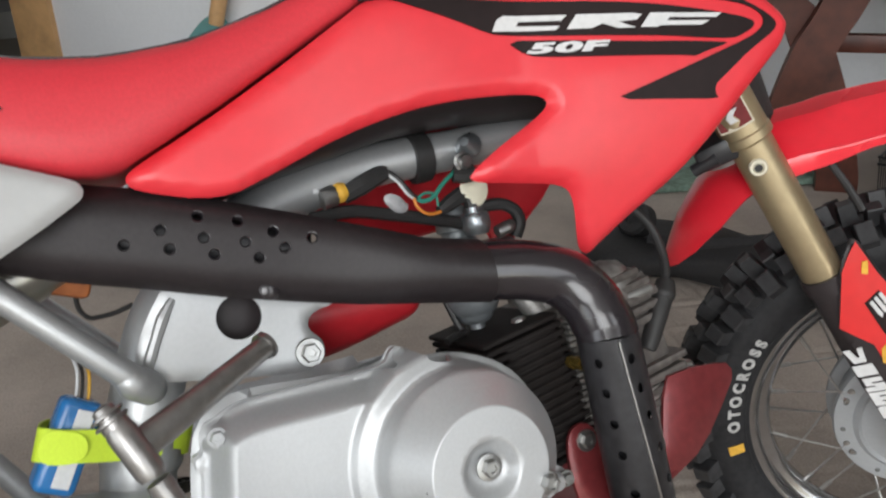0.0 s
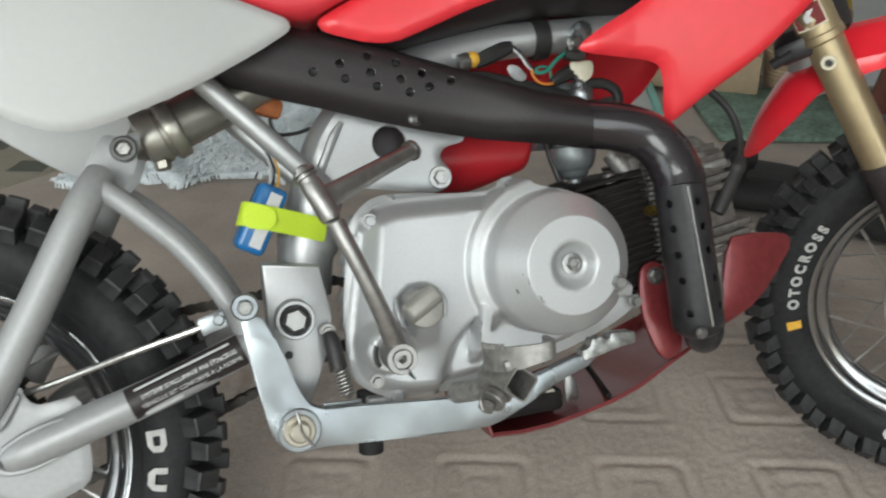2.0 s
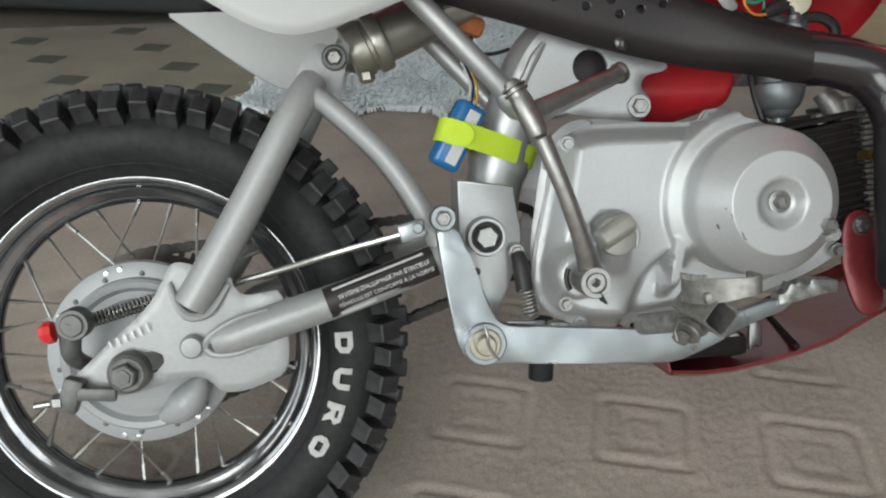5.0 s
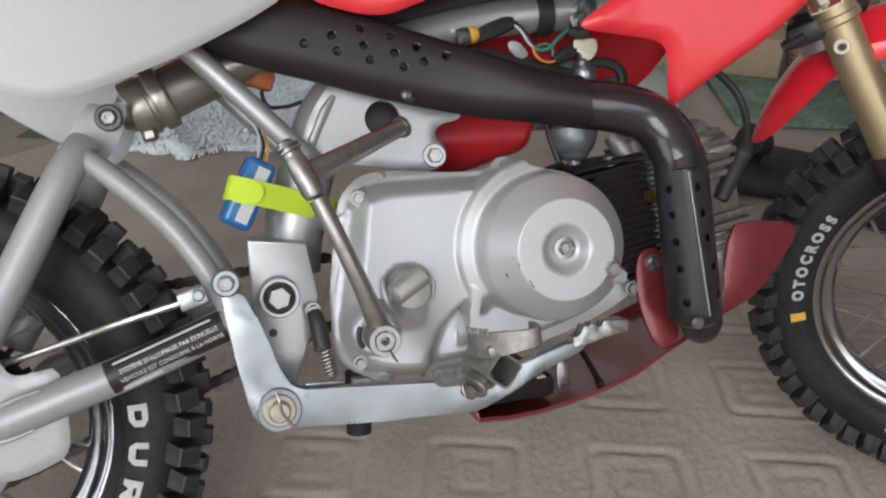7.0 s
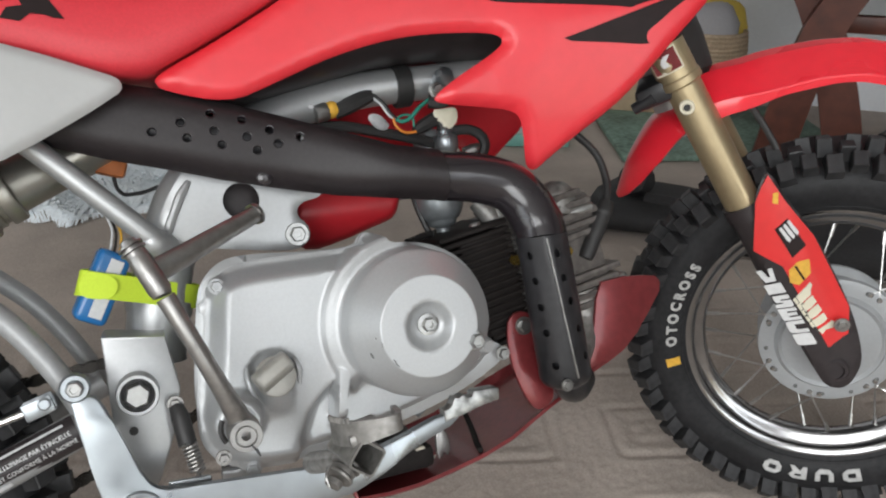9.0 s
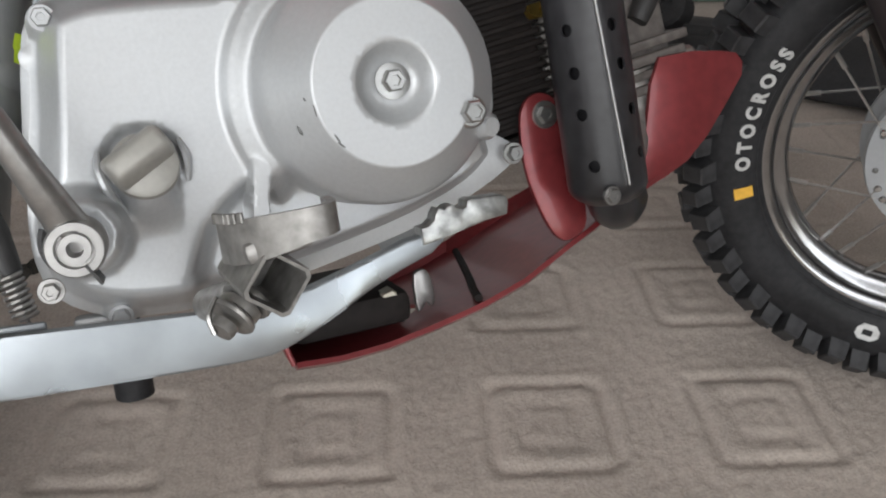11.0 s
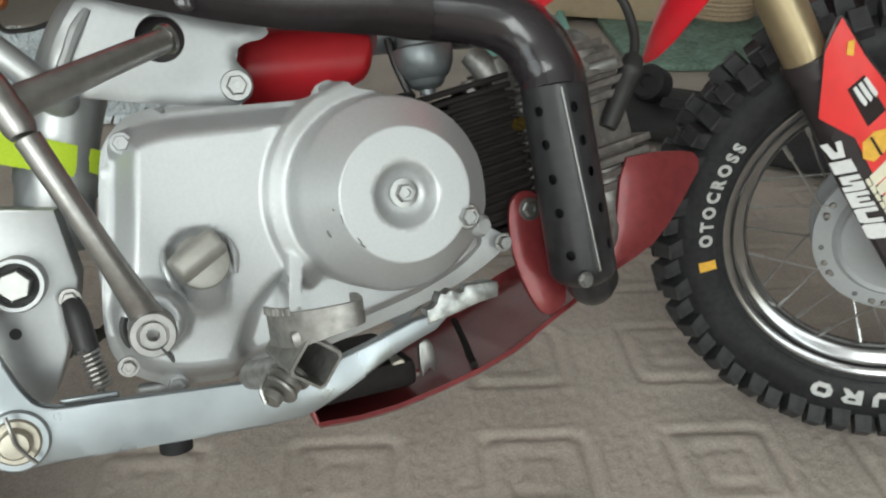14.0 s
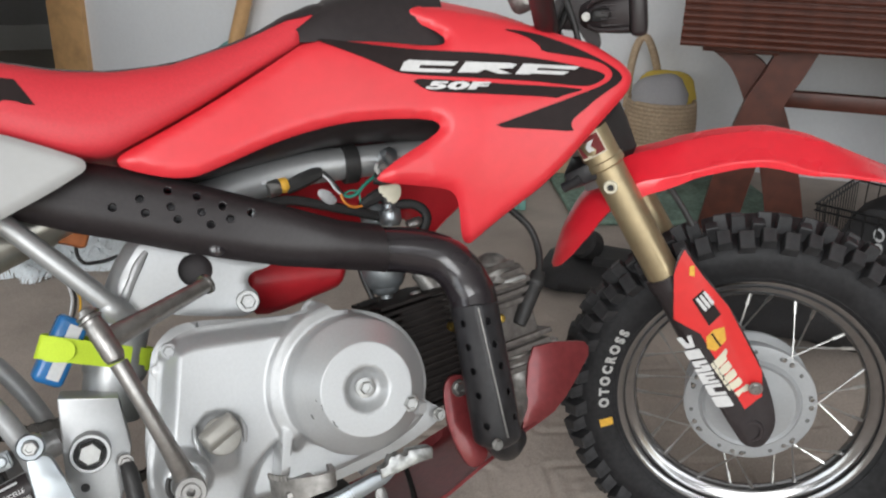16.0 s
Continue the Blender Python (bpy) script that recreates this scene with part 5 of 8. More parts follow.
SCUFFS = [(0.436, 0.2783, 0.4378, 0.2738, 0.0009), (0.4496, 0.2724, 0.4517, 0.2685, 0.0005), (0.4506, 0.2689, 0.4535, 0.266, 0.0005), (0.4396, 0.2897, 0.4402, 0.2883, 0.0005), (0.4428, 0.2863, 0.4435, 0.2811, 0.0004)]
b2 = plate(CASE, -0.058, 0.120, 0.006, [], 2, 0.004)
engine = part("engine", b2, ENGINE, bike, "silver painted single-cylinder engine")
part("cover_gasket", plate([(x - 0.0012 * (x < 0.4), z) for x, z in COVER], -0.0635, 0.006, 0.008, [], 2, 0.0008), ENGINE, engine, "thin ledge of the case joint")
part("clutch_cover", shell(COVER, cover_place, 0.003, 0.0024, rounds=2, lines=COVER_LINES), ENGINE, engine, "silver engine side cover with round clutch bulge", angle=78)
bm = bmesh.new()
lathe(bm, [(0.0082, 0), (0.0082, 0.0016), (0.0068, 0.0018)], at(CX, -0.1325, CZ + 0.001), 24)
lathe(bm, [(0.0054, 0.001), (0.0054, 0.0052), (0.0044, 0.0062), (0.0028, 0.0062), (0.0025, 0.0046), (0, 0.0046)], at(CX, -0.1325, CZ + 0.001), 6)
part("clutch_bolt", bm, SHINY, engine, "bright bolt in the clutch dish")
bm = bmesh.new()
lathe(bm, [(0.0078, 0), (0.0078, 0.003), (0.0066, 0.004), (0.0060, 0.004)], at(0.5145, -0.1340, 0.2732), 20)
lathe(bm, [(0.0056, 0.003), (0.0056, 0.009), (0.0046, 0.010), (0.0034, 0.010), (0.0032, 0.0085), (0, 0.0085)], at(0.5145, -0.1340, 0.2732), 6)
part("cover_bolt", bm, SHINY, engine, "bright hexagon bolt")
for u0, v0, u1, v1, r in SCUFFS:
    bm = tube(bmesh.new(), [cover_place(u0 + (u1 - u0) * t, v0 + (v1 - v0) * t, 1) for t in (0, 0.3, 0.7, 1)], [0.0002, r, r, 0.0002], 6)
    part("scuff", bm, DULL, engine, "small dark scuff in the paint")
bm = tube(bmesh.new(), [(0.523, -0.100, 0.2675), (0.5285, -0.121, 0.2645), (0.5295, -0.1245, 0.2640)], [0.0068, 0.0068, 0.0045], 16, smooth=False)
part("cover_lug", bm, ENGINE, engine)
for x, y, z in ((0.3400, -0.0785, 0.3405), (0.5625, -0.070, 0.2445), (0.3455, -0.0795, 0.2005)):
    bm = bolt(bmesh.new(), x, y, z, 0.0045, 0.006, 1.35)
    part("cover_bolt", bm, ENGINE if x < 0.5 else SHINY, engine)
# oil filler cap with finger grip
bm = bmesh.new()
CAPM = at(0.3700, -0.0960, 0.2690) @ Matrix.Rotation(radians(-14), 4, 'X')
lathe(bm, [(0.0136, -0.004), (0.0150, 0), (0.0152, 0.0045), (0.0146, 0.0068), (0.0128, 0.0078), (0.0, 0.0084)], CAPM, 40)
grip = bmesh.new()
box(grip, (0.0318, 0.0135, 0.0128), bevel=0.0034, seg=3)
for v in grip.verts:
    k = (v.co.z + 0.0055) / 0.011
    v.co.y = v.co.y * (1.35 - 0.55 * k)
    v.co.x *= 1.0 - 0.12 * k
join(bm, grip, CAPM @ Matrix.Rotation(radians(30), 4, 'Z') @ Matrix.Translation((0, 0.0040, 0.0125)))
cap = part("oil_filler_cap", bm, CAP, engine, "grey cast oil filler cap with grip")
Mc = CAPM @ Matrix.Rotation(radians(30), 4, 'Z') @ Matrix.Translation((0, 0.0045, 0.0186))
part("cap_number", words("179", 0.0056, lambda x, y, z: Mc @ Vector((x - 0.001, y - 0.0020, z)), 0.0004), CAP, cap, "raised cap number")
# crescent casting ridges at the filler
bm = tube(bmesh.new(), [(0.3512, -0.092, 0.2790), (0.3505, -0.096, 0.2705), (0.3530, -0.097, 0.2600), (0.3590, -0.094, 0.2500)], [0.0012, 0.0022, 0.0022, 0.0010], 8)
part("casting_ridge", bm, ENGINE, engine)
bm = tube(bmesh.new(), [(0.3865, -0.092, 0.2800), (0.3885, -0.094, 0.2710), (0.3875, -0.094, 0.2600)], [0.0012, 0.0022, 0.0010], 8)
part("casting_ridge", bm, ENGINE, engine)
bm = bmesh.new()
box(bm, (0.020, 0.012, 0.0075), Matrix.Translation((0.3330, -0.066, 0.1975)) @ Matrix.Rotation(radians(4), 4, 'Y'), 0.002)
part("case_foot", bm, ENGINE, engine)
# cylinder, leaning forward and low: its ribs run along the bore
SLOPE = Matrix.Rotation(radians(-9), 4, 'Y')
cyl = part("cylinder", box(bmesh.new(), (0.046, 0.096, 0.092), Matrix.Translation((0.573, -0.004, 0.300)) @ SLOPE, 0.005), FINS, bike, "black ribbed cylinder barrel")
fin_rows = [(0.583 - 0.0017 * k, 0.2515 + 0.0061 * k, 0.028 + 0.0016 * k + 0.0015 * math.sin(1.9 * k)) for k in range(17)]
for x, z, w in fin_rows:
    part("cooling_fin", box(bmesh.new(), (w + 0.012, 0.101, 0.0040), Matrix.Translation((x + 0.002, -0.004, z)) @ SLOPE, 0.001, 1), FINS, cyl)
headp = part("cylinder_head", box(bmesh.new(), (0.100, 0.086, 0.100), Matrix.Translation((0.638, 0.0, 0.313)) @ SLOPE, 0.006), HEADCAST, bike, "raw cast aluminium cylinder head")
hr = random.Random(5)
for k in range(12):
    z = 0.262 + 0.0092 * k
    x1 = lerp([(0.262, 0.688), (0.272, 0.696), (0.290, 0.700), (0.305, 0.694), (0.33, 0.686), (0.345, 0.683), (0.363, 0.670)], z) + hr.uniform(-0.003, 0.003)
    deep = 0.062 if 4 <= k <= 6 else 0.092
    x0 = 0.6020 - 0.0003 * k
    bm = bmesh.new()
    box(bm, (x1 - x0, deep, 0.0060), Matrix.Translation(((x0 + x1) / 2, (0.092 - deep) / 2 - 0.003, z + 0.0015)) @ SLOPE, 0.0014, 2)
    for v in bm.verts:
        v.co.x += hr.uniform(-0.0008, 0.0008)
        v.co.z += hr.uniform(-0.0005, 0.0005)
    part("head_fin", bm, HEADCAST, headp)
    # rounded end of the fin beside the joint
    for dz in (-0.0060, -0.0014):
        part("fin_end", box(bmesh.new(), (0.0090 + 0.002 * hr.random(), 0.012, 0.0030 + 0.0008 * hr.random()), Matrix.Translation((x0 + 0.002 + hr.uniform(-0.0012, 0.0012), -0.0475, z + dz)) @ SLOPE, 0.0013, 2), CAST, headp)
axis_m = Vector((0.98, -0.1, 0.16)).to_track_quat('Z', 'Y').to_matrix().to_4x4()
for p in ((0.696, -0.040, 0.284), (0.668, -0.044, 0.353)):
    part("head_bolt", lathe(bmesh.new(), [(0.0060, -0.012), (0.0060, 0.0), (0.0056, 0.004), (0.0052, 0.010), (0.003, 0.0125), (0, 0.0125)], Matrix.Translation(p) @ axis_m, 14), SHINY, headp)
for x, z in ((0.589, 0.320), (0.6335, 0.321)):
    bm = lathe(bmesh.new(), [(0.0046, -0.012), (0.0046, 0.004), (0.0036, 0.0065), (0, 0.007)], at(x, -0.072, z), 6)
    part("brass_nut", bm, BRASS, headp, "brass exhaust stud nut")
bm = tube(bmesh.new(), [(0.662, -0.030, 0.280), (0.664, -0.030, 0.262), (0.660, -0.034, 0.245), (0.640, -0.050, 0.222), (0.625, -0.065, 0.214)], [0.019, 0.018, 0.017, 0.014, 0.012], 18)
part("exhaust_flange", bm, CAST, headp, "cast exhaust stub")
bm = tube(bmesh.new(), [(0.578, -0.020, 0.374), (0.586, -0.024, 0.362), (0.594, -0.026, 0.345)], [0.0085, 0.010, 0.011], 16)
box(bm, (0.012, 0.016, 0.026), Matrix.Translation((0.597, -0.028, 0.356)) @ Matrix.Rotation(radians(-14), 4, 'Y'), 0.003)
part("intake_flange", bm, CAST, headp, "bright cast intake flange")
part("flange_bolt", lathe(bmesh.new(), [(0.0062, 0), (0.0062, 0.008), (0.005, 0.010), (0, 0.010)], Matrix.Translation((0.571, -0.030, 0.345)) @ SLOPE, 8), STEEL, headp)
bm = tube(bmesh.new(), [(0.648, -0.030, 0.352), (0.652, -0.030, 0.368), (0.654, -0.030, 0.376), (0.655, -0.030, 0.381)], [0.020, 0.0185, 0.014, 0.006], 18)
part("valve_cap", bm, CAST, headp, "round valve cover")
# spark plug cap and its lead
bm = bmesh.new()
lathe(bm, [(0.012, -0.004), (0.0165, 0.0), (0.0172, 0.004), (0.0172, 0.020), (0.0160, 0.027), (0.0120, 0.0325), (0.0060, 0.035), (0, 0.0355)], Matrix.Translation((0.6672, -0.020, 0.2870)) @ Vector((0.10, -0.10, -1)).to_track_quat('Z', 'Y').to_matrix().to_4x4(), 24)
part("valve_cap", bm, CAST, headp, "round lower valve cover")
bm = tube(bmesh.new(), [(0.6660, -0.046, 0.3085), (0.6700, -0.046, 0.3150), (0.6800, -0.046, 0.3310), (0.6880, -0.045, 0.3430), (0.6905, -0.045, 0.3470), (0.6960, -0.043, 0.3560)], [0.0062, 0.0072, 0.0078, 0.0082, 0.0094, 0.0070], 14)
plug = part("spark_plug_cap", bm, CABLE, bike, "black spark plug cap with lead")
bm = tube(bmesh.new(), [(0.694, -0.043, 0.353), (0.700, -0.040, 0.364), (0.704, -0.034, 0.380), (0.700, -0.028, 0.402), (0.680, -0.026, 0.424), (0.65, -0.02, 0.45)], 0.0036, 10)
part("plug_lead", bm, CABLE, plug)

# exhaust
bm = tube(bmesh.new(), [(0.5976, -0.1010, 0.336), (0.5984, -0.0985, 0.3455), (0.5966, -0.0965, 0.3535), (0.5925, -0.0912, 0.368), (0.5798, -0.0844, 0.384), (0.5542, -0.0788, 0.3942), (0.5216, -0.0737, 0.4004), (0.4806, -0.0656, 0.4092), (0.430, -0.056, 0.424)], [0.0208, 0.0210, 0.0210, 0.0207, 0.0205, 0.0203, 0.0201, 0.0165, 0.0140], 30, n=6)
exh = part("exhaust_pipe", bm, PIPE, bike, "black painted exhaust pipe with drilled heat shields", angle=50)
bm = tube(bmesh.new(), [(0.636, -0.060, 0.206), (0.620, -0.078, 0.206), (0.608, -0.091, 0.225), (0.604, -0.096, 0.28), (0.598, -0.099, 0.34)], 0.0150, 18)
part("header_pipe", bm, PIPE_WORN, exh)
low_a, low_b = Vector((0.6076, -0.093, 0.2102)), Vector((0.5976, -0.1005, 0.3406))


def low_place(u, v, d):
    # u runs round the pipe, v along it
    t = v / 0.132
    c = low_a.lerp(low_b, t)
    r = 0.0222 - 0.0012 * t
    if v < 0.012:
        r *= math.sqrt(max(0.05, 1 - ((0.012 - v) / 0.014) ** 2))
    a = u / 0.022
    # a soft ridge runs down between the two rows of holes
    r *= 1 + 0.07 * math.exp(-((u + 0.006 - 0.05 * (0.132 - v)) / 0.0055) ** 2)
    return c + Vector((math.sin(a) * r, -math.cos(a) * r, 0))


hl = [disc(u, v, 0.0034, 10) for u, v in ((-0.0170, 0.024), (-0.0200, 0.052), (-0.0210, 0.074), (-0.0220, 0.096), (-0.0230, 0.117), (0.0130, 0.028), (0.0100, 0.052), (0.0060, 0.076), (0.0030, 0.096), (0.0005, 0.117), (0.034, 0.04), (0.034, 0.064), (0.034, 0.088))]
part("heat_shield", shell([(-0.052, 0.0), (0.052, 0.0), (0.052, 0.132), (-0.052, 0.132)], low_place, 0.0012, 0.0032, hl, 0), PIPE_WORN, exh, "worn black drilled shield on the header", angle=50)
# the highlight on the seam ridge, laid on as a pale steel line
part("shield_seam", tube(bmesh.new(), [low_place(-0.0005 - 0.0058 * t, 0.012 + 0.118 * t, 1) for t in np.linspace(0, 1, 12)], 0.0009, 6), STEEL, exh, "thin steel line that draws the highlight along the shield's seam ridge")
bm = bolt(bmesh.new(), 0.5957, -0.1155, 0.2181, 0.004, 0.004, 1.3)
part("shield_rivet", bm, STEEL, exh)
TOPZ = [(0.15, 0.545), (0.20, 0.530), (0.297, 0.499), (0.331, 0.490), (0.378, 0.474), (0.410, 0.462), (0.450, 0.446), (0.492, 0.4285), (0.526, 0.4205)]
BOTZ = [(0.15, 0.492), (0.20, 0.472), (0.247, 0.456), (0.283, 0.443), (0.322, 0.431), (0.361, 0.418), (0.402, 0.406), (0.443, 0.395), (0.492, 0.3855), (0.526, 0.3785)]
SURF = [(0.15, -0.056), (0.30, -0.064), (0.38, -0.070), (0.42, -0.0745), (0.46, -0.086), (0.492, -0.0955), (0.526, -0.1000)]


def muff_place(u, v, d):
    a, b = lerp(BOTZ, u), lerp(TOPZ, u)
    k = (v - (a + b) / 2) / ((b - a) / 2 + 1e-6)
    k = max(-0.985, min(0.985, k))
    k = math.copysign(abs(k) ** (1.7 - 0.7 * ease((u - 0.43) / 0.08)), k)
    y0 = sum(lerp(SURF, u + o) for o in (-0.02, -0.01, 0, 0.01, 0.02)) / 5 if u < 0.5 else lerp(SURF, u)
    return Vector((u, y0 + 0.021 * (1 - math.sqrt(1 - k * k)), v))


MH = [(0.313, 0.459), (0.334, 0.464), (0.337, 0.452), (0.356, 0.468), (0.357, 0.455), (0.361, 0.444), (0.378, 0.461), (0.380, 0.448), (0.386, 0.437), (0.397, 0.451), (0.402, 0.440), (0.419, 0.443)]
outl = [(x, z) for x, z in TOPZ] + [(x, z) for x, z in BOTZ[::-1]]
shield = part("muffler_shield", shell(outl, muff_place, 0.0015, 0.0042, [disc(x, z, 0.0033, 14) for x, z in MH], 0), PIPE_MATTE, exh, "black muffler shield drilled with twelve holes", angle=55)
for x, z in MH:
    p, n = muff_place(x, z, 1), Vector((0, 0, 0))
    px_, pz_ = muff_place(x + 0.002, z, 1) - p, muff_place(x, z + 0.002, 1) - p
    n = px_.cross(pz_).normalized()
    n = n if n.y < 0 else -n
    part("hole_rim", lathe(bmesh.new(), [(0.0039, -0.0004), (0.0037, 0.0005), (0.0032, 0.0003), (0.0028, -0.0012), (0.0027, -0.0030), (0.0032, -0.0030)], Matrix.Translation(p) @ n.to_track_quat('Z', 'Y').to_matrix().to_4x4(), 14, closed=True), PIPE, shield)
bm = tube(bmesh.new(), [(0.16, -0.032, 0.512), (0.30, -0.040, 0.470), (0.42, -0.052, 0.434)], [0.020, 0.019, 0.014], 18)
part("muffler_core", bm, PIPE_WORN, exh)
bm = lathe(bmesh.new(), [(0.0060, 0), (0.0064, 0.001), (0.0048, 0.0022), (0, 0.0026)], at(0.389, -0.0655, 0.4165), 18)
part("shield_dimple", bm, PIPE, shield)

# seat
TOP = [(-0.02, 0.600), (0.10, 0.594), (0.20, 0.587), (0.246, 0.581), (0.285, 0.573), (0.327, 0.570), (0.372, 0.574), (0.420, 0.588), (0.445, 0.598), (0.472, 0.613), (0.498, 0.623), (0.512, 0.622)]
BOT = [(-0.02, 0.560), (0.10, 0.545), (0.20, 0.530), (0.243, 0.519), (0.279, 0.506), (0.298, 0.501), (0.318, 0.501), (0.345, 0.513), (0.386, 0.533), (0.435, 0.559), (0.480, 0.583), (0.505, 0.600), (0.512, 0.610)]
rows = []
for x in np.concatenate([np.linspace(-0.02, 0.49, 40), [0.50, 0.507, 0.512]]):
    t, b = lerp(TOP, x), lerp(BOT, x)
    w = 0.078 - 0.012 * max(0, (x - 0.35) / 0.16)
    sec = [(-0.93, 0.0), (-1.0, 0.10), (-1.0, 0.35), (-0.97, 0.62), (-0.90, 0.84), (-0.78, 0.955), (-0.55, 1.0), (0, 1.03)]
    sec = sec + [(-a, h) for a, h in sec[-2::-1]]
    rows.append([Vector((x, w * a, b + (t - b) * h)) for a, h in sec])
seat = part("seat", loft(rows, True, True), VINYL, bike, "red vinyl seat", angle=60)


rows = []
for x in np.concatenate([np.linspace(-0.021, 0.40, 22), np.linspace(0.415, 0.513, 16)]):
    t, b = lerp(TOP, x), lerp(BOT, min(x, 0.512))
    w = 0.0795 - 0.012 * max(0, (x - 0.35) / 0.16)
    h0 = lerp([(0.405, 0.97), (0.44, 0.92), (0.47, 0.80), (0.495, 0.55), (0.503, 0.10), (0.513, 0.0)], x)
    hs = [h0 + (1.03 - h0) * k / 6 for k in range(7)]
    side = [(-lerp([(0, 1.0), (0.35, 1.0), (0.62, 0.97), (0.84, 0.90), (0.955, 0.78), (1.0, 0.55), (1.03, 0.0)], h), h) for h in hs]
    side = side + [(-a, h) for a, h in side[-2::-1]]
    rows.append([Vector((x, w * a, b + (t - b) * h + 0.0014)) for a, h in side])
part("seat_top", solid(loft(rows), 0.002), BLACK, seat, "black vinyl top and nose of the seat", angle=60)


def seat_place(x, y, z):
    b, t = lerp(BOT, x), lerp(TOP, x)
    h = (y - b) / (t - b)
    return Vector((x, -(0.078 - 0.012 * max(0, (x - 0.35) / 0.16)) * lerp([(0, 0.93), (0.1, 1.0), (0.35, 1.0), (0.62, 0.97), (0.84, 0.90)], h) - 0.0006 - z, y))


part("seat_emblem", blocks([[(0.196, 0.536), (0.218, 0.568), (0.256, 0.562), (0.268, 0.541), (0.261, 0.542), (0.256, 0.5445), (0.247, 0.546), (0.240, 0.541), (0.228, 0.544), (0.233, 0.551), (0.243, 0.552), (0.241, 0.5565), (0.226, 0.556), (0.214, 0.536)]], seat_place), DECAL_BLACK, seat, "black plain emblem shape on the seat side")

# tank and its cover under the plastics
rows = []
for x, zb, zt, w in ((0.330, 0.480, 0.505, 0.040), (0.38, 0.478, 0.530, 0.050), (0.45, 0.492, 0.575, 0.056), (0.505, 0.502, 0.605, 0.062), (0.56, 0.504, 0.630, 0.066), (0.62, 0.500, 0.625, 0.068), (0.68, 0.490, 0.600, 0.060), (0.74, 0.485, 0.560, 0.045), (0.765, 0.49, 0.53, 0.03)):
    rows.append([Vector((x, w * math.copysign(abs(math.cos(a)) ** 0.6, math.cos(a)), (zb + zt) / 2 + (zt - zb) / 2 * math.copysign(abs(math.sin(a)) ** 0.6, math.sin(a)))) for a in np.linspace(0, math.tau, 24, endpoint=False)])
part("fuel_tank", loft(rows, True, True), BLACK, bike, "black plastic fuel tank", angle=60)


def shroud_y(x, z):
    y = -0.070 - 0.018 * min(1, max(0, (x - 0.33) / 0.25)) - 0.042 * min(1, max(0, (x - 0.58) / 0.2))
    y += 0.020 * min(1, max(0, (0.475 - z) / 0.075)) ** 1.3
    return y + 7 * max(0, z - 0.565) ** 2


SHR = [(0.488, 0.587), (0.521, 0.584), (0.561, 0.580), (0.606, 0.5725), (0.610, 0.582), (0.587, 0.599), (0.559, 0.613), (0.564, 0.621), (0.584, 0.622), (0.668, 0.596), (0.712, 0.5755), (0.7431, 0.5639), (0.7576, 0.5524), (0.7670, 0.5445), (0.7726, 0.5374), (0.7755, 0.5305), (0.7734, 0.5226), (0.7679, 0.5146), (0.7594, 0.5066), (0.7375, 0.4871), (0.695, 0.442), (0.657, 0.416),
       (0.634, 0.397), (0.6265, 0.393), (0.6205, 0.398), (0.611, 0.436), (0.600, 0.446), (0.568, 0.452), (0.538, 0.457), (0.531, 0.462), (0.547, 0.474), (0.588, 0.494), (0.595, 0.503), (0.583, 0.510), (0.542, 0.513), (0.502, 0.512), (0.452, 0.502), (0.404, 0.485), (0.371, 0.4745), (0.326, 0.488), (0.320, 0.495), (0.325, 0.5015), (0.364, 0.519), (0.411, 0.543), (0.461, 0.571)]


SHR = [(x - 0.0125 * min(1, max(0, (0.475 - z) / 0.075)) ** 1.3, z) for x, z in SHR]


def shroud_place(sign, lift=0.0, roll=0.009):
    def place(u, v, d):
        k = max(0.0, 1 - d / roll) if roll else 0
        y = shroud_y(u, v) - lift + roll * 0.8 * (1 - math.sqrt(max(0, 1 - k * k)))
        # a soft crease under the painted panel, and the scoop's lip
        y -= 0.005 * math.exp(-(((v - 0.507 - 0.05 * (u - 0.6)) / 0.03) ** 2)) * ease((u - 0.56) / 0.08)
        return Vector((u, sign * -y, v)) if sign > 0 else Vector((u, y, v))
    return place


shroud = part("tank_shroud", shell(SHR, shroud_place(-1), 0.0025, 0.0046, rounds=2), RED, bike, "bright red plastic side shroud with black graphics", angle=50)
i0, i1 = SHR.index(min(SHR, key=lambda p: math.hypot(p[0] - 0.568, p[1] - 0.452))), SHR.index(min(SHR, key=lambda p: math.hypot(p[0] - 0.452, p[1] - 0.502)))
FAR = SHR[:i0 - 1] + [(0.560, 0.424), (0.505, 0.428), (0.455, 0.452)] + SHR[i1 + 1:]
part("tank_shroud", shell(FAR, shroud_place(1), 0.0025, 0.009, rounds=1, out=(0, 1, 0)), RED, bike, "bright red plastic side shroud", angle=50)
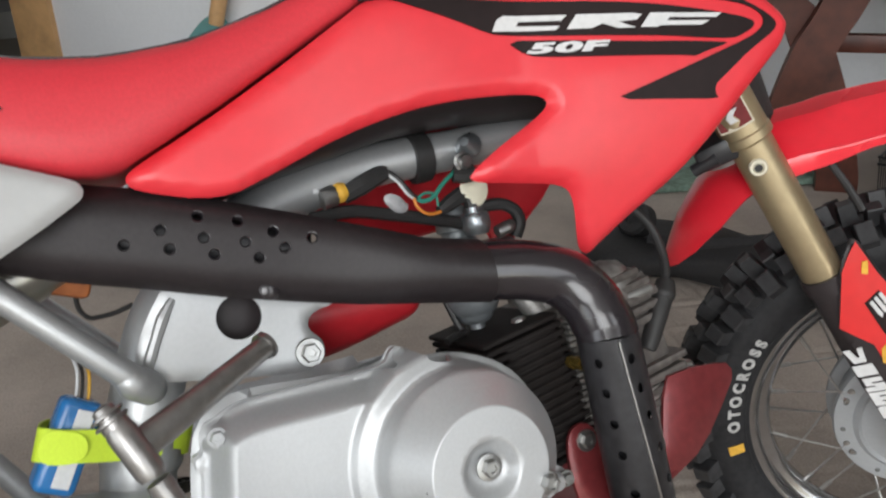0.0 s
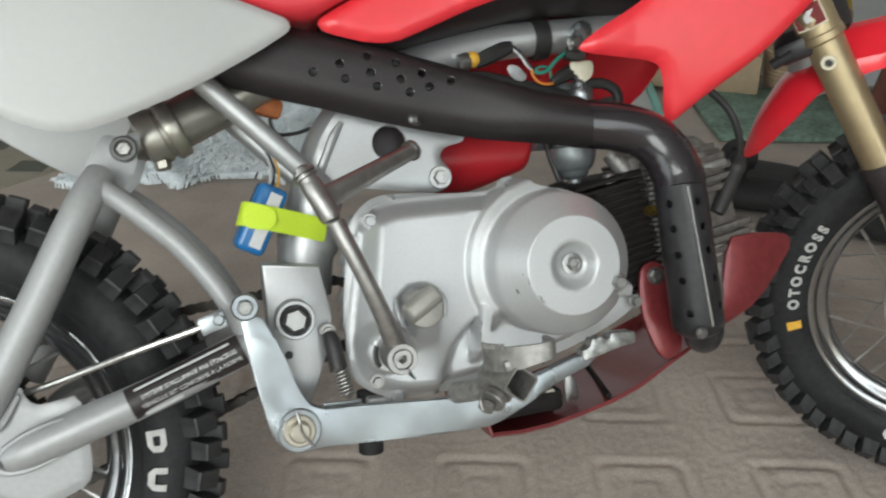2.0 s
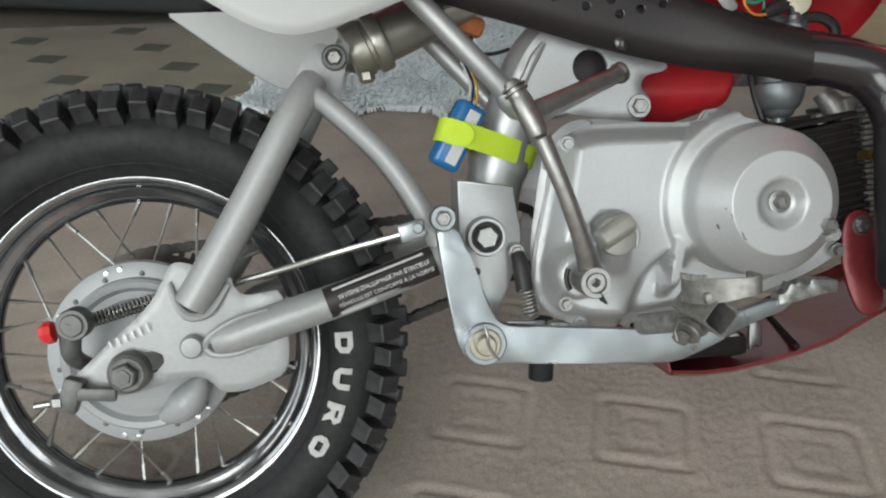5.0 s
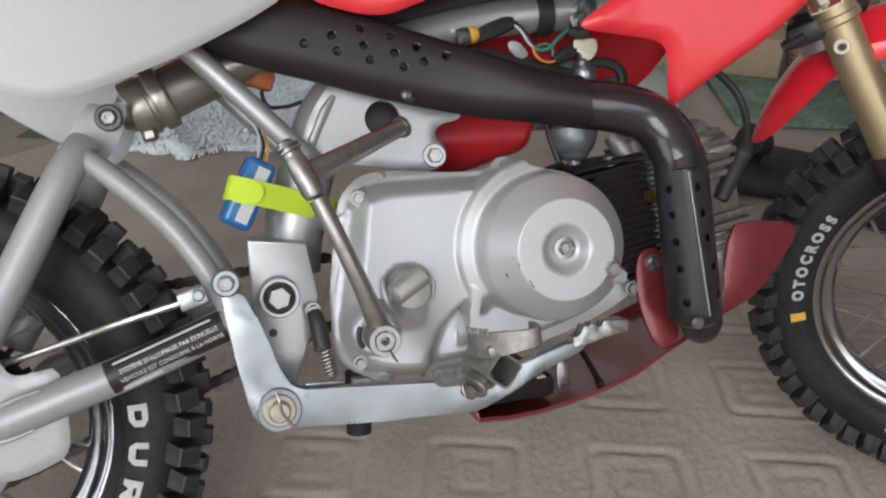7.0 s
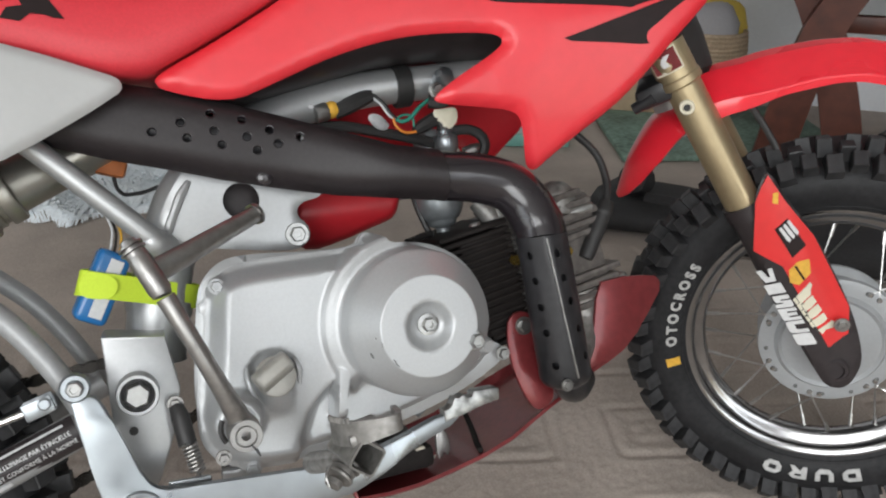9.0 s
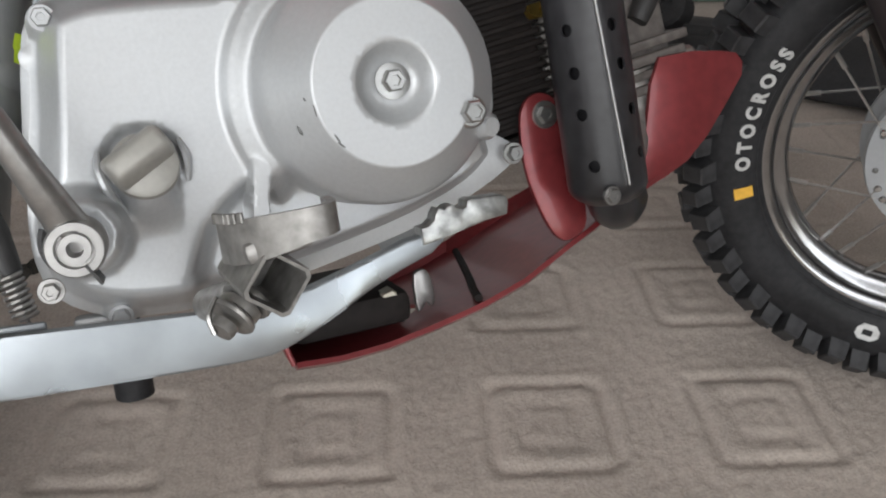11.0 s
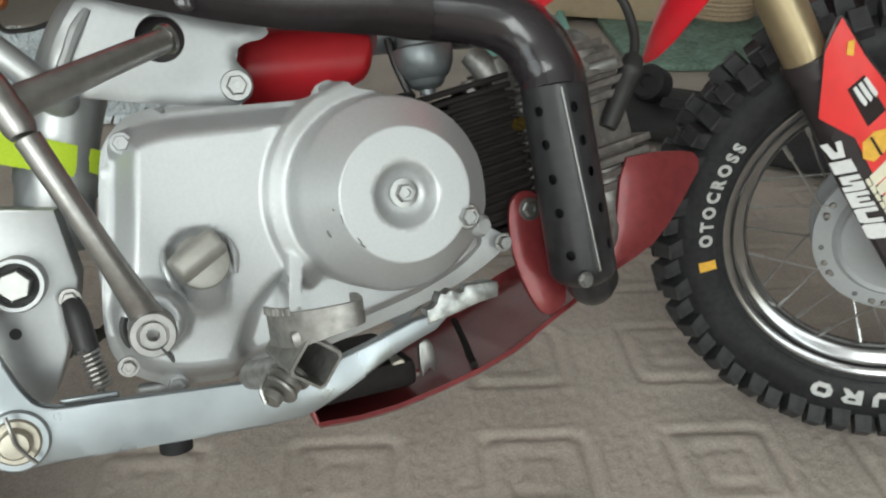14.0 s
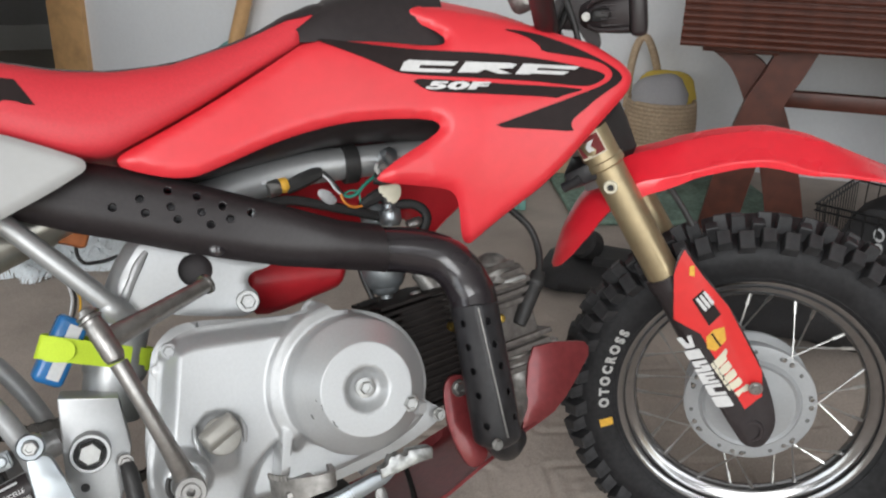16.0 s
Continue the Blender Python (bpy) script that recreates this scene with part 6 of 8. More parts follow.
# crown between the shrouds
rows = []
for x in np.linspace(0.555, 0.770, 14):
    t = lerp([(0.555, 0.612), (0.584, 0.6215), (0.668, 0.5955), (0.712, 0.5750), (0.738, 0.5590), (0.752, 0.5475), (0.770, 0.529)], x) - 0.004
    w = -(shroud_y(x, t)) - 0.005
    rows.append([Vector((x, w * a, t + (0.030 if x < 0.70 else 0.018) * (1 - a * a) ** 0.8)) for a in np.linspace(-1, 1, 15)])
part("tank_crown", solid(loft(rows), 0.002), RED, bike, "red plastic crown over the tank", angle=50)
rows = []
for x in np.linspace(0.478, 0.615, 10):
    t = lerp([(0.478, 0.600), (0.51, 0.628), (0.56, 0.642), (0.615, 0.640)], x)
    b = lerp([(0.478, 0.583), (0.521, 0.583), (0.561, 0.579), (0.615, 0.571)], x)
    sec = [(-0.076, b), (-0.0765, b + 0.4 * (t - b)), (-0.070, b + 0.75 * (t - b)), (-0.05, t), (0, t + 0.006), (0.05, t), (0.070, b + 0.75 * (t - b)), (0.0765, b + 0.4 * (t - b)), (0.076, b)]
    rows.append([Vector((x, y, z)) for y, z in sec])
part("tank_cover", solid(loft(rows), 0.002), BLACK, bike, "black plastic cover between seat and tank", angle=60)


def graphic(name, outline, material, lift, label, rounds=1):
    f = shroud_place(-1, lift, 0)
    return part(name, shell(outline, lambda u, v, d: f(u, v, 1), 0.0007, 0.0045, rounds=rounds), material, shroud, label, angle=60)


graphic("graphic_panel", [(0.4861, 0.5859), (0.5205, 0.5805), (0.5547, 0.5741), (0.5996, 0.5675), (0.6345, 0.5628), (0.6596, 0.5585), (0.6849, 0.5531), (0.7100, 0.5461), (0.7300, 0.5394), (0.7408, 0.5351), (0.7454, 0.5314), (0.7425, 0.5274), (0.7349, 0.5244), (0.7266, 0.5225), (0.7061, 0.5262), (0.6810, 0.5318), (0.6558, 0.5359), (0.6309, 0.5399), (0.5965, 0.5449), (0.5677, 0.5493), (0.5587, 0.5513), (0.5377, 0.5624), (0.5096, 0.5754)], DECAL_BLACK, 0.0012, "black graphic panel", 1)
graphic("graphic_panel", [(0.5683, 0.5457), (0.6059, 0.5404), (0.6550, 0.5317), (0.6954, 0.5256), (0.7184, 0.5212), (0.7224, 0.5198), (0.7044, 0.5168), (0.6962, 0.5145), (0.6927, 0.5159), (0.6683, 0.5199), (0.6333, 0.5250), (0.5945, 0.5308), (0.5826, 0.5336)], DECAL_BLACK, 0.0012, "black graphic stripe", 1)
graphic("graphic_arrow", [(0.6334, 0.4949), (0.6554, 0.5002), (0.6929, 0.5097), (0.7092, 0.5138), (0.7370, 0.5210), (0.7474, 0.5253), (0.7524, 0.5313), (0.7510, 0.5373), (0.7442, 0.5434), (0.7318, 0.5488), (0.7114, 0.5539), (0.6910, 0.5589), (0.6896, 0.5637), (0.6847, 0.5693), (0.6730, 0.5768), (0.6563, 0.5837), (0.6836, 0.5775), (0.7130, 0.5648), (0.7375, 0.5510), (0.7517, 0.5405), (0.7592, 0.5328), (0.7609, 0.5277), (0.7578, 0.5232), (0.7414, 0.5148), (0.7299, 0.5081), (0.7214, 0.5018), (0.7130, 0.4966), (0.7085, 0.4925), (0.7082, 0.4874), (0.7107, 0.4831), (0.6807, 0.4882)], DECAL_BLACK, 0.0012, "black arrow graphic", 1)
# the model name stands here as slanted plain shapes
for a in ([(0.5605, 0.5515), (0.5650, 0.5605), (0.5700, 0.5630), (0.6135, 0.5575), (0.6090, 0.5535), (0.5800, 0.5570), (0.5780, 0.5535), (0.6075, 0.5495), (0.6040, 0.5465)],
          [(0.6115, 0.5460), (0.6200, 0.5570), (0.6600, 0.5520), (0.6655, 0.5500), (0.6610, 0.5462), (0.6475, 0.5468), (0.6590, 0.5400), (0.6470, 0.5412), (0.6365, 0.5470), (0.6290, 0.5440), (0.6225, 0.5448)],
          [(0.6625, 0.5395), (0.6715, 0.5505), (0.7225, 0.5425), (0.7175, 0.5393), (0.6845, 0.5445), (0.6820, 0.5420), (0.7120, 0.5375), (0.7060, 0.5345), (0.6770, 0.5388), (0.6745, 0.5378)]):
    a = [(u, 0.5550 - 0.119 * (u - 0.587) + 0.82 * (v - 0.5550 + 0.119 * (u - 0.587)) - 0.0004) for u, v in a]
    graphic("name_shape", a, DECAL_WHITE, 0.0022, "white slanted name shape", 0)
fs = shroud_place(-1, 0.0022, 0)
part("model_number", words("50F", 0.0108, lambda x, y, z: fs(0.5815 + x * 3.15 + 0.70 * y, 0.5350 - x * 3.15 * 0.118 + y * 0.78, 1) + Vector((0, -z, 0)), 0.0003, 0.0, 'LEFT', 0.00055, 1.05), DECAL_WHITE, shroud, "white model number")

# white side panels
PAN = [(0.010, 0.5010), (0.058, 0.4680), (0.092, 0.4440), (0.114, 0.4310), (0.136, 0.4240), (0.160, 0.4265), (0.1931, 0.4375), (0.2289, 0.4515), (0.2704, 0.4722), (0.2900, 0.4835), (0.2965, 0.4875), (0.2985, 0.4920), (0.2965, 0.4970), (0.2900, 0.5005), (0.244, 0.5195), (0.180, 0.540), (0.100, 0.562), (0.020, 0.570), (-0.020, 0.560), (-0.02, 0.52)]
# the panel of the other side ends in a point below the seat
PAN_FAR = [(0.0165, 0.4770), (0.0175, 0.4755), (0.0446, 0.4548), (0.0779, 0.4292), (0.1000, 0.4140), (0.1137, 0.4068), (0.1275, 0.4035), (0.160, 0.409), (0.210, 0.430), (0.262, 0.458), (0.275, 0.470), (0.268, 0.4770), (0.120, 0.4772)]


def panel_place(sign):
    def place(u, v, d):
        k = max(0.0, 1 - d / 0.007)
        y = sum(lerp([(0, -0.114), (0.14, -0.116), (0.22, -0.104), (0.30, -0.082)], u + o) for o in (-0.05, -0.04, -0.03, -0.02, -0.01, 0, 0.01, 0.02, 0.03, 0.04, 0.05)) / 11
        y += 0.25 * (math.sqrt((v - 0.50) ** 2 + 0.0004) + v - 0.50) / 2 + 0.005 * k * k
        return Vector((u, y * -sign, v))
    return place


part("side_panel", shell(PAN, panel_place(-1), 0.0028, 0.0034, rounds=1, out=(0, -1, 0)), WHITE, bike, "white plastic side panel", angle=50)
far = part("side_panel", shell(PAN_FAR, lambda u, v, d: Vector((u, 0.100, v)), 0.0028, 0.006, rounds=0, out=(0, 1, 0)), WHITE, bike, "white plastic side panel", angle=50)
part("panel_bead", tube(bmesh.new(), [(x, 0.099, z) for x, z in PAN_FAR[1:7]], 0.0016, 8), WHITE, far)
bm = bmesh.new()
box(bm, (0.34, 0.10, 0.03), Matrix.Translation((0.12, 0, 0.545)), 0.006)
part("seat_base", bm, BLACK, bike, "black plastic seat base")

# kick starter
bm = bmesh.new()
lathe(bm, [(0.0112, 0.0), (0.0116, 0.006), (0.0116, 0.024), (0.0106, 0.0268), (0.0076, 0.0268), (0.0073, 0.0235), (0.0064, 0.0235), (0.0061, 0.0262), (0.0032, 0.0262), (0.0026, 0.016), (0, 0.016)], at(0.339, -0.124, 0.2445), 36)
tube(bm, [(0.338, -0.140, 0.252), (0.328, -0.151, 0.280), (0.316, -0.157, 0.312), (0.303, -0.156, 0.345)], [0.0084, 0.0063, 0.0058, 0.0064], 16)
kick = part("kick_starter", bm, STEEL, bike, "worn steel kick starter lever")
bm = tube(bmesh.new(), [(0.3015, -0.154, 0.346), (0.3005, -0.153, 0.350), (0.2920, -0.149, 0.370), (0.2905, -0.148, 0.374)], [0.0060, 0.0076, 0.0076, 0.0066], 20, smooth=False)
lathe(bm, [(0.0070, 0.0), (0.0070, 0.003), (0.0088, 0.0035), (0.0088, 0.0048), (0.0062, 0.0052), (0.0062, 0.0066), (0.0086, 0.0070), (0.0084, 0.0084), (0.0058, 0.0088), (0.0054, 0.0115), (0.0034, 0.0128), (0, 0.0128)], Matrix.Translation((0.2905, -0.148, 0.373)) @ Vector((-0.42, 0.2, 0.88)).to_track_quat('Z', 'Y').to_matrix().to_4x4(), 18)
part("knuckle", bm, STEEL, kick, "steel folding knuckle")
bm = tube(bmesh.new(), [(0.295, -0.147, 0.360), (0.318, -0.137, 0.3685), (0.345, -0.124, 0.379), (0.370, -0.111, 0.3885), (0.371, -0.1105, 0.389), (0.3735, -0.109, 0.390)], [0.0086, 0.0078, 0.0069, 0.0062, 0.0080, 0.0080], 14, n=3)
part("kick_pedal", bm, STEEL, kick, "folded steel kick pedal")
bm = bmesh.new()
box(bm, (0.0012, 0.016, 0.0095), Matrix.Translation((0.3440, -0.1435, 0.2335)) @ Matrix.Rotation(radians(-28), 4, 'Y'))
part("clamp_slot", bm, CABLE, kick)
# shade behind the lever boss, put in as a black arc
arc = [(0.339 + 0.0142 * math.cos(a), -0.1235, 0.2445 + 0.0142 * math.sin(a)) for a in np.linspace(radians(150), radians(215), 7)]
part("shaft_gap", tube(bmesh.new(), arc, 0.0020, 8, n=2), CABLE, engine, "black arc that draws the shade behind the kick lever boss")
part("pinch_bolt", bolt(bmesh.new(), 0.3240, -0.122, 0.2260, 0.0038, 0.006), STEEL, kick)

# brake pedal
PED = [(0.233, 0.281), (0.237, 0.2845), (0.242, 0.2855), (0.248, 0.284), (0.251, 0.281), (0.2555, 0.270), (0.260, 0.256), (0.2675, 0.233), (0.274, 0.217), (0.279, 0.2125), (0.287, 0.210), (0.340, 0.2045), (0.398, 0.199), (0.415, 0.1995), (0.437, 0.203), (0.497, 0.2195), (0.503, 0.2095), (0.468, 0.1985), (0.440, 0.1855), (0.420, 0.1765), (0.404, 0.173), (0.340, 0.178), (0.285, 0.182), (0.268, 0.182), (0.259, 0.1835), (0.252, 0.188), (0.247, 0.1945), (0.244, 0.203), (0.2405, 0.230)]
pedal = part("brake_pedal", sheet(PED, -0.113, 0.008, 0.0014, 1), ZINC, bike, "zinc plated rear brake pedal")
tip = [(0.4894, 0.2115), (0.4896, 0.2202), (0.4933, 0.2206), (0.4966, 0.2228), (0.4977, 0.2255), (0.4999, 0.2285), (0.5028, 0.2274), (0.5048, 0.2287), (0.5073, 0.2291), (0.5095, 0.2272), (0.5118, 0.2262), (0.5140, 0.2266), (0.5151, 0.2296), (0.5174, 0.2304), (0.5217, 0.2298), (0.5261, 0.2299), (0.5339, 0.2293), (0.5366, 0.2282), (0.5371, 0.2254), (0.5359, 0.2191), (0.5243, 0.2179), (0.5115, 0.2157), (0.4988, 0.2131)]
bm = sheet(tip, -0.1150, 0.012, 0.0012)
part("pedal_tip", bm, WORN, pedal, "worn bright pedal tip with blunt teeth")
bm = bmesh.new()
lathe(bm, [(0.0160, 0), (0.0160, 0.003), (0.0150, 0.004), (0.0140, 0.004)], at(0.265, -0.112, 0.1985), 30)
part("pivot_washer", bm, ZINC, pedal, "plated washer round the pivot")
bm = bmesh.new()
lathe(bm, [(0.0120, 0.003), (0.0120, 0.0045), (0.0110, 0.0055), (0.0080, 0.0055), (0.0076, 0.010), (0.0066, 0.0112), (0, 0.0116)], at(0.265, -0.112, 0.1985), 26)
part("pedal_pivot", bm, BRASSY, pedal, "tarnished pivot pin in a washer")
bm = tube(bmesh.new(), [(0.2640, -0.124, 0.214), (0.2655, -0.126, 0.207), (0.2665, -0.1245, 0.1985), (0.2735, -0.1235, 0.1875)], 0.0011, 6)
part("split_pin", bm, STEEL, pedal)
bm = bmesh.new()
lathe(bm, [(0.0098, 0), (0.0098, 0.004), (0.0085, 0.006), (0.0058, 0.006), (0.0052, 0.0085), (0, 0.009)], at(0.2385, -0.113, 0.2925), 22)
part("rod_pin", bm, ZINC, pedal)
part("pin_head", lathe(bmesh.new(), [(0.0056, 0.006), (0.0056, 0.0098), (0.0046, 0.0110), (0.0030, 0.0110), (0.0026, 0.0096), (0, 0.0096)], at(0.2385, -0.113, 0.2925), 6), SHINY, pedal, "bright pin head")
hel = [(0.0050 * math.cos(k * math.tau / 9), 0.0050 * math.sin(k * math.tau / 9), 0.0028 * k / 9) for k in range(9 * 8 + 1)]
Ms = Matrix.Translation((0.3065, -0.086, 0.210)) @ Vector((-0.16, 0.08, 1)).to_track_quat('Z', 'Y').to_matrix().to_4x4()
bm = tube(bmesh.new(), [Ms @ Vector(p) for p in hel], 0.0011, 6, smooth=False)
tube(bm, [(0.3055, -0.086, 0.212), (0.309, -0.088, 0.204), (0.3125, -0.092, 0.201)], 0.0011, 6)
spring = part("return_spring", bm, STEEL, bike, "small coil return spring with black sleeve")
bm = tube(bmesh.new(), [(0.2985, -0.0745, 0.259), (0.3005, -0.078, 0.250), (0.3025, -0.081, 0.230)], [0.0050, 0.0066, 0.0068], 14)
part("spring_sleeve", bm, CABLE, spring)
part("spring_screw", bolt(bmesh.new(), 0.2985, -0.0735, 0.2600, 0.0042, 0.005), STEEL, spring)
bm = bmesh.new()
box(bm, (0.030, 0.004, 0.006), Matrix.Translation((0.300, -0.094, 0.2065)) @ Matrix.Rotation(radians(4), 4, 'Y'), 0.0015)
part("spring_tab", bm, ZINC, spring)

def spline4(pts, n=4):
    """A smooth line through points of four numbers."""
    a = spline([p[:3] for p in pts], n)
    w = np.interp(np.linspace(0, 1, len(a)), np.linspace(0, 1, len(pts)), [p[3] for p in pts])
    return [(*p, float(g)) for p, g in zip(a, w)]


# foot peg: bracket, square socket and a bent toothed strip
bm = bmesh.new()
tube(bm, [(0.3830, -0.108, 0.2035), (0.3855, -0.111, 0.204), (0.402, -0.155, 0.2150)], [0.0068, 0.0080, 0.0080], 18, smooth=False)
peg = part("foot_peg", bm, CAST, bike, "grimy cast foot peg with bent tread")
# a thin-walled square tube, open towards the viewer
Ms = at(0.4045, -0.173, 0.2268) @ Matrix.Rotation(radians(45 + 6), 4, 'Z') @ Matrix.Rotation(radians(10), 4, 'X')
q = 0.0102
prof = [Vector(p) for p in ((-q, -q + 0.002), (-q + 0.002, -q), (q - 0.002, -q), (q, -q + 0.002), (q, q - 0.002), (q - 0.002, q), (-q + 0.002, q), (-q, q - 0.002))]
rows = [[Ms @ Vector((p.x * g, p.y * g, h)) for p in prof] for g, h in ((1.0, -0.016), (1.0, 0.0225), (0.98, 0.0235), (0.85, 0.0235), (0.83, 0.0225), (0.83, -0.014))]
part("peg_socket", loft(rows, True, True), CAST, peg, "hollow square peg socket", angle=25)
# stacked bent washers and a split pin below the socket
ax_w = Vector((-0.75, -0.45, -0.48)).normalized()
for k, (r, h) in enumerate(((0.0120, 0.003), (0.0098, 0.004), (0.0112, 0.0022), (0.0062, 0.004))):
    Mw = Matrix.Translation(Vector((0.3985, -0.175, 0.2175)) + ax_w * 0.0048 * k) @ Vector(ax_w + Vector((0.05 * (k % 2), 0.06, 0))).to_track_quat('Z', 'Y').to_matrix().to_4x4()
    part("peg_washer", lathe(bmesh.new(), [(0, 0), (r, 0), (r * 1.03, h * 0.5), (r * 0.98, h), (0, h)], Mw @ Matrix.Diagonal((1, 0.8, 1, 1)), 18), CAST, peg)
part("split_pin", tube(bmesh.new(), [(0.386, -0.180, 0.221), (0.382, -0.183, 0.215), (0.383, -0.184, 0.208)], 0.0011, 6), STEEL, peg)
PEG_LINE = [(0.3915, -0.170, 0.2400, 0.0085), (0.3960, -0.185, 0.2405, 0.0085), (0.4060, -0.199, 0.2425, 0.0078), (0.4190, -0.207, 0.2450, 0.0062), (0.4285, -0.2075, 0.2460, 0.0056), (0.4330, -0.200, 0.2462, 0.0056), (0.4340, -0.184, 0.2462, 0.0056)]
rows = []
for x, y, z, g in spline4(PEG_LINE):
    rows.append([Vector((x, y, z + h * g)) for h in (-1, -0.5, 0.5, 1)])
bm = solid(loft(rows), 0.0036)
part("peg_tread", bm, CAST, peg, "bent toothed peg tread")
TEETH = spline4(PEG_LINE, 8)
for k in (1, 3, 5, 7, 9, 11):
    x, y, z, g = TEETH[k]
    part("tread_tooth", box(bmesh.new(), (0.0016, 0.0030, 0.0042), Matrix.Translation((x, y, z + g + 0.0006)) @ Matrix.Rotation(radians(35), 4, 'Z'), 0.0004, 1), CAST, peg)
bm = bmesh.new()
box(bm, (0.026, 0.034, 0.009), Matrix.Translation((0.411, -0.178, 0.2380)) @ Matrix.Rotation(radians(-8), 4, 'Y'), 0.003)
part("peg_web", bm, CAST, peg)

# skid plate
SKIDZ = [(0.4245, 0.1510), (0.450, 0.1490), (0.476, 0.1500), (0.505, 0.1545), (0.535, 0.1605), (0.562, 0.1685), (0.591, 0.1815), (0.612, 0.1900), (0.640, 0.2010), (0.668, 0.2110)]
SKIDW = [(0.4245, 0.067), (0.535, 0.067), (0.562, 0.066), (0.591, 0.064), (0.612, 0.061), (0.640, 0.055), (0.668, 0.052)]
half = [(x, -lerp(SKIDW, x)) for x in np.linspace(0.4245, 0.668, 14)]


def skid_place(u, v, d):
    e = max(0.0, 1 - (lerp(SKIDW, u) - abs(v)) / 0.004)
    return Vector((u, v, lerp(SKIDZ, u) + 0.0028 * e * e + (0.006 * e if v > 0 else 0)))


oval = [(x + 0.490, y) for x, y in ((0.020 * math.cos(a), -0.012 + 0.015 * math.sin(a)) for a in np.linspace(0, math.tau, 22, endpoint=False))]
skid = part("skid_plate", shell(half + [(x, -y) for x, y in half[::-1]], skid_place, 0.003, 0.005, [oval], 0, (0, 0, 1)), ANOD, bike, "dark red anodised skid plate", angle=40)
part("skid_rear_lip", box(bmesh.new(), (0.003, 0.132, 0.016), Matrix.Translation((0.4215, 0, 0.1590)) @ Matrix.Rotation(radians(-14), 4, 'Y'), 0.0008, 1), ANOD, skid, "bent rear lip of the skid plate")
# the slot between the plates is not cut: a black bar gives its darkness
part("skid_rib", tube(bmesh.new(), [(0.5345, -0.0600, 0.1640), (0.5390, -0.0400, 0.1655), (0.5455, -0.0184, 0.1660), (0.5565, 0.0234, 0.1680), (0.5638, 0.0535, 0.1700)], 0.0026, 8), FINS, skid, "black bar that stands in for the dark slot across the plate")
part("skid_upright", sheet([(0.573, 0.264), (0.579, 0.274), (0.590, 0.276), (0.599, 0.268), (0.602, 0.235), (0.612, 0.197), (0.600, 0.186), (0.588, 0.188), (0.578, 0.210), (0.572, 0.236)], -0.062, 0.003, 0.0008, 2), ANOD, skid)
part("skid_bolt", bolt(bmesh.new(), 0.5885, -0.0625, 0.2625, 0.0055, 0.005), SHINY, skid, "bright skid plate bolt")
part("skid_front", sheet([(0.652, 0.206), (0.660, 0.235), (0.668, 0.270), (0.676, 0.2855), (0.700, 0.2865), (0.722, 0.2840), (0.733, 0.2815), (0.7375, 0.2755), (0.736, 0.2670), (0.722, 0.2500), (0.706, 0.2320), (0.690, 0.2190), (0.672, 0.2110)], -0.052, 0.003, 0.0008), ANOD, skid)
# added black box: the shade under the silver engine, put in as colour
bm = bmesh.new()
box(bm, (0.070, 0.104, 0.020), Matrix.Translation((0.462, 0.0, 0.1665)), 0.006)
part("sump", bm, FINS, engine, "black box that puts in the shade under the engine")
bm = bmesh.new()
lathe(bm, [(0.0068, 0), (0.0068, 0.009), (0.0056, 0.0105), (0, 0.0105)], at(0.4850, -0.0400, 0.1715) @ Matrix.Rotation(0.25, 4, 'Z'), 6)
part("drain_nut", bm, BRASSY, engine, "pale yellow plated drain nut")
bm = tube(bmesh.new(), [(0.338, 0.025, 0.185), (0.337, 0.028, 0.150), (0.336, 0.030, 0.128)], [0.010, 0.0115, 0.0115], 16)
part("stand_rubber", bm, RUBBER, bike, "black rubber stop under the frame")
part("drain_bracket", sheet([(x + 0.0165, z - 0.002) for x, z in ((0.486, 0.160), (0.4865, 0.182), (0.4895, 0.185), (0.4945, 0.185), (0.4975, 0.181), (0.4985, 0.166), (0.4955, 0.161), (0.4925, 0.166), (0.4905, 0.162))], -0.040, 0.004, 0.001, 1), STEEL, engine, "grey bent bracket under the engine")

# red guard behind the engine, carburettor, harness
part("air_box", shell([(0.420, 0.360), (0.424, 0.402), (0.440, 0.414), (0.480, 0.412), (0.524, 0.402), (0.5240, 0.3935), (0.5205, 0.3840), (0.5172, 0.3735), (0.5110, 0.3668), (0.4950, 0.3628), (0.4650, 0.3535), (0.4360, 0.3480)],
                      lambda u, v, d: Vector((u, 0.020 + 0.006 * max(0.0, 1 - d / 0.006) ** 2 + 0.6 * (v - 0.385) ** 2 / 0.03, v)), 0.003, 0.003, rounds=1), GUARD_RED, bike, "dark red guard behind the engine", angle=60)
bm = bmesh.new()
M = Matrix.Translation((0.5500, 0.0, 0.0))
lathe(bm, [(0.0060, 0.3500), (0.0060, 0.3535), (0.0100, 0.3550), (0.0128, 0.3575), (0.0140, 0.3610), (0.0165, 0.3625), (0.0190, 0.3665), (0.0212, 0.3720), (0.0220, 0.3780), (0.0220, 0.3830), (0.0175, 0.3850), (0.0175, 0.4100), (0.0125, 0.4130)], M, 30)
M = Matrix.Translation((0.556, 0.02, 0.0))
lathe(bm, [(0.017, 0.390), (0.017, 0.415), (0.0125, 0.420), (0.0125, 0.424), (0.0155, 0.426), (0.0155, 0.436), (0.0120, 0.438), (0.010, 0.444), (0, 0.445)], M, 26)
tube(bm, [(0.52, 0.02, 0.400), (0.60, 0.02, 0.397)], 0.016, 18)
carb = part("carburettor", bm, CARB, bike, "grey cast carburettor with float bowl")
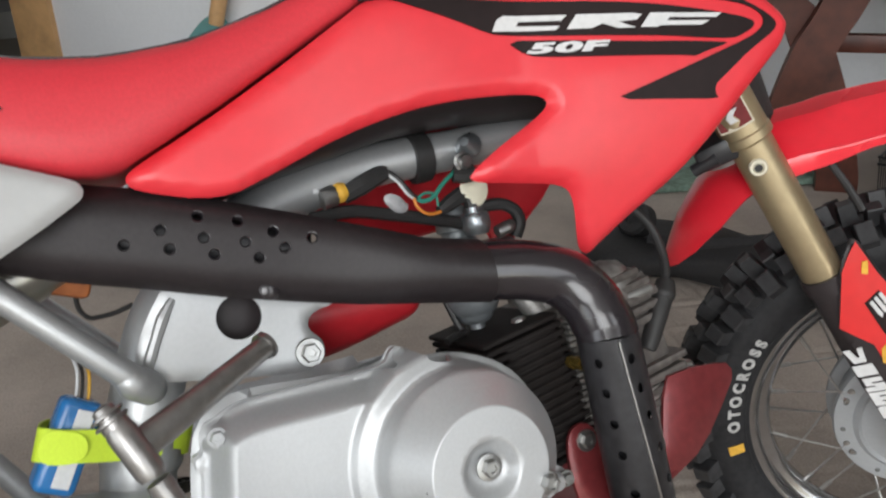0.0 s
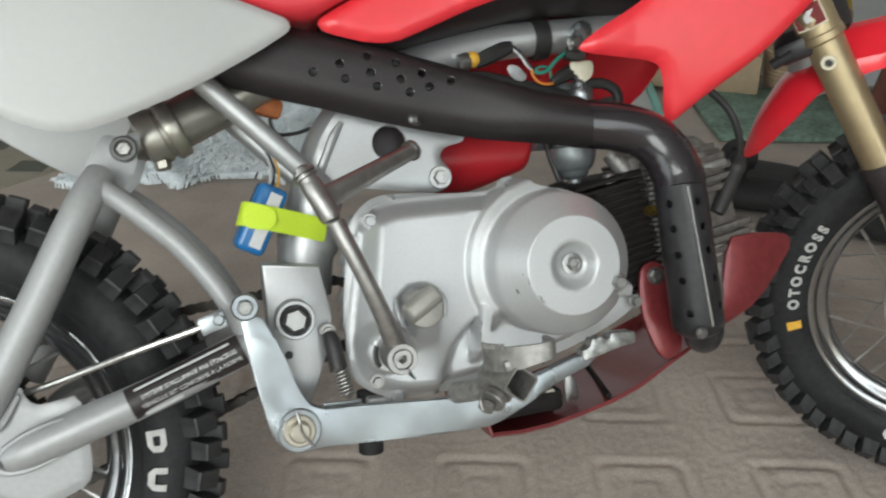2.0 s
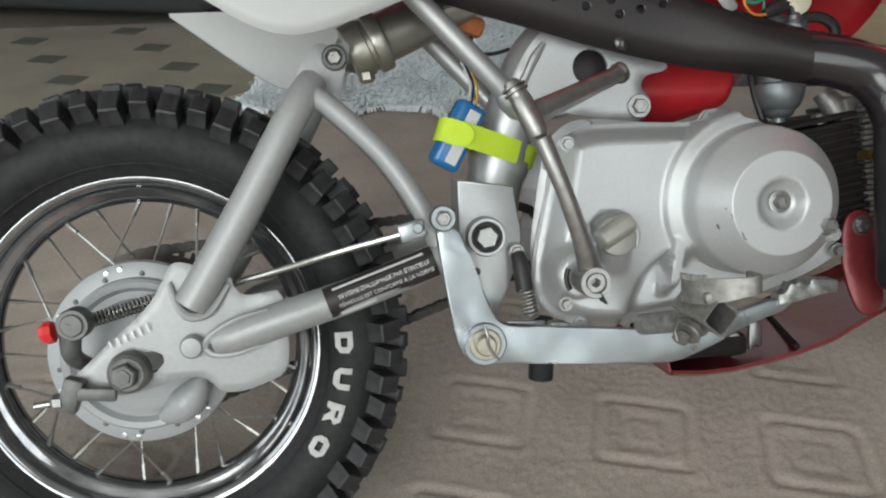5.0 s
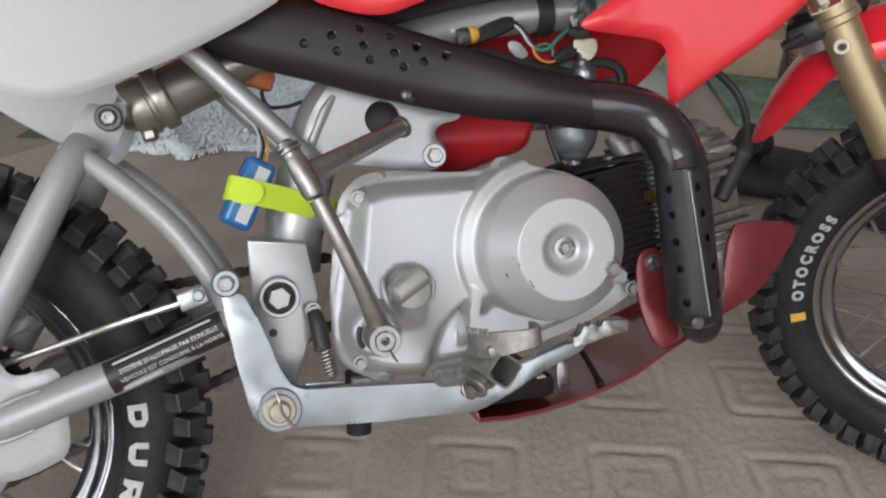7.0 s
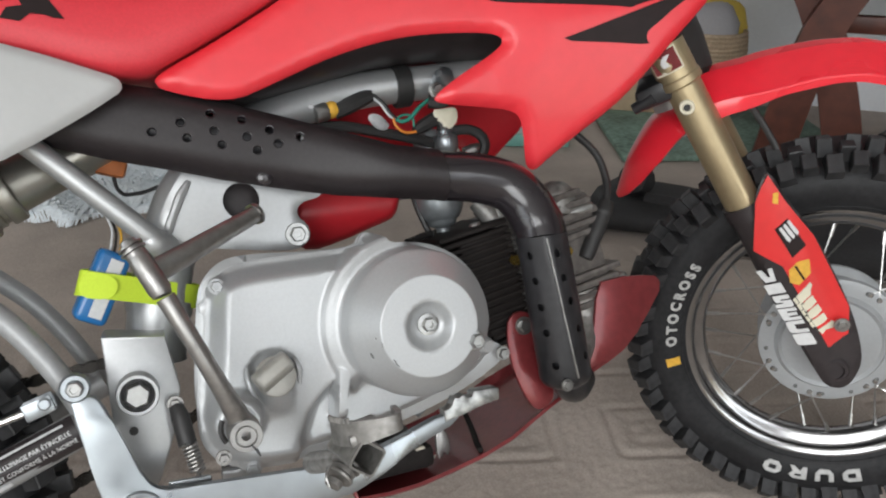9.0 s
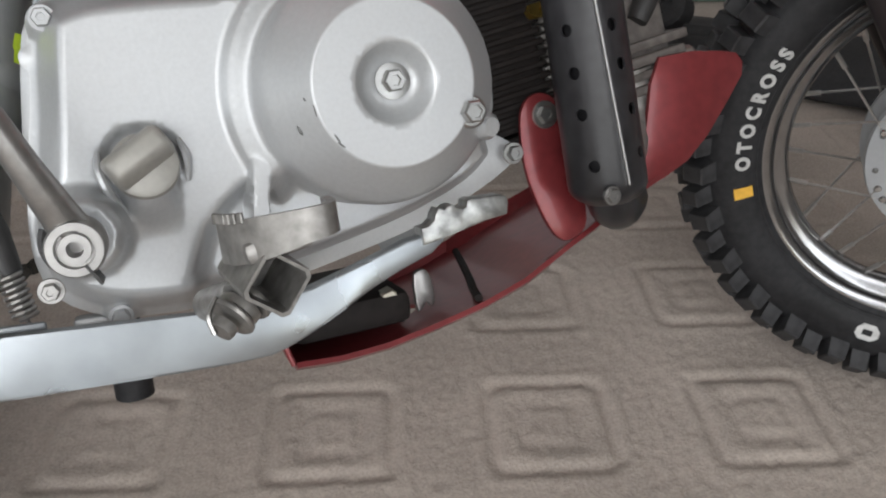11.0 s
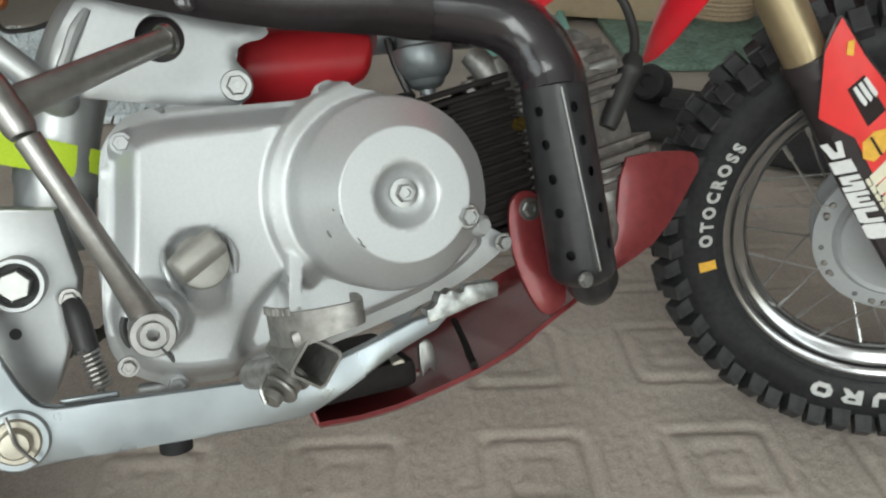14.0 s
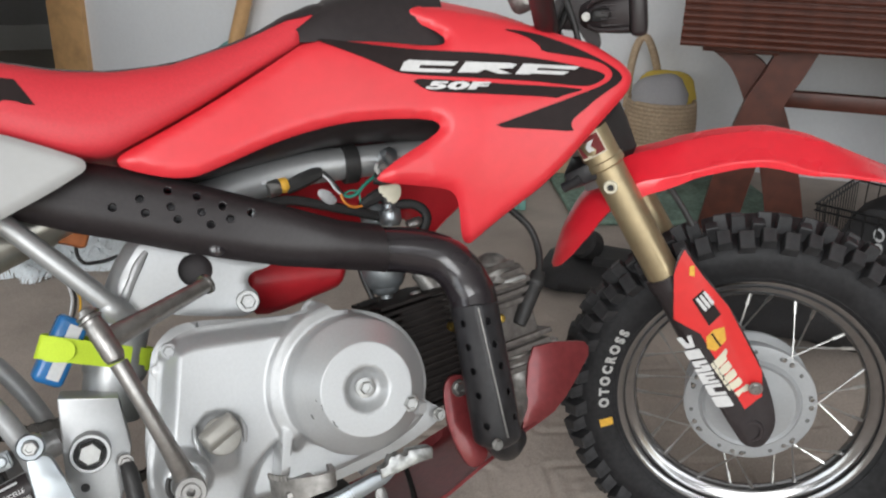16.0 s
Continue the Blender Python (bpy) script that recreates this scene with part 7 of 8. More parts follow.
bm = tube(bmesh.new(), [(0.5270, 0.004, 0.392), (0.5290, 0.002, 0.376), (0.5345, 0.0, 0.3560), (0.5360, -0.004, 0.3500), (0.5270, -0.010, 0.3500), (0.5170, -0.014, 0.3480)], 0.0030, 8)
part("overflow_hose", bm, CABLE, carb)
bm = tube(bmesh.new(), [(0.572, 0.004, 0.440), (0.588, 0.002, 0.4395), (0.599, 0.0, 0.433), (0.602, 0.0, 0.423), (0.597, 0.002, 0.412)], 0.0050, 10)
part("fuel_hose", bm, CABLE, carb, "black curved fuel hose")
bm = tube(bmesh.new(), [(0.580, -0.002, 0.4185), (0.590, -0.002, 0.421), (0.595, -0.001, 0.424)], [0.0050, 0.0055, 0.0030], 12)
part("hose_clip", bm, SHINY, carb, "bright hose fitting")
bm = lathe(bmesh.new(), [(0.0085, 0.420), (0.0105, 0.424), (0.0112, 0.427), (0.0112, 0.434), (0.0100, 0.4365), (0.0075, 0.437), (0.007, 0.441), (0, 0.441)], Matrix.Translation((0.5635, -0.002, 0.0)), 12)
part("carburettor_nut", bm, ZINC, carb, "ribbed bright cap nut")
# wiring under the tank
cream = [(0.5530, 0.4600), (0.5600, 0.4595), (0.5720, 0.4605), (0.5765, 0.4580), (0.5755, 0.4480), (0.5680, 0.4405), (0.5610, 0.4430), (0.5600, 0.4480), (0.5540, 0.4500)]
part("connector", plate(cream, -0.010, 0.012, 0.004, [], 1, 0.002), CREAM, bike, "cream plastic wiring connector")
bm = lathe(bmesh.new(), [(0.0070, -0.0065), (0.0086, -0.0055), (0.0086, 0.004), (0.0070, 0.0065)], Matrix.Translation((0.4545, 0.0, 0.4680)) @ Vector((0.97, 0, 0.2)).to_track_quat('Z', 'Y').to_matrix().to_4x4(), 10)
wp = part("wire_plug", bm, SHINY, bike, "metal wire plug with yellow end")
part("plug_end", tube(bmesh.new(), [(0.4600, 0.0, 0.4690), (0.4640, 0.0, 0.4698), (0.4680, 0.0, 0.4706)], [0.0072, 0.0078, 0.0060], 14), YELLOW, wp)
part("plug_nub", box(bmesh.new(), (0.005, 0.005, 0.004), Matrix.Translation((0.4455, -0.003, 0.4735)), 0.001, 1), PAPER, wp)
wrap = [(0.4940, 0.4600), (0.4985, 0.4630), (0.5060, 0.4605), (0.5100, 0.4555), (0.5135, 0.4505), (0.5080, 0.4455), (0.5030, 0.4470), (0.4965, 0.4535)]
part("wire_wrap", plate(wrap, -0.004, 0.004, 0.003, [], 1, 0.002), WRAP, bike, "crumpled clear wrapping on the wires")
for pts, r, mt in (([(0.466, 0.002, 0.467), (0.480, 0.0, 0.472), (0.494, 0.0, 0.477), (0.502, -0.002, 0.478)], [0.0065, 0.0075, 0.0070, 0.0045], CABLE),
                   ([(0.440, 0.004, 0.455), (0.470, 0.004, 0.455), (0.500, 0.002, 0.447), (0.530, 0.0, 0.438), (0.556, 0.002, 0.430)], 0.0048, CABLE),
                   ([(0.502, -0.002, 0.478), (0.508, -0.006, 0.470), (0.513, -0.007, 0.461), (0.518, -0.006, 0.455)], 0.0022, CABLE),
                   ([(0.500, -0.003, 0.477), (0.506, -0.0075, 0.469), (0.511, -0.008, 0.460), (0.517, -0.007, 0.455)], 0.0011, PAPER),
                   ([(0.517, -0.006, 0.456), (0.523, -0.007, 0.4525), (0.531, -0.008, 0.4545), (0.541, -0.008, 0.463), (0.552, -0.006, 0.4695)], 0.0018, GREEN_WIRE),
                   ([(0.518, -0.006, 0.455), (0.526, -0.006, 0.4580), (0.5335, -0.006, 0.4555), (0.5345, -0.005, 0.447)], 0.0011, GREEN_WIRE),
                   ([(0.516, -0.007, 0.457), (0.5165, -0.008, 0.4505), (0.521, -0.008, 0.4445), (0.528, -0.007, 0.4420), (0.536, -0.006, 0.4425)], 0.0013, ORANGE),
                   ([(0.535, -0.004, 0.443), (0.545, -0.003, 0.4475), (0.556, -0.002, 0.4515), (0.563, 0.0, 0.4505)], [0.0040, 0.0062, 0.0068, 0.0060], CABLE),
                   ([(0.560, -0.002, 0.452), (0.5635, -0.002, 0.445), (0.5635, -0.002, 0.436)], [0.0060, 0.0068, 0.0068], CABLE),
                   ([(0.550, -0.008, 0.468), (0.558, -0.010, 0.466), (0.566, -0.012, 0.467)], 0.0062, CABLE)):
    part("wire", tube(bmesh.new(), pts, r, 8), mt, bike)
bm = lathe(bmesh.new(), [(0.0078, 0), (0.0078, 0.0016), (0.0056, 0.002), (0.0056, 0.007), (0.0045, 0.0082), (0, 0.0082)], at(0.5575, -0.012, 0.4755), 8)
part("terminal_bolt", bm, SHINY, bike, "bright wiring terminal bolt")
bm = lathe(bmesh.new(), [(0.0095, 0), (0.0105, 0.003), (0.0060, 0.010), (0.0035, 0.014), (0, 0.0145)], Matrix.Translation((0.5685, -0.006, 0.4860)) @ Vector((-0.6, -0.7, 0.3)).to_track_quat('Z', 'Y').to_matrix().to_4x4(), 14)
part("tank_tap", bm, ZINC, bike, "grey fuel tap under the tank")
bm = bmesh.new()
lathe(bm, [(0.0185, -0.007), (0.0195, -0.006), (0.0195, 0.006), (0.0185, 0.007)], Matrix.Translation((0.533, 0.013, 0.486)) @ Matrix.Rotation(radians(88), 4, 'Y'), 22)
part("tank_strap", bm, CABLE, bike, "black strap round the frame tube")
bm = bmesh.new()
box(bm, (0.026, 0.016, 0.016), Matrix.Translation((0.279, 0.0, 0.443)) @ Matrix.Rotation(radians(20), 4, 'Y'), 0.004)
part("taped_joint", bm, RUST, bike, "rust coloured taped wire joint")
bm = tube(bmesh.new(), [(0.281, 0.0, 0.434), (0.2815, 0.0, 0.426), (0.2860, 0.0, 0.4195), (0.2936, 0.0, 0.4187), (0.3023, 0.0, 0.4193), (0.3133, 0.0, 0.4222)], 0.0016, 8)
part("wire", bm, CABLE, bike)

# battery pack and its strap on the frame tube
B = bike.matrix_basis
pack = bmesh.new()
box(pack, (0.0245, 0.020, 0.056), bevel=0.005, seg=3)
pk_m = B @ Matrix.Translation((0.2605, -0.038, 0.3515)) @ Matrix.Rotation(radians(30), 4, 'Y') @ Matrix.Rotation(radians(12), 4, 'Z')
battery = tagged(finish(pack, "battery_pack", BLUE, None, "", pk_m), "blue shrink-wrapped battery pack strapped to the frame tube", "battery")
bm = bmesh.new()
box(bm, (0.010, 0.0008, 0.046), Matrix.Translation((0.002, -0.0105, 0)), 0.0003, 1)
part("label", bm, PAPER, battery, "pale printed label")
for cc, dx in ((YELLOW, 0.003), (CABLE, -0.001), (PAPER, -0.004)):
    bm = tube(bmesh.new(), [(dx, 0.0, 0.027), (dx - 0.001, 0.003, 0.034), (dx - 0.004, 0.010, 0.044), (dx - 0.014, 0.022, 0.056)], 0.0010, 6)
    part("wire", bm, cc, battery)
ax = Vector((0.36, 0, 0.93)).normalized()
loop = spline([(0.2445, -0.040, 0.3575), (0.2490, -0.0505, 0.3570), (0.2630, -0.0530, 0.3525), (0.2840, -0.0450, 0.3455), (0.3080, -0.0310, 0.3370), (0.3300, -0.006, 0.3290), (0.3240, 0.020, 0.3310), (0.2960, 0.030, 0.3410), (0.2660, 0.010, 0.3510), (0.2480, -0.018, 0.3570)], 5, True)
rows = [[p + ax * h for h in (-0.0095, -0.0085, 0.0085, 0.0095)] for p in loop + loop[:1]]
bm = solid(loft(rows), 0.0016)
strap = tagged(finish(bm, "hook_and_loop_strap", NEON, None, "", B.copy()), "fluorescent yellow hook-and-loop strap round the battery pack", "strap")
tabo = [(-0.012, -0.010), (0.006, -0.010), (0.013, -0.005), (0.014, 0.002), (0.009, 0.009), (-0.012, 0.010)]


def tab_place(u, v, d):
    return Vector((0.2590, -0.0545, 0.3535)) + Vector((0.93, 0.06, -0.32)).normalized() * u + ax * v


part("strap_end", shell(tabo, tab_place, 0.0016, 0.003), NEON, strap, "rounded loose end of the strap")

# ---------------------------------------------------------------- things in the room


# pine post where the wall ends
tagged(finish(box(bmesh.new(), (0.150, 0.20, 2.52), bevel=0.003), "door_frame", PINE, None, "", SLANT @ pose(-1.624, 2.425, 1.23)), "pale pine door frame at the end of the wall", "door frame", "", "structure")

# wooden table with crossed legs and a ribbed edge
tb = tagged(new("wooden_table"), "red-brown stained wooden table with crossed legs and ribbed edge boards", "table")
tb.matrix_basis = SLANT @ pose(0.747, 1.80, FLOOR_Z)
for k in range(4):
    bm = box(bmesh.new(), (0.95, 0.142, 0.028), bevel=0.004)
    part("top_board", bm, MAHOGANY, tb, m=Matrix.Translation((0.277, -0.02 + 0.147 * k, 0.612)))
for yy in (-0.09, 0.485):
    part("apron", box(bmesh.new(), (0.95, 0.018, 0.155), bevel=0.002), MAHOGANY, tb, m=Matrix.Translation((0.277, yy, 0.5195)))
    for k in range(11):
        part("rib", tube(bmesh.new(), [(-0.476, 0, 0), (0.476, 0, 0)], 0.0062, 8), MAHOGANY, tb, m=Matrix.Translation((0.277, yy - 0.010, 0.447 + 0.0144 * k)))
for x0 in (0.0, 0.62):
    for k, pts in enumerate(([(0.052, 0.436), (0.030, 0.380), (0.000, 0.314), (-0.034, 0.180), (-0.057, 0.038), (-0.063, 0.0)], [(-0.112, 0.436), (-0.045, 0.392), (0.000, 0.314), (0.050, 0.190), (0.088, 0.055), (0.094, 0.0)])):
        rows = []
        for p in spline([(x0 + a, 0.036 * k - 0.018, b) for a, b in pts], 5):
            w = 0.043
            rows.append([Vector((p.x - w, p.y - 0.017, p.z)), Vector((p.x + w, p.y - 0.017, p.z)), Vector((p.x + w, p.y + 0.017, p.z)), Vector((p.x - w, p.y + 0.017, p.z))])
        part("leg", loft(rows, True, True), MAHOGANY, tb, angle=30)
bm = box(bmesh.new(), (0.62, 0.03, 0.038), bevel=0.004)
part("stretcher", bm, MAHOGANY, tb, m=Matrix.Translation((0.31, 0.050, 0.317)))
for x0 in (0.0, 0.62):
    bm = box(bmesh.new(), (0.16, 0.52, 0.016), bevel=0.003)
    part("cross_rail", bm, MAHOGANY, tb, m=Matrix.Translation((x0 - 0.07, 0.19, 0.436)))

# wicker basket with cushions
bk = tagged(new("wicker_basket"), "round straw wicker basket with a tall handle against the wall", "basket")
BK = SLANT @ pose(0.508, 2.20, FLOOR_Z + 0.018)
bk.matrix_basis = BK
for k in range(18):
    z = 0.006 + 0.0115 * k
    r = 0.086 + 0.012 * math.sin(math.pi * min(1, k / 20))
    prof = [(r + 0.0065 * math.cos(a), z + 0.0065 * math.sin(a)) for a in np.linspace(0, math.tau, 8, endpoint=False)]
    part("woven_coil", lathe(bmesh.new(), prof, Matrix(), 36, closed=True), WICKER, bk)
part("base", lathe(bmesh.new(), [(0.0, 0.0), (0.088, 0.0), (0.088, 0.010), (0.0, 0.010)], Matrix(), 30), WICKER, bk)
bm = tube(bmesh.new(), [(-0.098, 0.02, 0.17), (-0.100, 0.02, 0.26), (-0.088, 0.02, 0.345), (-0.068, 0.02, 0.372), (-0.046, 0.02, 0.345), (-0.022, 0.045, 0.27), (-0.012, 0.065, 0.19)], 0.011, 10)
part("handle", bm, WICKER, bk, "woven basket handle")


def cushion(name, sx, sy, sz, m, material, label):
    rows = []
    for a in np.linspace(-1, 1, 13):
        w = math.sqrt(max(0, 1 - abs(a) ** 3.5))
        rows.append([Vector((sx * a, sy * (0.15 + 0.85 * w) * math.copysign(abs(math.cos(t)) ** 0.7, math.cos(t)), sz * w * math.copysign(abs(math.sin(t)) ** 0.8, math.sin(t)))) for t in np.linspace(0, math.tau, 20, endpoint=False)])
    return tagged(finish(loft(rows, True, True), name, material, None, "", m, 60), label, "cushion", "cushions in the basket")


CUSHY = mat("yellow_cushion_fabric", (0.66, 0.48, 0.09), 0.85, grain=300, var=0.12, bump=0.4)
CUSHG = mat("grey_cushion_fabric", (0.34, 0.33, 0.34), 0.9, grain=300, var=0.12, bump=0.4)
cushion("yellow_cushion", 0.088, 0.036, 0.075, BK @ pose(0.006, 0.040, 0.208, 8, 0, 0), CUSHY, "mustard yellow cushion standing in the basket")
cushion("grey_cushion", 0.080, 0.042, 0.068, BK @ pose(-0.006, -0.034, 0.212, -8, -14, 0), CUSHG, "grey fabric cushion standing in the basket")

# black wire basket with a dark bag beyond the table
wb = tagged(new("wire_basket"), "black wire basket on the floor beside the table", "basket")
wb.matrix_basis = pose(1.935, 0.689, FLOOR_Z, 0, 0, 25)
for z, g in ((0.125, 1.0), (0.110, 0.99), (0.004, 0.9)):
    q = [(-0.16 * g, -0.09 * g, z), (0.16 * g, -0.09 * g, z), (0.16 * g, 0.09 * g, z), (-0.16 * g, 0.09 * g, z), (-0.16 * g, -0.09 * g, z)]
    part("rim_wire", tube(bmesh.new(), q, 0.0028, 6, smooth=False), WIRE, wb)
for k in range(15):
    x = -0.15 + 0.0214 * k
    part("wire", tube(bmesh.new(), [(x, -0.09, 0.124), (x * 0.9, -0.081, 0.004), (x * 0.9, 0.081, 0.004), (x, 0.09, 0.124)], 0.0014, 5, smooth=False), WIRE, wb)
for k in range(6):
    y = -0.07 + 0.028 * k
    part("wire", tube(bmesh.new(), [(-0.16, y, 0.124), (-0.144, y * 0.9, 0.004), (0.144, y * 0.9, 0.004), (0.16, y, 0.124)], 0.0014, 5, smooth=False), WIRE, wb)
rows = []
for x, w, h in ((-0.148, 0.070, 0.105), (-0.142, 0.080, 0.130), (-0.09, 0.082, 0.145), (-0.03, 0.078, 0.140), (0.04, 0.070, 0.120), (0.09, 0.060, 0.110), (0.11, 0.04, 0.09)):
    rows.append([Vector((x, w * math.cos(t), 0.008 + h * max(0, math.sin(t)) ** 0.8)) for t in np.linspace(0, math.pi, 11)] + [Vector((x, -w * 0.5, 0.006)), Vector((x, w * 0.5, 0.006))])
pouch = tagged(finish(loft(rows, True, True), "fabric_bag", SHOE, None, "", wb.matrix_basis @ pose(0.0, -0.04, 0.0, 0, 0, 0), 60), "black fabric bag with white ring marks in the wire basket", "bag")
for y, z, turn in ((-0.006, 0.085, 20), (-0.008, 0.052, -10)):
    ring_m = Matrix.Translation((-0.1515, y, z)) @ Matrix.Rotation(radians(-90), 4, 'Y') @ Matrix.Rotation(radians(turn), 4, 'Z') @ Matrix.Diagonal((1.15, 0.8, 1, 1))
    part("ring_mark", lathe(bmesh.new(), [(0.009, -0.003), (0.009, 0.003), (0.013, 0.003), (0.013, -0.003)], ring_m, 20, closed=True), PAPER, pouch, "white printed ring mark")

# teal paddle with a wooden shaft, leaning on the wall
pd = tagged(new("paddle"), "wooden paddle with a teal blade leaning on the wall", "paddle")
pd.matrix_basis = pose(0.719, 2.38, FLOOR_Z, 10, 14, 0)
part("shaft", tube(bmesh.new(), [(0, 0, 0.27), (0, 0, 0.9), (0, 0, 1.35)], 0.0245, 14), PINE, pd, "pale wooden shaft")
part("blade", shell([(-0.11, 0.0), (0.11, 0.0), (0.115, 0.10), (0.085, 0.20), (0.030, 0.30), (-0.030, 0.30), (-0.085, 0.20), (-0.115, 0.10)], lambda u, v, d: Vector((u, -0.008 + 0.008 * max(0, 1 - d / 0.02), v)), 0.014, 0.02), TEAL, pd, "teal painted blade")

# pale blue shaggy rug: a sheet with many tufts
rng = np.random.default_rng(11)
rg = tagged(new("shaggy_rug"), "pale blue shaggy rug lying in folds on the carpet", "rug")
c0, ux, uy = Vector((0.03, 1.215, FLOOR_Z)), Vector((0.985, -0.17, 0)), Vector((0.2, 0.98, 0))
rows = []
for a in np.linspace(-0.09, 0.60, 42):
    row = []
    for b in np.linspace(-0.05, 0.62, 26):
        fold = 0.022 * max(0, math.sin(a * 19 + 1.5 * math.sin(b * 9))) ** 2 + 0.012 * math.sin(b * 14 + a * 6) ** 2
        edge = 0.02 * math.sin(a * 31) + 0.012 * math.sin(a * 67)
        row.append(c0 + ux * a + uy * (b + edge * (b < 0.05)) + Vector((0, 0, 0.010 + fold)))
    rows.append(row)
part("backing", solid(loft(rows), 0.008), FLEECE, rg, angle=60)
verts, faces = [], []


def strand(p, d, w, lift):
    """One bent lying strand of the pile."""
    n = len(verts)
    for t, up, g in ((0, 0.0, 1.0), (0.5, 1.0, 1.0), (1.0, 0.35, 0.4)):
        c = p + d * t + Vector((0, 0, lift * up))
        verts.extend((tuple(c - w * g), tuple(c + w * g)))
    faces.extend(((n, n + 1, n + 3, n + 2), (n + 2, n + 3, n + 5, n + 4)))


for k in range(15000):
    i, j = rng.random() * 40.9, rng.random() ** 1.3 * 24.9
    p = rows[int(i)][int(j)].lerp(rows[int(i) + 1][int(j) + 1], rng.random())
    turn = 0.9 * math.sin(0.35 * i) + 0.6 * math.sin(0.5 * j + 0.2 * i) + rng.normal(0, 0.5)
    d = (ux * math.sin(turn) - uy * math.cos(turn)) * (0.010 + 0.012 * rng.random())
    strand(p, d, Vector((-d.y, d.x, 0)).normalized() * (0.0011 + 0.0012 * rng.random()), 0.003 + 0.006 * rng.random())
# longer locks hang over the front edge
for k in range(420):
    i = rng.random() * 40.9
    p = rows[int(i)][0].lerp(rows[int(i) + 1][0], i % 1)
    lock = math.sin(int(i * 2.3) * 12.9)
    d = ux * (0.010 * lock + rng.normal(0, 0.003)) - uy * (0.005 + 0.011 * abs(lock) + 0.005 * rng.random())
    strand(p, d - Vector((0, 0, max(0, p.z - FLOOR_Z - 0.003))), ux * (0.0012 + 0.001 * rng.random()), 0.004)
me = bpy.data.meshes.new("pile")
me.from_pydata(verts, [], faces)
me.materials.append(FLEECE)
pile = new("pile_tuft", me)
pile.parent = rg
tagged(pile, kind="stuff")

# green rug, mint-framed board, dark bag
bm = bmesh.new()
box(bm, (0.56, 0.42, 0.016), bevel=0.006)
GREENRUG = mat("green_woven_rug", (0.20, 0.29, 0.235), 0.9, grain=90, var=0.5, bump=0.6, dist=0.003, stain=12)
tagged(finish(bm, "green_mat", GREENRUG, None, "", pose(1.692, 1.143, FLOOR_Z + 0.010, 0, 0, -20)), "green woven mat lying on the carpet", "mat")
cd = tagged(new("cardboard_box"), "low tan cardboard box lying on the green mat", "box")
cd.matrix_basis = pose(1.565, 1.485, FLOOR_Z + 0.018, 0, 0, -36)
KRAFT = mat("tan_cardboard", (0.42, 0.32, 0.21), 0.8, grain=60, var=0.12)
part("carton", box(bmesh.new(), (0.34, 0.20, 0.10), Matrix.Translation((0, 0, 0.05)), 0.003), KRAFT, cd)
bo = tagged(new("framed_board"), "white board with a mint plastic frame lying on the carpet", "board")
bo.matrix_basis = pose(1.276, 1.405, FLOOR_Z + 0.004, 0, 0, -24)
part("panel", box(bmesh.new(), (0.18, 0.364, 0.014), Matrix.Translation((0, 0, 0.008)), 0.001), WHITE, bo)
for x, y, sx, sy in ((0.099, 0, 0.018, 0.400), (-0.099, 0, 0.018, 0.400), (0, 0.191, 0.18, 0.018), (0, -0.191, 0.18, 0.018)):
    part("frame_bar", box(bmesh.new(), (sx, sy, 0.030), Matrix.Translation((x, y, 0.013)), 0.003), MINT, bo)
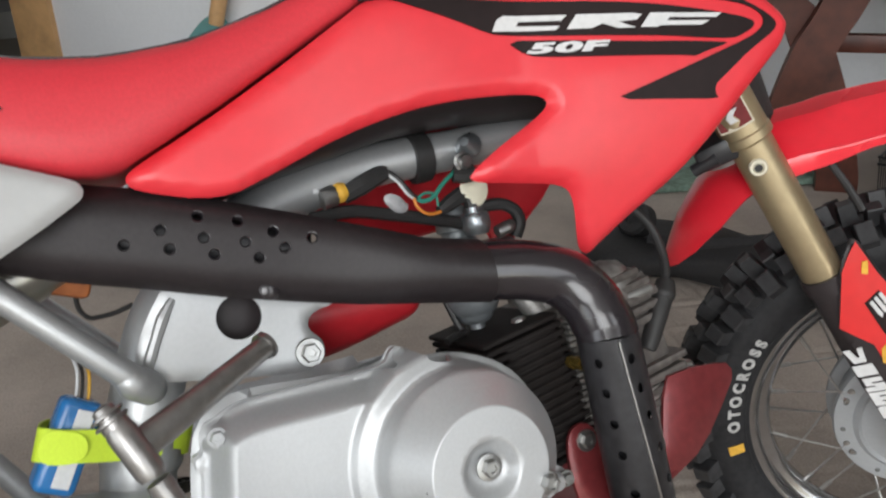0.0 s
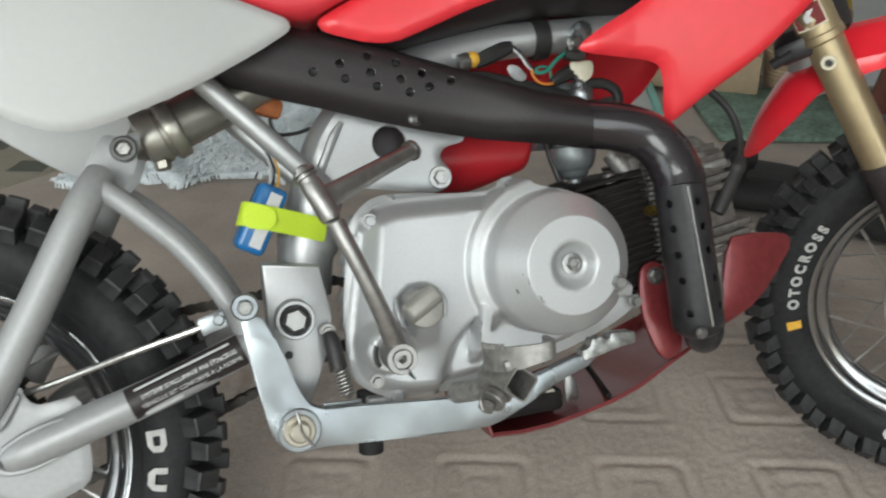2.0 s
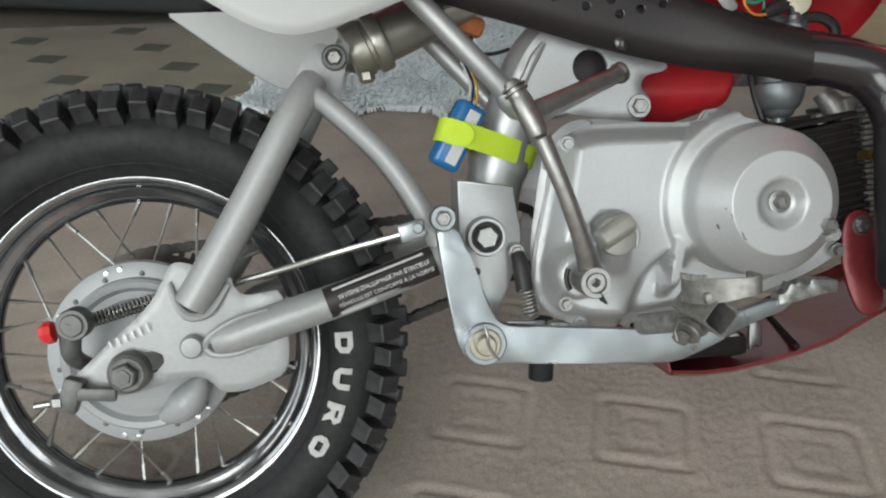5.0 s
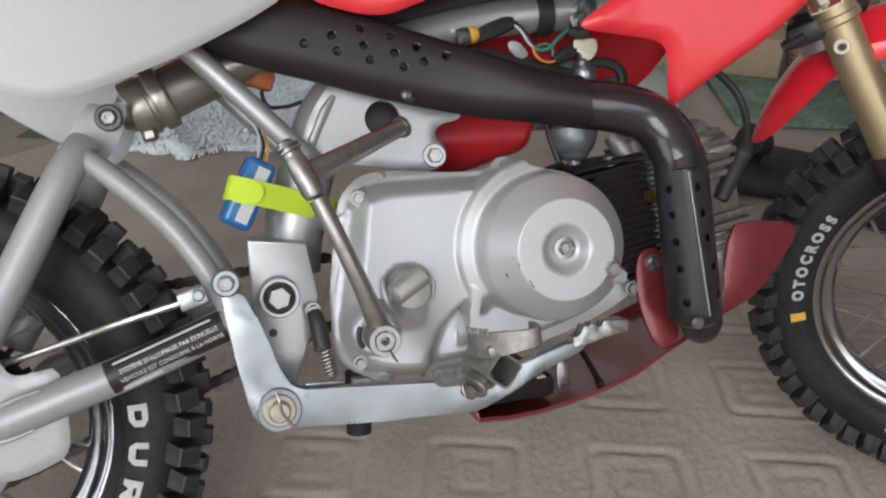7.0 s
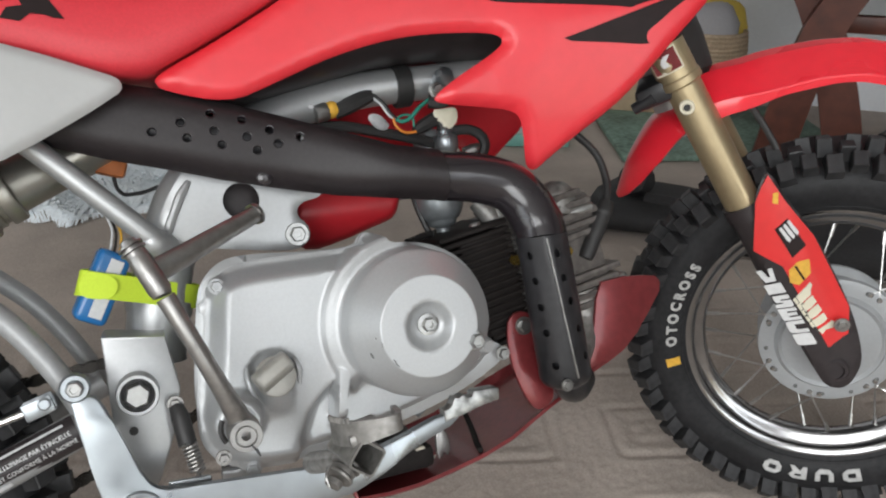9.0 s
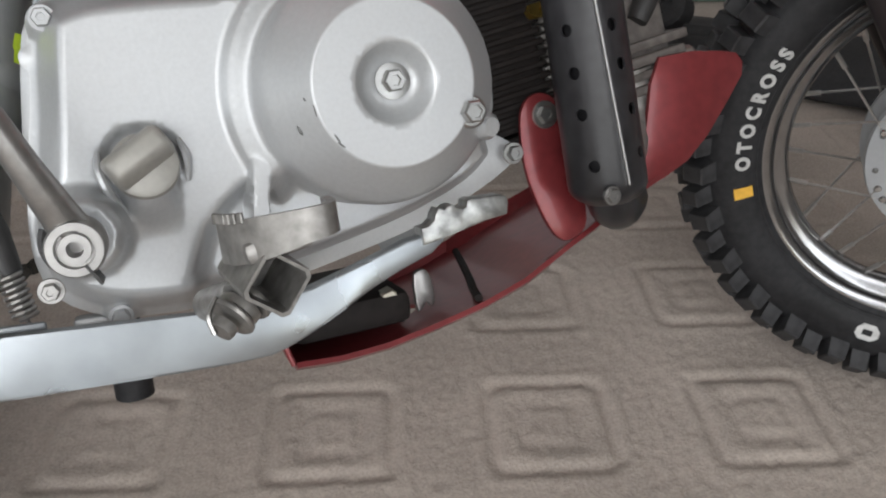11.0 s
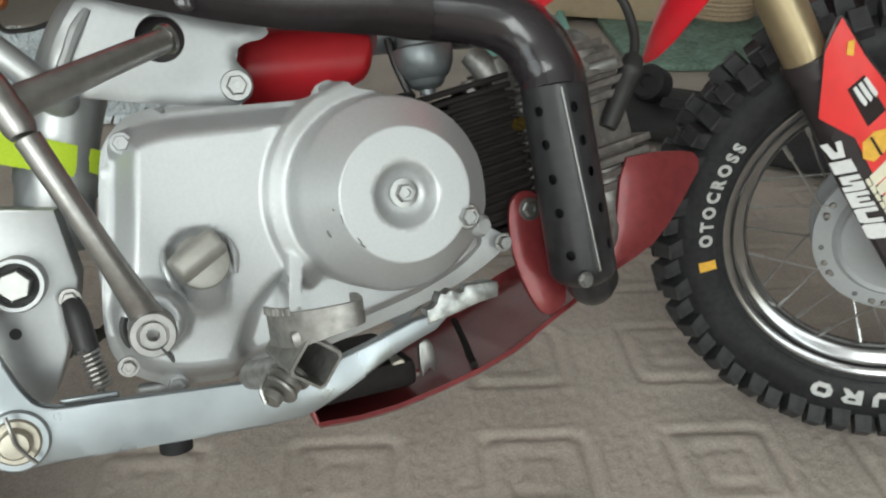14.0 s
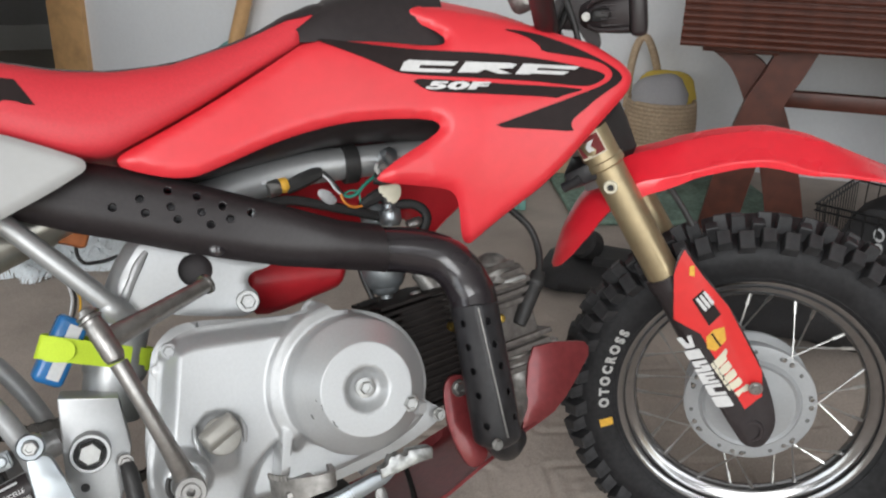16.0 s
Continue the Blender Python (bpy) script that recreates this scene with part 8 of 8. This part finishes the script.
# dark bag with a round strap roll behind the front wheel
bg = tagged(new("black_bag"), "black fabric bag with a rolled strap on the carpet", "bag")
bg.matrix_basis = pose(1.257, 0.691, FLOOR_Z, 0, 0, -42)
br = random.Random(3)
rows = []
for x, y0, w, h in ((-0.18, 0, 0.02, 0.02), (-0.165, 0, 0.07, 0.045), (-0.12, 0, 0.09, 0.070), (-0.06, 0, 0.092, 0.060), (0.0, -0.005, 0.085, 0.064), (0.06, -0.01, 0.090, 0.066), (0.12, -0.02, 0.090, 0.058), (0.18, -0.03, 0.095, 0.066), (0.24, -0.04, 0.100, 0.078), (0.30, -0.05, 0.105, 0.092), (0.36, -0.06, 0.105, 0.105), (0.42, -0.06, 0.100, 0.098), (0.47, -0.06, 0.08, 0.080), (0.50, -0.06, 0.04, 0.04)):
    ring_pts = []
    for t in np.linspace(0, math.tau, 26, endpoint=False):
        k = 1 + 0.10 * math.sin(3 * t + 17 * x) + br.uniform(-0.04, 0.04)
        ring_pts.append(Vector((x, y0 + k * w * math.copysign(abs(math.cos(t)) ** 0.7, math.cos(t)), max(0, h / 2 + k * h / 2 * math.copysign(abs(math.sin(t)) ** 0.7, math.sin(t))))))
    rows.append(ring_pts)
part("body", loft(rows, True, True), SHOE, bg, angle=40)
part("strap_roll", lathe(bmesh.new(), [(0, -0.022), (0.026, -0.022), (0.031, -0.016), (0.031, 0.016), (0.026, 0.022), (0.012, 0.022), (0.010, 0.016), (0, 0.016)], Matrix.Translation((-0.085, -0.01, 0.088)) @ Matrix.Rotation(radians(60), 4, 'X') @ Matrix.Rotation(radians(-25), 4, 'Y'), 24), SHOE, bg)
part("strap", tube(bmesh.new(), [(-0.06, -0.06, 0.075), (0.02, -0.085, 0.085), (0.10, -0.07, 0.090), (0.17, -0.03, 0.088)], 0.010, 8, flat=0.4), SHOE, bg)
# dark sofa base far back on the left
sf = tagged(new("sofa"), "dark grey fabric sofa by the far wall", "sofa")
sf.matrix_basis = pose(-0.95, 2.46, FLOOR_Z, 0, 0, -16)
SOFA = mat("dark_grey_fabric", (0.045, 0.047, 0.05), 0.9, grain=220, var=0.2, bump=0.4)
part("base", box(bmesh.new(), (1.7, 0.75, 0.34), Matrix.Translation((0, 0.05, 0.19)), 0.03, 3), SOFA, sf)
part("backrest", box(bmesh.new(), (1.7, 0.2, 0.5), Matrix.Translation((0, 0.33, 0.55)), 0.05, 3), SOFA, sf)
for sx in (-0.8, 0.8):
    part("armrest", box(bmesh.new(), (0.18, 0.75, 0.55), Matrix.Translation((sx, 0.05, 0.30)), 0.05, 3), SOFA, sf)
